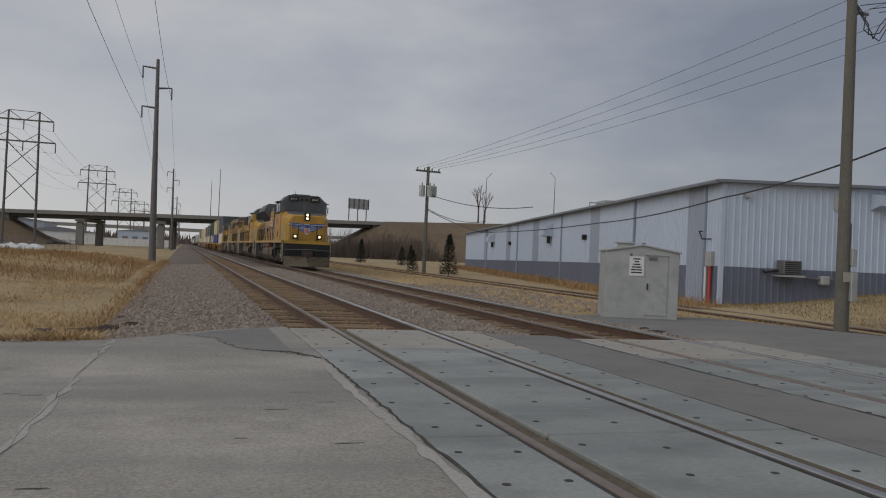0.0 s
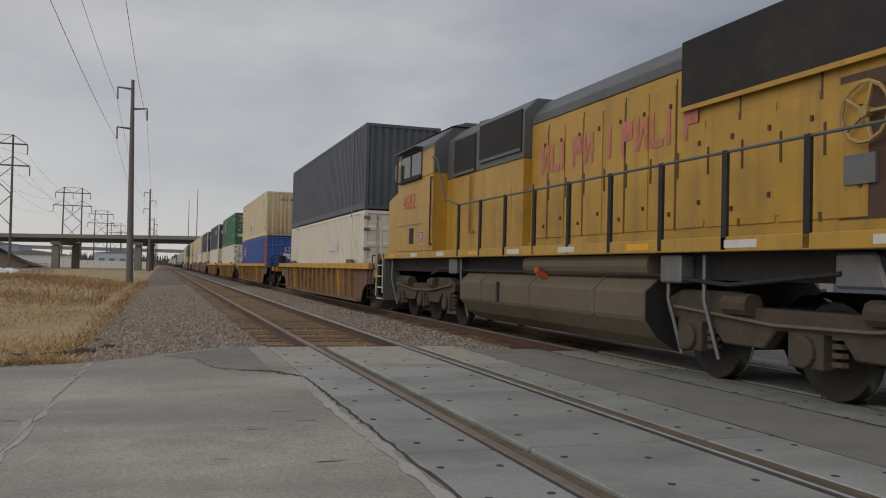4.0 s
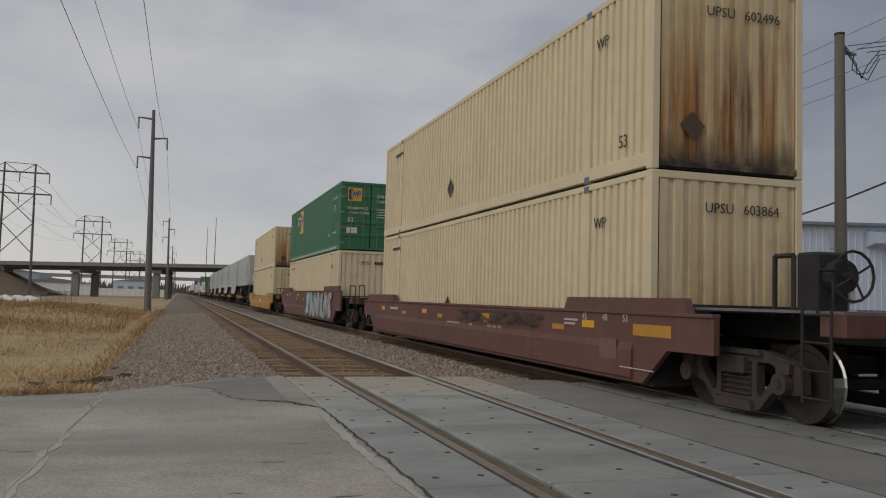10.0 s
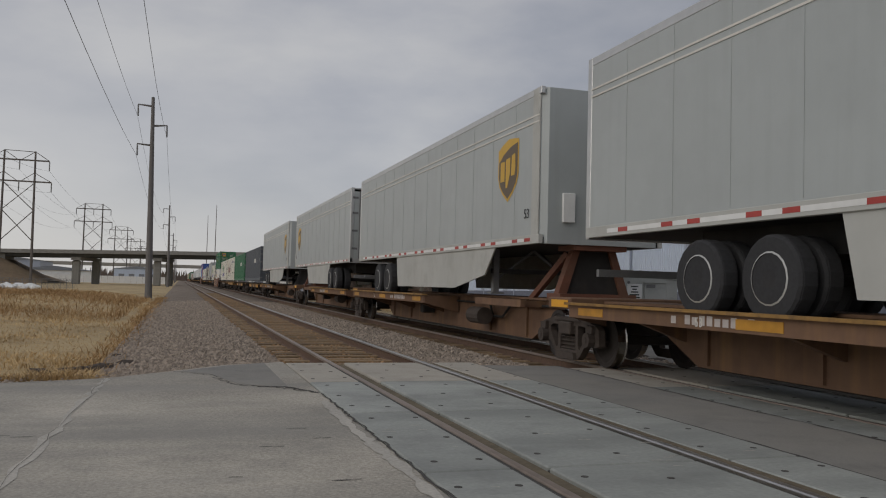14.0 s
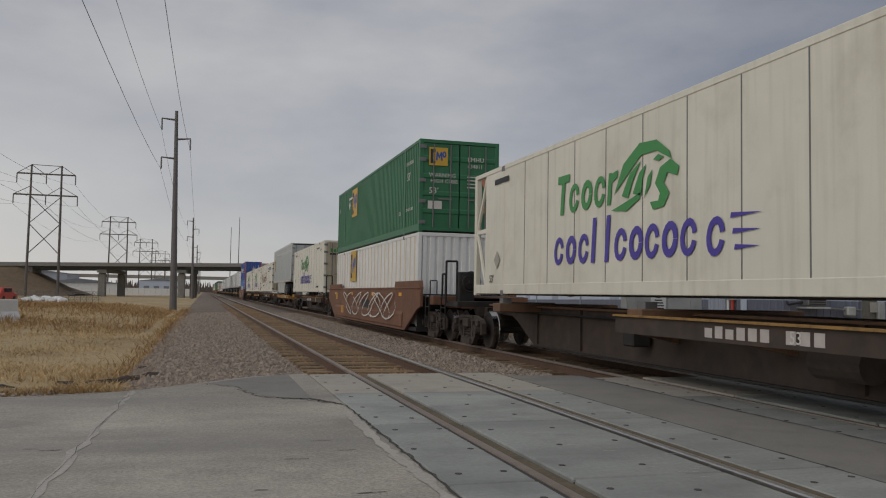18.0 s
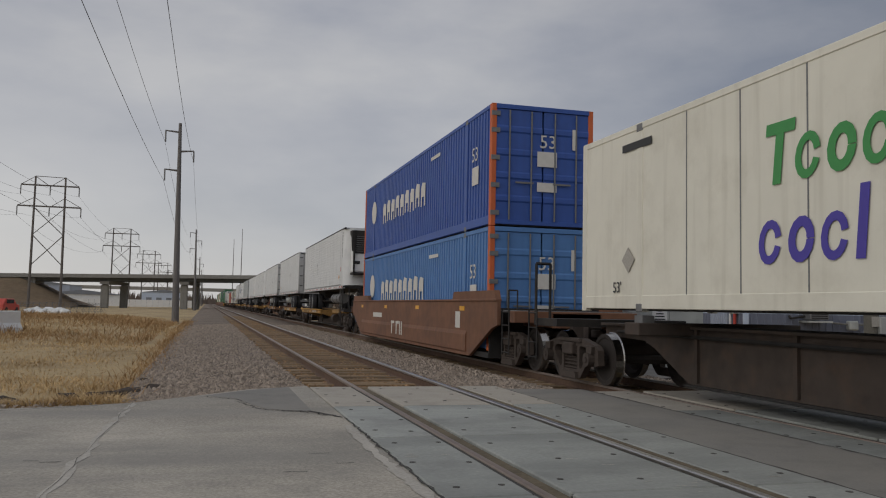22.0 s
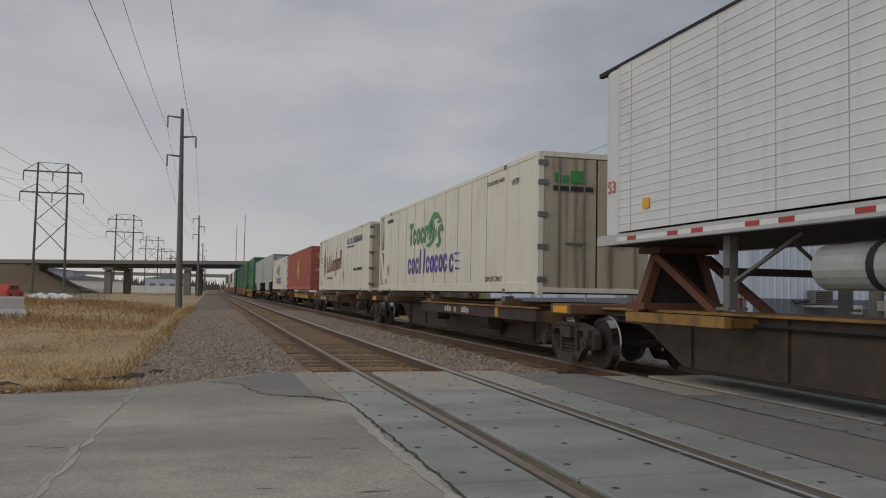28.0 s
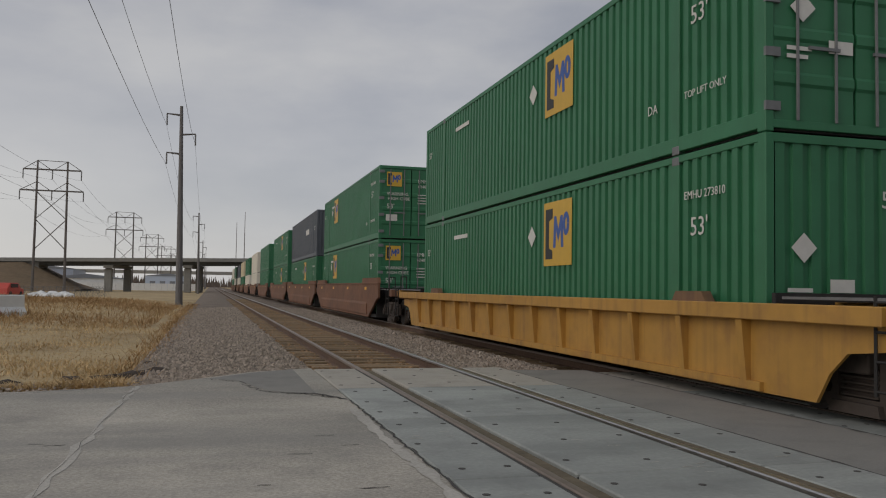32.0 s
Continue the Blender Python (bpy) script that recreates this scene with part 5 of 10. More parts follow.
# ---- rolling stock: shared pieces ----
def wheel_mesh(r, gauge=0.755, axle=True, mat="wheel"):
    bm = B()
    for s in (-1, 1):
        prof = [(0.0, 0.10), (0.06, 0.11), (0.06, r * 0.78), (0.075, r * 0.84), (0.075, r - 0.01), (-0.06, r), (-0.075, r + 0.025), (-0.075, r * 0.84), (-0.02, r * 0.7), (-0.02, 0.1)]
        seg = 28
        rings = []
        for off, rad in prof:
            rings.append([bm.verts.new((s * (gauge + off), rad * math.cos(6.2832 * i / seg), rad * math.sin(6.2832 * i / seg))) for i in range(seg)])
        for k in range(len(rings)):
            a, b = rings[k], rings[(k + 1) % len(rings)]
            for i in range(seg):
                j = (i + 1) % seg
                f = bm.faces.new((a[i], a[j], b[j], b[i]))
                f.material_index = 1 if k in (4, 5) else 0
        rod(bm, (s * (gauge + 0.05), 0, 0), (s * (gauge + 0.17), 0, 0), 0.1, 8)
        for i in range(3):
            a = 2.0944 * i
            rod(bm, (s * (gauge + 0.17), 0.05 * math.cos(a), 0.05 * math.sin(a)), (s * (gauge + 0.19), 0.05 * math.cos(a), 0.05 * math.sin(a)), 0.018, 5)
    rod(bm, (-gauge, 0, 0), (gauge, 0, 0), 0.08, 8)
    me = mesh_of(bm, mat, 0, "wheelset")
    me.materials.append(M["tread"])
    return me


WHEEL = wheel_mesh(0.457)
LOCOWHEEL = wheel_mesh(0.53)


def side_frame(s):
    """Cast side frame: a plate with two rounded windows and an open spring nest, flanged edges and journal caps."""
    bm = B()
    out = [(-0.5, 0.80), (0.5, 0.80), (1.0, 0.70), (1.12, 0.62), (1.14, 0.36), (1.0, 0.33), (0.74, 0.36), (0.62, 0.3), (0.44, 0.12), (0.36, 0.08), (-0.36, 0.08), (-0.44, 0.12), (-0.62, 0.3), (-0.74, 0.36), (-1.0, 0.33), (-1.14, 0.36), (-1.12, 0.62), (-1.0, 0.70)]
    win = [(0.38, 0.62), (0.4, 0.66), (0.6, 0.66), (0.7, 0.62), (0.71, 0.54), (0.6, 0.42), (0.46, 0.26), (0.4, 0.27), (0.38, 0.32)]
    nest = [(-0.29, 0.24), (0.29, 0.24), (0.29, 0.66), (-0.29, 0.66)]
    x0, x1 = s * 0.95, s * 1.07
    for loop in (out, win, [(-a, b) for a, b in win], nest):
        v = [bm.verts.new((x1, a, b)) for a, b in loop]
        for i in range(len(v)):
            bm.edges.new((v[i], v[(i + 1) % len(v)]))
    fill = bmesh.ops.triangle_fill(bm, use_beauty=True, use_dissolve=False, edges=bm.edges[:])
    faces = [f for f in fill["geom"] if isinstance(f, bmesh.types.BMFace)]
    ext = bmesh.ops.extrude_face_region(bm, geom=faces)
    for v in ext["geom"]:
        if isinstance(v, bmesh.types.BMVert):
            v.co.x = x0
    for k in (-1, 1):
        rod(bm, (x0, k * 0.89, 0.45), (s * 1.19, k * 0.89, 0.45), 0.125, 12)
        rod(bm, (s * 1.19, k * 0.89, 0.45), (s * 1.205, k * 0.89, 0.45), 0.05, 6)
        prism(bm, [(k * 0.8, 0.56), (k * 1.0, 0.56), (k * 1.02, 0.68), (k * 0.78, 0.7)], x1, s * 1.14)
    prism(bm, [(-0.46, 0.80), (-0.5, 0.74), (0.5, 0.74), (0.46, 0.80)], x1, s * 1.12)
    prism(bm, [(-0.36, 0.08), (0.36, 0.08), (0.33, 0.2), (-0.33, 0.2)], x1, s * 1.14)
    return mesh_of(bm, "truck", 0, "side_frame")


def springs(s):
    """A nest of coil springs: stacked turns in one ribbed body."""
    prof = [(s * 0.96, 0.22)]
    for k in range(6):
        z = 0.24 + k * 0.065
        prof += [(s * 1.01, z), (s * 1.065, z + 0.016), (s * 1.065, z + 0.03), (s * 1.01, z + 0.046)]
    return mesh_of(prism(B(), prof + [(s * 0.96, 0.66)], -0.26, 0.26, "y"), "truck", 0, "spring")


FRAMES = {s: side_frame(s) for s in (-1, 1)}
SPRINGS = {s: springs(s) for s in (-1, 1)}
BOLSTER = mesh_of(box(box(B(), -1.15, 1.15, -0.22, 0.22, 0.5, 0.72), -0.3, 0.3, -0.35, 0.35, 0.68, 0.86), "truck", 0.02, "bolster")
ROLLERS = []


def bogie(parent, y):
    t = part("truck", BOLSTER, "truck", parent, "dusty cast steel four-wheel truck", at=pose(0, y, 0))
    for s in (-1, 1):
        part("side_frame", FRAMES[s], "truck", t)
        if s < 0:
            part("spring", SPRINGS[s], "truck", t)
    for k in (-0.89, 0.89):
        w = part("wheelset", WHEEL, "wheel", t, at=pose(0, k, 0.457))
        ROLLERS.append((w, k, 0.457, 1))
    return t


COUPLER = mesh_of(box(box(box(B(), -0.08, 0.08, 0, 0.55, 0.76, 0.92), -0.17, 0.13, -0.2, 0.05, 0.7, 0.98), -0.02, 0.02, -0.05, 0.0, 0.2, 0.75), "truck", 0.015, "coupler")
LADDER = {}
for s in (-1, 1):
    bm = B()
    for dy in (-0.2, 0.2):
        rod(bm, (s * 1.5, dy, 0.35), (s * 1.5, dy, 1.3), 0.018, 5)
    for z in (0.4, 0.68, 0.96, 1.24):
        rod(bm, (s * 1.5, -0.2, z), (s * 1.5, 0.2, z), 0.014, 5)
    LADDER[s] = mesh_of(bm, "black", 0, "ladder")
bm = B()
for i in range(16):
    a, b = 0.3927 * i, 0.3927 * (i + 1)
    rod(bm, (0.28 * math.cos(a), 0, 0.28 * math.sin(a)), (0.28 * math.cos(b), 0, 0.28 * math.sin(b)), 0.018, 5)
for i in range(4):
    a = 1.5708 * i + 0.5
    rod(bm, (0, 0, 0), (0.28 * math.cos(a), 0, 0.28 * math.sin(a)), 0.014, 5)
rod(bm, (0, -0.02, 0), (0, 0.16, 0), 0.05, 8)
HANDBRAKE = mesh_of(bm, "black", 0, "handbrake_wheel")


# ---- well cars ----
STYLES = {
    "ribbed": ("ttxrust", "ttx", "rusty brown well car with yellow ribs and top rail"),
    "yellowrib": ("ttxnew", "ttxnew", "golden yellow ribbed well car with brown streaks"),
    "maroon": ("maroon", "maroon", "maroon brown smooth-sided well car"),
    "maroonlow": ("maroon", "maroon", "maroon brown low-sided well car"),
    "newyellow": ("ttxnew", "ttxnew", "golden yellow smooth-sided well car"),
    "orange": ("ttxorange", "ttxorange", "faded orange brown smooth-sided well car"),
}


def well_car(u0, u1, gap0, gap1, style, join0=False, join1=False, last=False, marks=None, brake=False, lite=False):
    """A well between two end platforms. gap: free length to the next unit's load; join: a truck shared with that unit."""
    side_mat, rail_mat, lab = STYLES[style]
    if not style.endswith(("ribbed", "rib")) and marks:
        lab = lab.replace(" smooth-sided", "").replace(" low-sided", "") + " " + marks[0]
    car = thing("well_car", lab, "well car", "well cars")
    L = u1 - u0
    a, b = -0.25, L + 0.25
    ribbed = style in ("ribbed", "yellowrib")
    # height of the side, and its lower outline past each end of the well: (outwards, up)
    zt = {"ribbed": 1.46, "yellowrib": 1.2, "orange": 1.52, "maroon": 1.52}.get(style, 1.2)
    lip = {"ribbed": ((0.15, 0.24), (0.38, 0.58), (0.85, 0.79), (2.0, 0.83)), "yellowrib": ((0.75, 0.18), (0.95, 0.5), (1.2, 0.72), (1.8, 0.78)), "orange": ((-1.1, 0.17), (0.5, 0.86), (0.9, 0.95))}.get(style, ((-0.1, 0.22), (0.5, 0.70), (1.5, 0.71)))

    def ends(gap, join):
        top = gap / 2 - 0.25 - (0.08 if join else 0.5)
        return [(min(o, top), z) for o, z in lip]
    lo0, lo1 = ends(gap0, join0), ends(gap1, join1)
    e0, e1 = a - lo0[-1][0], b + lo1[-1][0]
    for s in (-1, 1):
        bm = B()
        prism(bm, [(a - o, z) for o, z in lo0[::-1]] + [(b + o, z) for o, z in lo1] + [(e1, zt - 0.04), (e0, zt - 0.04)], *((s * 1.40, s * 1.44) if ribbed else (s * 1.42, s * 1.50)))
        sd = part("side_sill", bm, side_mat, car)
        if s > 0:
            part("top_rail", bx(1.38, 1.5, e0, e1, zt - 0.1, zt + 0.02), rail_mat, car)
            continue
        if ribbed:
            n = 15 if style == "ribbed" else 13
            for k in range(n):
                y = L - 0.7 - 1.045 * (n - 1 - k) if style == "ribbed" else a + 0.4 + (b - a - 0.8) * k / (n - 1)
                part("rib", prism(B(), [(-1.44, 0.26), (-1.5, 0.3), (-1.57, zt - 0.2), (-1.44, zt - 0.1)], y - 0.06, y + 0.06, "y"), rail_mat if k in (2, n - 3) or style == "yellowrib" else "ttxdirty", sd)
            part("bottom_chord", bx(-1.5, -1.40, a + 0.1, b - 0.1, 0.2, 0.3), side_mat, car)
        else:
            part("crease", prism(B(), [(-1.5, 0.76), (-1.535, 0.66), (-1.535, 0.28), (-1.5, 0.24)], a + (0.35 if style != "orange" else 1.3), b - (0.35 if style != "orange" else 1.3), "y"), side_mat, sd)
            for k in range(4):
                y = a + 1.5 + (b - a - 3) * k / 3
                part("reflector", bx(-1.506, -1.5, y, y + 0.4, zt - 0.28, zt - 0.17), "amber", sd)
        part("top_rail", bx(*((-1.6, -1.40, e0, e1, zt - 0.19, zt) if ribbed else (-1.53, -1.40, e0, e1, zt - 0.05, zt)), ), rail_mat, car, bevel=0.01)
        for y0, y1 in ((-1.2, 2.3), (L - 2.3, L + 1.2)) if not ribbed else ((0.9, 1.7), (L - 2.4, L - 1.6)):
            y0, y1 = max(y0, e0 + 0.1), min(y1, e1 - 0.1)
            part("guide", prism(B(), [(y0, zt), (y1, zt), (y1 - 0.1, zt + (0.13 if ribbed else 0.19)), (y0 + 0.1, zt + (0.13 if ribbed else 0.19))], -1.52 if ribbed else -1.5, -1.38), "ttxrust" if ribbed else rail_mat, sd)
    part("floor", bx(-1.38, 1.38, a, b, 0.18, 0.30), "black", car)
    for end, gap, join in ((0, gap0, join0), (1, gap1, join1)):
        d = -1 if end == 0 else 1
        e = a if end == 0 else b
        reach = gap / 2 - 0.25 - (0.0 if join else 0.42)
        y0, y1 = sorted((e, e + d * reach))
        part("bulkhead", bx(-1.36, 1.36, *sorted((e, e - d * 0.06)), 0.3, 1.32), "black", car)
        pf = part("end_platform", bx(-0.55, 0.55, y0, y1, 0.92, 1.22), "black" if side_mat == "maroon" else side_mat, car)
        part("end_sill", bx(-1.42, 1.42, *sorted((e + d * (reach - 0.35), e + d * reach)), 1.02, 1.26), rail_mat, pf, bevel=0.01)
        part("walkway", bx(-1.35, 1.35, *sorted((e + d * 0.1, e + d * (reach - 0.1))), 1.25, 1.28), "steel", pf)
        if not join:
            part("coupler", COUPLER, "truck", car, at=pose(0, e + d * (reach - 0.1), 0, 0, 0, 0 if d < 0 else 180))
            bogie(car, e + d * min(1.35, reach - 1.2))
            for s in (-1,):
                part("ladder", LADDER[s], "black", car, at=pose(0, e + d * (reach - 0.3), 0))
                part("grab_iron", path(B(), [(s * 1.4, e + d * (reach - 0.4), 1.25), (s * 1.4, e + d * (reach - 0.4), 1.7), (s * 1.2, e + d * (reach - 0.4), 1.7), (s * 1.2, e + d * (reach - 0.4), 1.25)], 0.018, 5), "black", car)
            if end == 0 and brake:
                st = part("brake_stand", bx(-0.75, -0.3, e - 2.35, e - 2.0, 1.1, 1.95), "black", car, bevel=0.03)
                part("gear_box", rod(B(), (-0.5, e - 2.5, 1.67), (-0.5, e - 2.35, 1.67), 0.19, 14), "black", st)
                part("handbrake_wheel", HANDBRAKE, "black", st, at=pose(-0.5, e - 2.62, 1.67))
                part("stand_post", path(B(), [(-1.2, e - 2.5, 1.2), (-1.2, e - 2.5, 1.88), (-1.2, e - 2.2, 1.88), (-1.2, e - 2.2, 1.2)], 0.03, 5), "black", car)
        elif end == 0:
            bogie(car, e - gap / 2 + 0.25)
            part("grab_iron", path(B(), [(-1.35, e - 0.5, 1.28), (-1.35, e - 0.5, 1.75), (-1.35, e - 0.8, 1.75), (-1.35, e - 0.8, 1.28)], 0.018, 5), "black", car)
    if marks:
        decorate(car, marks[1], L, ribbed, 1.0 if ribbed else zt / 1.5)
    return on_train(car, u0)


def scrawl(parent, y0, y1, z0, z1, mat, seed, x, width=0.035, n=5):
    """Looping spray-paint strokes: shapes only."""
    r = random.Random(seed)
    w = (y1 - y0) / n
    for k in range(n):
        bm = B()
        c = y1 - (k + 0.5) * w
        pts = []
        ph, lobes = r.uniform(0, 6), r.choice((1.6, 2.2, 2.7)) if width < 0.15 else r.choice((0.8, 1.0, 1.25))
        for i in range(26):
            t = i / 25
            pts.append((c - w * 0.62 * (t - 0.5) + w * 0.42 * math.sin(lobes * 6.28 * t + ph), z0 + (z1 - z0) * (0.5 + 0.48 * math.cos(lobes * 4.4 * t + ph * 2 + k))))
        prev = None
        for i, p in enumerate(pts):
            q = pts[min(i + 1, 25)] if i < 25 else pts[24]
            d = Vector((q[0] - p[0], q[1] - p[1]))
            d = d.normalized() if d.length > 1e-6 else Vector((1, 0))
            if i == 25:
                d = -d
            s = Vector((-d.y, d.x)) * width / 2
            xx = x - 0.0007 * i - 0.004 * (k % 2) - (0.02 if width < 0.15 else 0.0)
            pair = (bm.verts.new((xx, p[0] - s.x, p[1] - s.y)), bm.verts.new((xx, p[0] + s.x, p[1] + s.y)))
            if prev:
                bm.faces.new((prev[0], prev[1], pair[1], pair[0]))
            prev = pair
        part("graffiti", bm, mat, parent, "sprayed graffiti stroke")


def decorate(car, what, L, ribbed=False, zk=1.0):
    def face(z):
        return -1.446 if ribbed else (-1.503 if z > 0.62 else -1.538)
    xs = face(0)
    for item in what:
        k = item[0]
        if k == "text":
            words("lettering", item[1], item[4], item[5], car, on_side(face(item[3] * zk), item[2], item[3] * zk))
        elif k == "bar":
            patch("text_bar", item[5], car, on_side(face(item[2] * zk), item[1], item[2] * zk), item[3], item[4] * zk)
        elif k == "scrawl":
            scrawl(car, item[1], item[2], item[3] * zk, item[4] * zk, item[5], item[6], xs - 0.004, item[7], item[8])
        elif k == "blob":
            r = random.Random(item[6])
            pts = [(item[3] * (0.5 + 0.5 * math.cos(a)) * r.uniform(0.75, 1.1), zk * item[4] * (0.5 + 0.5 * math.sin(a)) * r.uniform(0.75, 1.1)) for a in [i * 0.4488 for i in range(14)]]
            patch("graffiti", item[5], car, on_side(xs - 0.006 * (item[6] % 3), item[1], item[2] * zk), 1, 1, pts, "sprayed graffiti shape")


# ---- containers ----
CACHE = {}


def corr_profile(y0, y1, pitch=0.235, d=0.046):
    out = []
    n = max(1, round((y1 - y0) / pitch))
    p = (y1 - y0) / n
    for k in range(n):
        t = y0 + k * p
        out += [(t, 0), (t + p * 0.52, 0), (t + p * 0.58, d), (t + p * 0.94, d)]
    out.append((y1, 0))
    return out


def corr_sheet(prof, z0, z1, x, sign):
    bm = B()
    lo, hi = [bm.verts.new((x - sign * p[1], p[0], z0)) for p in prof], [bm.verts.new((x - sign * p[1], p[0], z1)) for p in prof]
    for i in range(len(prof) - 1):
        bm.faces.new((lo[i], lo[i + 1], hi[i + 1], hi[i]))
    return bm


def cached(key, make):
    if key not in CACHE:
        CACHE[key] = make()
    return CACHE[key]


LC, WC, HC = 16.15, 1.295, 2.89


def container(u0, z, mat, label, kind="corr", near="front", endmat=None, post=None, art=None, rail_mat=None, lite=False, frame_end=True):
    """A 53-foot container, near end at u0. kind: corr, plate (wide flat ribs) or smooth (insulated panels)."""
    c = thing("container", label, "container", "containers")
    rm = rail_mat or mat
    endmat = endmat or mat
    L, W, H = LC, WC, HC
    open_end = kind == "smooth" and frame_end
    s0, s1 = 1.98, L - 1.98
    for s in (-1, 1):
        x = s * (W - 0.012)
        for k, (a, b) in enumerate(((0.12, s0 - 0.08), (s0 + 0.08, s1 - 0.08), (s1 + 0.08, L - (0.8 if open_end else 0.12))) if s < 0 else ((0.12, L - (0.8 if open_end else 0.12)),)):
            if kind == "corr":
                me = cached(("w", s, k, mat), lambda: mesh_of(corr_sheet(corr_profile(a, b), 0.23, H - 0.08, x, s), mat, 0, "side_wall"))
            elif kind == "plate":
                me = cached(("p", s, k, mat), lambda: mesh_of(corr_sheet(corr_profile(a, b, 0.62, 0.03), 0.22, H - 0.08, x, s), mat, 0, "side_wall"))
            else:
                me = cached(("s", s, k, mat, open_end), lambda: mesh_of(box(B(), *sorted((x, x - s * 0.05)), a, b, 0.18, H - 0.08), mat, 0, "side_wall"))
            w = part("side_wall", me, mat, c)
            if s < 0 and kind == "plate":
                n = max(1, round((b - a) / 0.62))
                for j in range(n):
                    y = a + (j + 0.68) * (b - a) / n
                    part("post", cached(("pp", mat), lambda: mesh_of(box(B(), -0.012, 0.012, -0.045, 0.045, 0.2, H - 0.1), "tan", 0, "post")), "tan", w, at=pose(x + 0.012, y, 0))
            if s < 0 and kind == "smooth":
                n = max(1, round((b - a) / 1.22))
                for j in range(1, n):
                    part("seam", cached("seam", lambda: mesh_of(box(B(), -0.004, 0.002, -0.012, 0.012, 0.2, H - 0.1), "steel", 0, "seam")), "steel", w, at=pose(x, a + j * (b - a) / n, 0))
        for z0, z1, nm in ((0.045, 0.25, "bottom_rail"), (H - 0.1, H, "top_rail")):
            part(nm, cached((nm, s, rm), lambda: mesh_of(box(B(), *sorted((s * W, s * (W - 0.1))), 0.1, L - 0.1 - (0.72 if kind == "smooth" and nm == "side_wall" else 0), z0, z1), rm, 0.008, nm)), rm, c)
        for y, pm in ((0.0, post or rm), (s0 - 0.09, rm), (s1 - 0.09, rm), (L - 0.16, post or rm)):
            wd = 0.16 if y in (0.0, L - 0.16) else 0.18
            if s < 0 or y in (0.0, L - 0.16):
                part("post", cached(("post", s, pm, wd), lambda: mesh_of(box(B(), *sorted((s * (W + 0.003), s * (W - 0.12))), 0, wd, 0, H + 0.003), pm, 0.01, "post")), pm, c, at=pose(0, y, 0))
        for y in (s0 - 0.09, s1 - 0.09) if s < 0 and not lite else ():
            for zz in (0.0, H - 0.14):
                part("corner_casting", cached(("cast", s), lambda: mesh_of(box(B(), *sorted((s * (W + 0.008), s * (W - 0.1))), 0, 0.18, 0, 0.13), "steel", 0.012, "corner_casting")), "steel", c, at=pose(0, y, zz))
    part("roof", cached(("roof", mat, open_end), lambda: mesh_of(box(B(), -W + 0.05, W - 0.05, 0.05, (L - 0.8 if open_end else L - 0.05), H - 0.06, H - 0.015), mat, 0, "roof")), mat, c)
    part("floor", cached("cfloor", lambda: mesh_of(box(B(), -W + 0.09, W - 0.09, 0.05, L - 0.05, 0.02, 0.16), "black", 0, "floor")), "black", c)
    fy = L - 0.8 if open_end else L - 0.06
    part("far_end", cached(("fe", mat, fy), lambda: mesh_of(box(B(), -W + 0.05, W - 0.05, fy, fy + 0.04, 0.1, H - 0.1), mat, 0, "far_end")), mat, c)
    if open_end:
        for s in (-1, 1):
            for p, q in (((L - 0.78, H - 0.15), (L - 0.14, 1.55)), ((L - 0.14, 1.5), (L - 0.78, 0.25))):
                part("frame_brace", cached(("fb", s, p), lambda: mesh_of(rod(B(), (s * (W - 0.05), p[0], p[1]), (s * (W - 0.05), q[0], q[1]), 0.045, 6), mat, 0, "frame_brace")), mat, c)
            part("frame_gusset", cached(("fg", s), lambda: mesh_of(box(B(), *sorted((s * (W - 0.02), s * (W - 0.07))), L - 0.8, L - 0.14, 1.46, 1.56), mat, 0, "frame_gusset")), mat, c)
        un = part("cooling_unit", cached("cu", lambda: mesh_of(box(B(), -W + 0.35, W - 0.35, L - 0.76, L - 0.2, 0.5, H - 0.4), "steel", 0.04, "cooling_unit")), "steel", c, "grey cooling unit inside the end frame")
    if near == "front":
        def front():
            bm = B()
            prof = corr_profile(-W + 0.14, W - 0.14, 0.25, 0.04)
            lo, hi = [bm.verts.new((p[0], 0.02 + p[1], 0.14)) for p in prof], [bm.verts.new((p[0], 0.02 + p[1], H - 0.1)) for p in prof]
            for i in range(len(prof) - 1):
                bm.faces.new((lo[i], lo[i + 1], hi[i + 1], hi[i]))
            return mesh_of(bm, endmat, 0, "front_wall")
        part("front_wall", cached(("fw", endmat), front), endmat, c)
    else:
        for s in (-1, 1):
            def leaf():
                zz = [(0.07, 0.13)]
                for c0 in (0.65, 1.2, 1.75, 2.3):
                    zz += [(0.03, c0 - 0.09), (0.006, c0 - 0.05), (0.006, c0 + 0.05), (0.03, c0 + 0.09)]
                zz = [(0.03, 0.13)] + zz[1:] + [(0.03, H - 0.12), (0.07, H - 0.12), (0.07, 0.13)]
                return mesh_of(prism(B(), zz, s * 0.02, s * (W - 0.12)), endmat, 0, "door")
            dr = part("door", cached(("door", s, endmat, kind), leaf if kind != "smooth" else (lambda: mesh_of(box(B(), *sorted((s * 0.02, s * (W - 0.12))), 0.02, 0.07, 0.13, H - 0.12), endmat, 0.01, "door"))), endmat, c)
            for f in (0.3, 0.85):
                lb = part("lock_rod", cached("lockrod", lambda: mesh_of(rod(B(), (0, 0, 0.15), (0, 0, H - 0.14), 0.02, 6), "steel", 0, "lock_rod")), "steel", dr, at=pose(s * f, -0.01, 0))
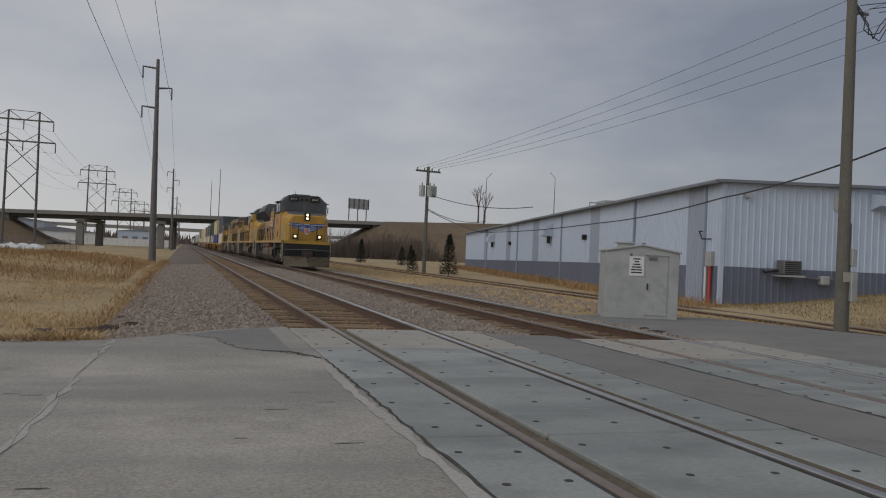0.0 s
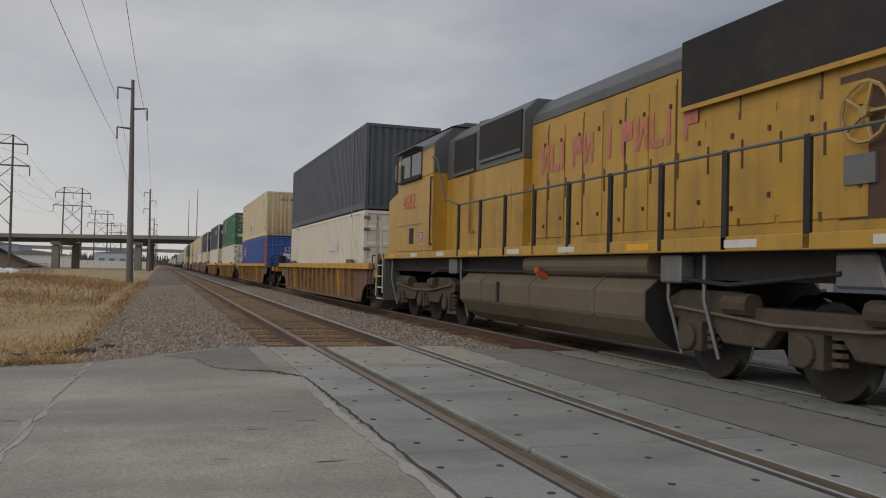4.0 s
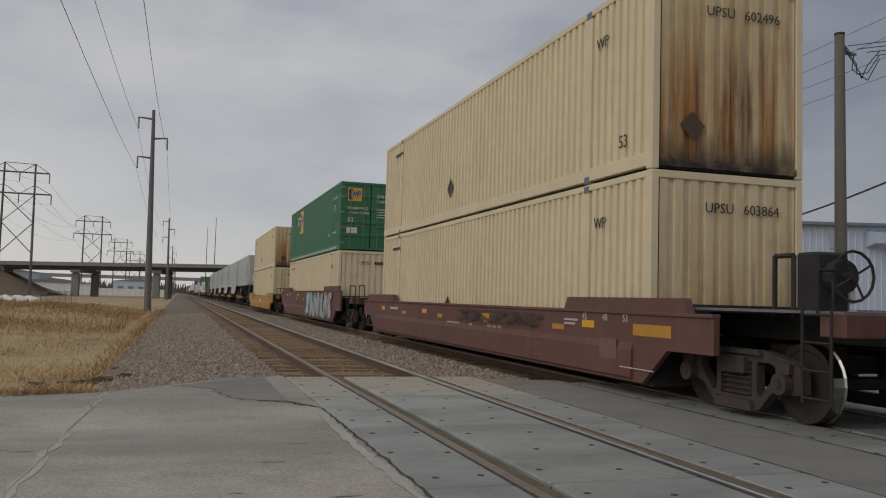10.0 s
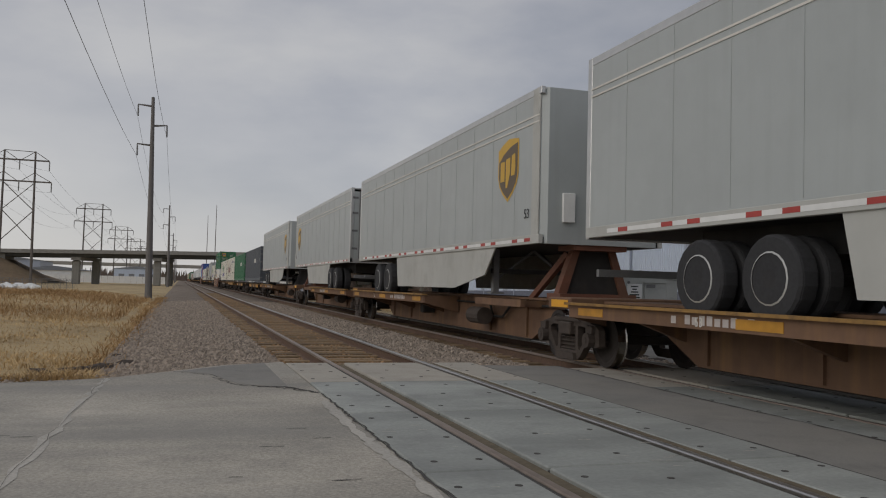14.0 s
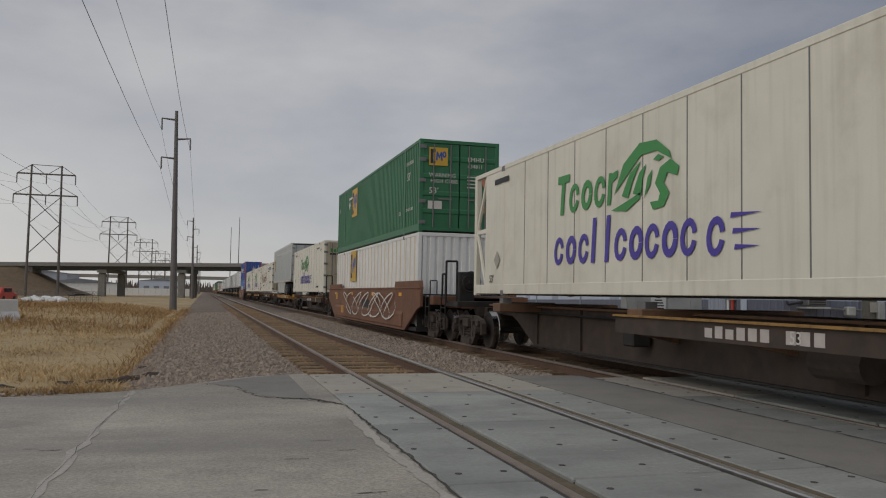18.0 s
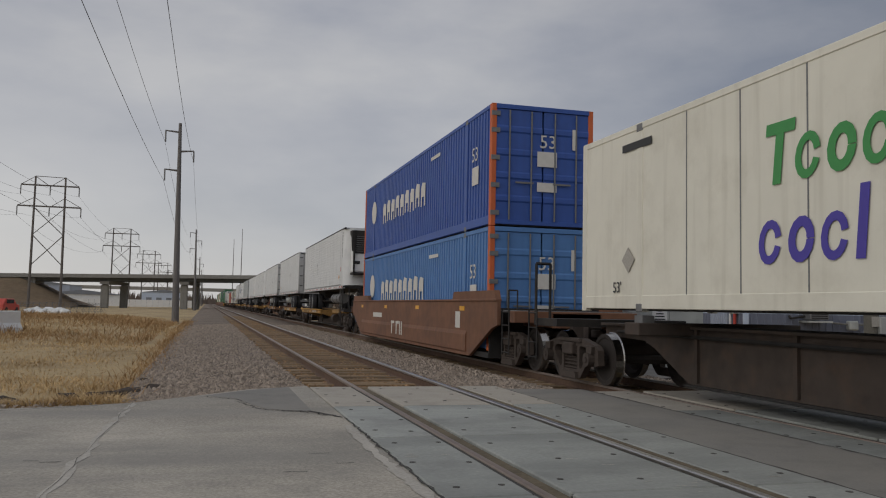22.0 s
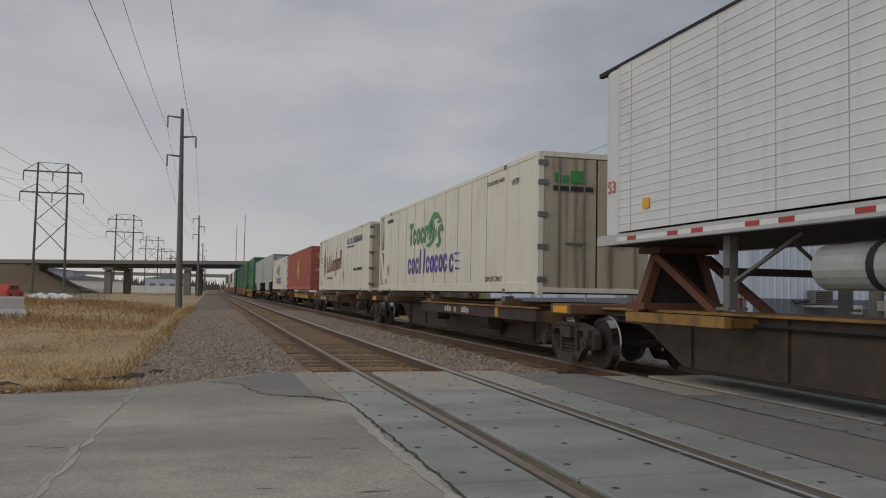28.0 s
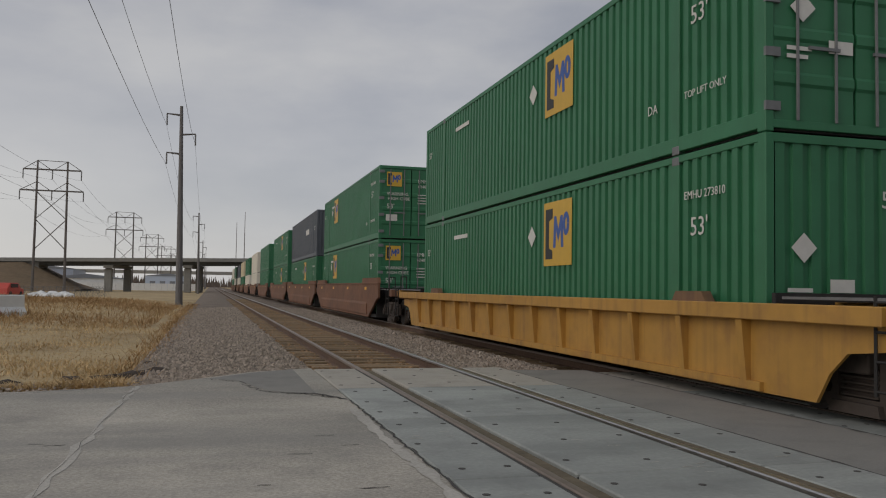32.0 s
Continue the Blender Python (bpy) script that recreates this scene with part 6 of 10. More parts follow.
            for zz in (0.3, 0.95, 1.6, 2.25, 2.65) if s < 0 and not lite else ():
                part("hinge", cached(("hinge", s), lambda: mesh_of(box(B(), *sorted((s * (W - 0.2), s * (W + 0.004))), -0.015, 0.03, -0.05, 0.06), "steel", 0, "hinge")), "steel", dr, at=pose(0, 0, zz))
            part("lock_handle", cached(("lh", s), lambda: mesh_of(box(B(), *sorted((s * 0.25, s * 0.7)), -0.03, 0.0, 1.02, 1.06), "steel", 0, "lock_handle")), "steel", dr)
    for zz, nm in ((0.045, "sill"), (H - 0.11, "header")):
        rm = endmat if nm == "sill" and endmat in ("tanrust", "tanmild") else (rail_mat or mat)
        part(nm, cached((nm, rm), lambda: mesh_of(box(B(), -W + 0.1, W - 0.1, 0.0, 0.1, zz, zz + (0.11 if zz > 1 else 0.1)), rm, 0.006, nm)), rm, c)
    if art:
        art(c)
    return on_train(c, u0, z)


XS = -WC - 0.006


def side_text(c, y, z, text, size, mat="flagwhite"):
    words("lettering", text, size, mat, c, on_side(XS, y, z))


def side_bar(c, y, z, w, h, mat="flagwhite"):
    patch("text_bar", mat, c, on_side(XS, y, z), w, h)


def end_text(c, x, z, text, size, mat="flagwhite"):
    words("lettering", text, size, mat, c, on_end(x, -0.004, z))


def ticks(c, at, w, h, mat, n, seed=3, fill=0.72):
    """A run of small bars of one size, as unreadable lettering."""
    r = random.Random(seed + n)
    bm = B()
    p = w / n
    for k in range(n):
        if r.random() < 0.9 or n < 8:
            box(bm, k * p, k * p + p * fill, 0, h * r.choice((1, 1, 0.8)), -0.0015, 0.0015)
    part("text_bar", bm, mat, c, at=at)


def end_bar(c, x, z, w, h, mat="flagwhite"):
    patch("text_bar", mat, c, on_end(x, -0.004, z), w, h)


DIAMOND = [(0.5, 0), (1, 0.5), (0.5, 1), (0, 0.5)]


def diamond(c, at, s, mat="flagwhite"):
    patch("placard", mat, c, at, s, s, [(a * s, b * s) for a, b in DIAMOND])


def ring(w, h, t, gap=0.0, n=14):
    """A thick open or closed loop, as a stroke outline."""
    a0, a1 = gap, 6.2832 - gap
    out = [(w / 2 + w / 2 * math.cos(a0 + (a1 - a0) * i / n), h / 2 + h / 2 * math.sin(a0 + (a1 - a0) * i / n)) for i in range(n + 1)]
    inn = [(w / 2 + (w / 2 - t) * math.cos(a0 + (a1 - a0) * i / n), h / 2 + (h / 2 - t) * math.sin(a0 + (a1 - a0) * i / n)) for i in range(n, -1, -1)]
    return out + inn


def square_logo(c, at, s, tall=0.95):
    """Gold square with a dark block and blue strokes standing for the mark."""
    lg = patch("logo", "gold", c, at, s, s * 0.94, label="gold square emblem with dark blue strokes")
    patch("logo_bar", "ink", lg, pose(s * 0.07, s * 0.1, 0.004), 1, 1, [(0, 0), (s * 0.26, 0), (s * 0.26, s * 0.12), (s * 0.13, s * 0.16), (s * 0.13, s * 0.56), (s * 0.26, s * 0.6), (s * 0.26, s * 0.74), (0, s * 0.74)])
    patch("logo_bar", "blue", lg, pose(s * 0.36, s * 0.26, 0.004), 1, 1, [(0, 0), (s * 0.08, 0), (s * 0.1, s * 0.26), (s * 0.18, s * 0.08), (s * 0.26, s * 0.26), (s * 0.28, 0), (s * 0.36, 0), (s * 0.33, s * 0.46), (s * 0.26, s * 0.46), (s * 0.18, s * 0.26), (s * 0.1, s * 0.46), (s * 0.03, s * 0.46)])
    patch("logo_bar", "blue", lg, pose(s * 0.7, s * 0.42, 0.004), 1, 1, [(a * s, b * s) for a, b in ring(0.22, 0.34, 0.08, 0.02)])


def art_emp(c, y=6.75):
    square_logo(c, on_side(XS, y, 1.45), 1.3, 0.95)
    diamond(c, on_side(XS, y + 0.85, 1.85), 0.42)
    side_text(c, 1.6, 1.75, "53'", 0.36), side_text(c, 1.75, 2.25, "EMHU 273810", 0.16), side_text(c, 2.75, 0.7, "DA", 0.2), side_bar(c, 13.0, 2.3, 1.2, 0.1), side_text(c, 15.75, 1.95, "53'", 0.26)
    side_text(c, 1.75, 0.75, "TOP LIFT ONLY", 0.14)


def rail_dashes(c):
    for k in range(24):
        patch("rail_dash", "flagwhite", c, on_side(XS, 15.4 - k * 0.62, 0.1), 0.36, 0.07)


def art_emp_top(c):
    art_emp(c)
    end_bar(c, -1.0, 1.0, 0.35, 0.05), end_bar(c, -1.0, 0.9, 0.3, 0.05), end_bar(c, -0.4, 1.0, 0.35, 0.16), end_text(c, 0.35, 2.05, "53'", 0.3), diamond(c, on_end(-0.95, -0.004, 1.35), 0.36)


def art_emp_dash(c):
    art_emp_door(c, 12.2)
    rail_dashes(c)


def art_emp_door(c, y=12.2):
    art_emp(c, y)
    square_logo(c, on_end(-1.0, -0.004, 2.08), 0.6)
    end_text(c, 0.25, 2.25, "EMHU", 0.2), end_text(c, 0.25, 2.05, "634811", 0.17)
    for k in range(4):
        end_bar(c, 0.25, 1.75 - k * 0.11, 0.45, 0.035)
    end_text(c, -1.0, 1.72, "WARNING", 0.18), end_text(c, -0.95, 1.54, "HIGH CUBE", 0.17), end_text(c, -1.0, 1.2, "53'", 0.27)
    end_bar(c, -1.02, 0.72, 0.45, 0.25), end_bar(c, 0.6, 0.65, 0.35, 0.25, "gold"), diamond(c, on_end(0.62, -0.004, 1.45), 0.4, "fadedred")


def art_tan(c, no=""):
    side_bar(c, 14.9, 2.42, 0.9, 0.08, "ink"), side_text(c, 0.95, 0.42, "53", 0.28, "ink"), side_text(c, 1.7, 2.15, "WP", 0.25, "ink"), diamond(c, on_side(XS, 9.5, 0.55), 0.5, "tanrust")
    end_text(c, -0.42, 2.32, "UPSU", 0.21, "ink")
    if no:
        end_text(c, 0.24, 2.32, no, 0.21, "ink")
    else:
        ticks(c, on_end(0.24, -0.004, 2.33), 0.66, 0.13, "ink", 6)


def art_tan_rusty(c, no=""):
    art_tan(c, no)
    diamond(c, on_end(-0.85, -0.005, 0.45), 0.42, "brown")


def art_doors(c):
    end_text(c, -1.08, 2.0, "UPSU", 0.2, "ink"), end_text(c, -1.08, 1.76, "606319", 0.2, "ink")


def art_umax(c):
    marks = [[(0, 0), (0.12, 0), (0.12, 0.55), (0, 0.55)], [(0, 0), (0.14, 0), (0.4, 0.55), (0.26, 0.55)], [(0, 0.55), (0.2, 0), (0.3, 0), (0.4, 0.55), (0.28, 0.55), (0.24, 0.2), (0.14, 0.55)], [(0, 0), (0.12, 0), (0.4, 0.55), (0.28, 0.55)]]
    for k, g in enumerate(marks):
        patch("logo_bar", "flagwhite", c, on_side(XS, 5.5 - k * 0.44, 1.72), 1, 1, [(0.9 * a, b) for a, b in g], "white emblem stroke")
    for k in range(2):
        patch("logo_ring", "flagwhite", c, on_side(XS - 0.001 * k, 3.85 - 0.1 * k, 1.62 + 0.1 * k), 1, 1, [(0.3, 0), (0.6, 0.36), (0.3, 0.72), (0, 0.36), (0.12, 0.36), (0.3, 0.57), (0.47, 0.36), (0.3, 0.15)])
    diamond(c, on_side(XS, 8.45, 1.75), 0.42), side_text(c, 3.6, 0.42, "TOP LIFT ONLY", 0.17), side_text(c, 15.3, 0.35, "53'", 0.25)
    diamond(c, on_end(-1.0, -0.004, 1.75), 0.48, "cream")
    for k in range(4):
        end_bar(c, -0.5 + k * 0.2, 2.02, 0.13, 0.17)
    diamond(c, on_end(0.35, -0.005, 2.0), 0.26)
    end_bar(c, 0.85, 1.8, 0.09, 0.75), end_bar(c, 1.03, 1.4, 0.08, 1.1)
    for s in (-1, 1):
        patch("stripe", "gold", c, on_end(s * 1.215 - 0.035, -0.012, 1.0), 0.07, 1.5)


def art_pacer(c):
    patch("emblem", "flagwhite", c, on_side(XS, 14.6, 1.3), 0.9, 0.9, [(0.45 + 0.45 * math.cos(a), 0.45 + 0.45 * math.sin(a)) for a in [k * 0.3927 for k in range(16)]], "white round globe emblem")
    for k in range(9):
        patch("logo_bar", "flagwhite" if k > 4 else "flagwhite", c, on_side(XS, 12.4 - k * 0.72, 1.15 + 0.05 * (k % 2)), 0.5, 0.75, [(0, 0), (0.12, 0), (0.12, 0.3), (0.4, 0.3), (0.4, 0), (0.52, 0), (0.52, 0.7), (0.15, 0.75), (0, 0.6)], "white emblem letter shape")
    side_text(c, 1.5, 1.7, "53", 0.5), side_bar(c, 1.45, 1.1, 0.5, 0.45), side_bar(c, 5.5, 2.4, 1.0, 0.1)
    end_text(c, -0.1, 1.9, "53", 0.45), end_bar(c, -0.15, 1.45, 0.5, 0.36), end_bar(c, -0.15, 0.85, 0.5, 0.22), end_bar(c, 0.75, 1.9, 0.08, 0.5)


def art_globe(c):
    side_text(c, 15.75, 1.85, "53", 0.46), side_bar(c, 15.78, 1.42, 0.46, 0.34)
    for k in range(10):
        patch("speed_line", "flagwhite", c, on_side(XS, 13.55 - 0.02 * abs(k - 5), 1.66 + k * 0.083), 1.1 - 0.05 * abs(k - 5), 0.022)
    em = patch("emblem", "flagwhite", c, on_side(XS - 0.004, 14.1, 1.68), 1, 1, [(0.33, 0), (0.66, 0.38), (0.33, 0.76), (0, 0.38)], "cream diamond emblem with a dark globe")
    patch("emblem_edge", "brown", em, pose(0, 0, -0.002), 1, 1, [(0.33, -0.04), (0.7, 0.38), (0.33, 0.8), (-0.04, 0.38)])
    patch("emblem_bar", "ink", em, pose(0.22, 0.18, 0.004), 0.1, 0.42)
    patch("emblem_globe", "slateblue", em, pose(0.3, 0.28, 0.004), 1, 1, [(0.12 + 0.12 * math.cos(a), 0.14 + 0.16 * math.sin(a)) for a in [q * 0.5236 for q in range(12)]])
    end_text(c, -0.1, 1.9, "53", 0.45), end_bar(c, -0.15, 1.45, 0.5, 0.36), end_bar(c, 0.75, 1.9, 0.08, 0.5)


def strokes(c, y, z, pitch, kinds, mat, word, slant=0.06):
    """A row of rounded strokes standing for a painted name."""
    for ch in kinds:
        h = 0.52
        if ch == "C":
            p = ring(0.42, 0.7, 0.13, 0.7)
        elif ch == "o":
            p = ring(0.42, h, 0.12, 0.02)
        elif ch == "e":
            p = ring(0.42, h, 0.11, 0.5)
        elif ch == "b":
            p = ring(0.4, h, 0.1, 0.25)
        elif ch == "l":
            p = [(0, 0), (0.13, 0), (0.13, 0.76), (0, 0.76)]
        elif ch == "T":
            p = [(0.14, 0), (0.28, 0), (0.28, 0.58), (0.46, 0.58), (0.46, 0.72), (-0.04, 0.72), (-0.04, 0.58), (0.14, 0.58)]
        elif ch == "g":
            p = [(a, b - 0.26) for a, b in ring(0.42, 0.8, 0.12, 0.3)]
        elif ch == "E":
            p = [(0, 0), (0.38, 0), (0.38, 0.12), (0.13, 0.12), (0.13, 0.3), (0.34, 0.3), (0.34, 0.41), (0.13, 0.41), (0.13, 0.58), (0.38, 0.58), (0.38, 0.7), (0, 0.7)]
        elif ch == "x":
            p = [(0, 0), (0.14, 0), (0.22, 0.17), (0.3, 0), (0.44, 0), (0.3, 0.27), (0.43, 0.52), (0.29, 0.52), (0.21, 0.37), (0.14, 0.52), (0, 0.52), (0.13, 0.27)]
        elif ch == "p":
            p = [(0, -0.2), (0.12, -0.2), (0.12, 0.02), (0.34, 0.02), (0.42, 0.14), (0.42, 0.38), (0.34, 0.52), (0, 0.52)]
        elif ch == "r":
            p = [(0, 0), (0.12, 0), (0.12, 0.36), (0.3, 0.42), (0.3, 0.54), (0.1, 0.5), (0.1, 0.52), (0, 0.52)]
        else:
            p = [(0.02, 0), (0.34, 0), (0.42, 0.12), (0.36, 0.28), (0.14, 0.36), (0.14, 0.42), (0.38, 0.42), (0.38, 0.53), (0.08, 0.53), (0, 0.42), (0.03, 0.28), (0.26, 0.18), (0.26, 0.11), (0.02, 0.11)]
        patch("logo_stroke", mat, c, on_side(XS, y, z), 1, 1, [(a + slant * b, b) for a, b in p], word)
        y -= pitch if ch not in "lr" else pitch * 0.66


def art_tiger(c):
    """Green and indigo shapes where the carrier's name stands."""
    strokes(c, 11.2, 1.5, 0.5, "Tbobr", "leafgreen", "green painted stroke", 0.12)
    hd = [[(0, 0.1), (0.5, 0.05), (0.9, 0.2), (0.95, 0.3), (0.5, 0.2)], [(0.1, 0.35), (0.4, 0.8), (0.9, 1.05), (1.4, 1.02), (1.75, 0.8), (1.8, 0.68), (1.4, 0.86), (0.95, 0.86), (0.6, 0.66)], [(0.35, 0.3), (0.6, 0.62), (0.95, 0.78), (0.7, 0.5), (0.55, 0.25)], [(0.7, 0.3), (0.9, 0.6), (1.1, 0.7), (1.0, 0.5), (0.95, 0.25)], [(1.78, 0.68), (2.0, 0.55), (1.95, 0.42), (1.7, 0.5), (1.6, 0.36), (1.75, 0.2), (1.6, 0.02), (1.3, 0.0), (1.22, 0.12), (1.45, 0.12), (1.5, 0.22), (1.36, 0.38), (1.5, 0.6)], [(1.05, 0.2), (1.15, 0.5), (1.28, 0.6), (1.22, 0.38)], [(1.3, 0.74), (1.45, 0.8), (1.6, 0.74), (1.45, 0.7)]]
    for p in hd:
        patch("emblem_stroke", "leafgreen", c, on_side(XS, 9.05, 1.3), 1, 1, p, "green animal head stroke")
    strokes(c, 11.34, 0.58, 0.52, "bobl", "purple", "indigo painted stroke", 0.1)
    strokes(c, 9.28, 0.58, 0.48, "lbobob", "purple", "indigo painted stroke", 0.1)
    strokes(c, 6.42, 0.55, 0.5, "b", "purple", "indigo painted stroke", 0.1)
    for k in range(3):
        patch("speed_line", "purple", c, on_side(XS, 5.8 + 0.04 * k, 0.62 + 0.2 * k), 1, 1, [(0, 0), (0.5 + 0.06 * k, 0.03), (0.02, 0.07)])
    side_text(c, 3.3, 0.28, "TOP LIFT ONLY", 0.17, "ink"), side_text(c, 3.2, 2.52, "STACK LIMIT 3 HIGH", 0.13, "ink"), side_text(c, 15.0, 0.3, "53'", 0.24, "ink")
    side_text(c, 1.55, 2.35, "WTP", 0.2, "ink"), side_bar(c, 14.7, 2.5, 0.9, 0.12, "ink")
    diamond(c, on_side(XS, 14.7, 0.6), 0.4, "palecrack")
    end_bar(c, -0.95, 2.26, 0.14, 0.2, "leafgreen"), end_bar(c, -0.77, 2.26, 0.12, 0.16, "leafgreen"), end_bar(c, -0.6, 2.26, 0.3, 0.26, "leafgreen"), end_bar(c, -0.98, 2.1, 0.34, 0.1, "ink"), end_bar(c, -0.6, 2.1, 0.5, 0.1, "ink"), end_bar(c, 0.25, 2.4, 0.85, 0.13, "ink"), end_bar(c, 0.2, 1.2, 0.8, 0.05, "ink")


def art_england(c):
    pts = [(0, 0.9), (0.1, 0.4), (0.3, 0.05), (0.35, 0), (0.4, 0.05), (0.6, 0.4), (0.7, 0.9), (0.55, 1.3), (0.48, 1.2), (0.42, 1.6), (0.35, 1.75), (0.28, 1.6), (0.22, 1.2), (0.15, 1.3)]
    cr = patch("crest", "goldold", c, on_side(XS, 14.0, 0.75), 1, 1, pts, "dark blue, red and gold heraldic crest")
    patch("crest_shield", "slateblue", cr, pose(0.15, 0.2, 0.004), 1, 1, [(0.2, 0), (0.36, 0.2), (0.4, 0.85), (0, 0.85), (0.04, 0.2)])
    for k in range(3):
        patch("crest_mark", "crestred" if k % 2 else "gold", cr, pose(0.24, 0.36 + 0.2 * k, 0.008), 0.22, 0.1)
    # upright broken strokes with slanted feet
    y = 12.75
    for k, (w, h, low) in enumerate(((0.5, 0.95, 0), (0.1, 0.14, 0), (0.52, 0.95, 0), (0.1, 0.14, 0), (0.55, 0.95, 0), (0.44, 0.6, 0), (0.42, 0.6, -0.28), (0.2, 1.0, 0), (0.42, 0.6, 0), (0.44, 0.6, 0), (0.46, 1.0, 0))):
        bm = B()
        if w < 0.15:
            prism(bm, [(w / 2, 0), (w, h / 2), (w / 2, h), (0, h / 2)], -0.0015, 0.0015, "z")
        else:
            for x in (0.0, w - 0.15) if w > 0.3 else (0.0,):
                lo_ = low if x > 0 else 0
                prism(bm, [(x + 0.03, 0.08 + lo_), (x + 0.09, lo_), (x + 0.17, 0.07 + lo_), (x + 0.13, 0.14 + lo_), (x + 0.13, h - 0.16), (x + 0.17, h - 0.08), (x + 0.08, h), (x, h - 0.08), (x + 0.03, h - 0.15)] if x == 0 or h < 0.7 or k == 10 else [(x + 0.02, 0.06), (x + 0.12, 0), (x + 0.17, 0.1), (x + 0.15, h * 0.48), (x + 0.02, h * 0.52)], -0.0015, 0.0015, "z")
            if w > 0.3:
                prism(bm, [(0.12, min(h, 0.6) - 0.14), (w - 0.08, min(h, 0.6) - 0.04), (w - 0.08, min(h, 0.6) + 0.02), (0.12, min(h, 0.6) - 0.05)], -0.0025, 0.0005, "z")
        part("logo_stroke", bm, "crestred", c, "dark red broken stroke", at=on_side(XS, y, 0.96 + 0.012 * k))
        y -= w + 0.1
    for k in range(5):
        patch("logo_bar", "blue" if k < 4 else "slateblue", c, on_side(XS, 5.9 - 0.42 * k, 2.2), 1, 1, [(0, 0.2), (0.34, 0.2), (0.34, 0.27), (0.22, 0.27), (0.2, 0), (0.12, 0), (0.12, 0.2)] if k % 2 == 0 else [(0, 0), (0.32, 0), (0.32, 0.07), (0.1, 0.1), (0.1, 0.27), (0, 0.27)], "blue emblem stroke")
    for k in range(5):
        patch("logo_bar", "slateblue", c, on_side(XS, 3.8 - 0.42 * k, 2.2), 1, 1, [(0, 0), (0.12, 0), (0.2, 0.2), (0.28, 0), (0.36, 0), (0.24, 0.27), (0.12, 0.27)] if k % 2 else [(0, 0), (0.34, 0), (0.34, 0.15), (0.1, 0.2), (0.34, 0.2), (0.34, 0.27), (0, 0.27)], "dark emblem stroke")
    side_text(c, 5.9, 2.03, "REFRIGERATED INTERMODAL NETWORK", 0.11, "ink")
    ticks(c, on_side(XS, 4.0, 0.92), 2.4, 0.14, "ink", 13, 2)
    side_text(c, 15.1, 0.35, "53'", 0.24, "ink"), side_text(c, 15.1, 1.75, "TARE", 0.15, "ink"), side_text(c, 15.0, 1.55, "(LB)", 0.15, "ink"), side_text(c, 12.7, 0.62, "GLOBAL TRANSPORTATION", 0.16, "ink")
    diamond(c, on_side(XS, 7.1, 0.55), 0.45, "palecrack")
    end_bar(c, -0.9, 2.3, 0.7, 0.18, "fadedred"), end_bar(c, -0.9, 1.95, 0.7, 0.12, "ink")


def art_red(c):
    patch("emblem", "gold", c, on_side(XS, 8.6, 0.75), 1, 1, [(0.0, 0.6), (0.5, 0.35), (1.1, 0.05), (1.5, 0.0), (1.5, 1.55), (1.1, 1.45), (0.7, 1.2), (0.3, 0.9)], "gold curved sail emblem")
    patch("emblem_line", "redc", c, on_side(XS - 0.004, 8.0, 1.2), 1.2, 0.05)
    side_text(c, 1.1, 0.62, "53'", 0.34), side_text(c, 15.4, 0.6, "53'", 0.3), end_bar(c, -0.9, 2.1, 0.45, 0.35, "gold"), end_bar(c, 0.3, 2.0, 0.5, 0.25, "gold"), end_bar(c, -0.9, 1.3, 0.5, 0.1), end_bar(c, 0.3, 1.3, 0.5, 0.1)


def art_plain(c):
    side_bar(c, 6.0, 1.6, 1.8, 0.35), side_text(c, 1.3, 1.7, "53'", 0.32)


def rim_mesh():
    """Dished steel wheel centre: a bright lip, a dark dish and a hub."""
    bm = B()
    prof = [(0.132, 0.31), (0.14, 0.29), (0.06, 0.25), (0.05, 0.14), (0.13, 0.11), (0.14, 0.0)]
    for s in (-1, 1):
        rings = [[bm.verts.new((s * o, r * math.cos(0.349 * i), r * math.sin(0.349 * i))) for i in range(18)] for o, r in prof[:-1]]
        for k, (a, b) in enumerate(zip(rings, rings[1:])):
            for i in range(18):
                f = bm.faces.new((a[i], a[(i + 1) % 18], b[(i + 1) % 18], b[i]))
                f.material_index = 0 if k == 0 else 1
        bm.faces.new(rings[-1]).material_index = 1
    me = mesh_of(bm, "rim", 0, "rim")
    me.materials.append(M["black"])
    return me


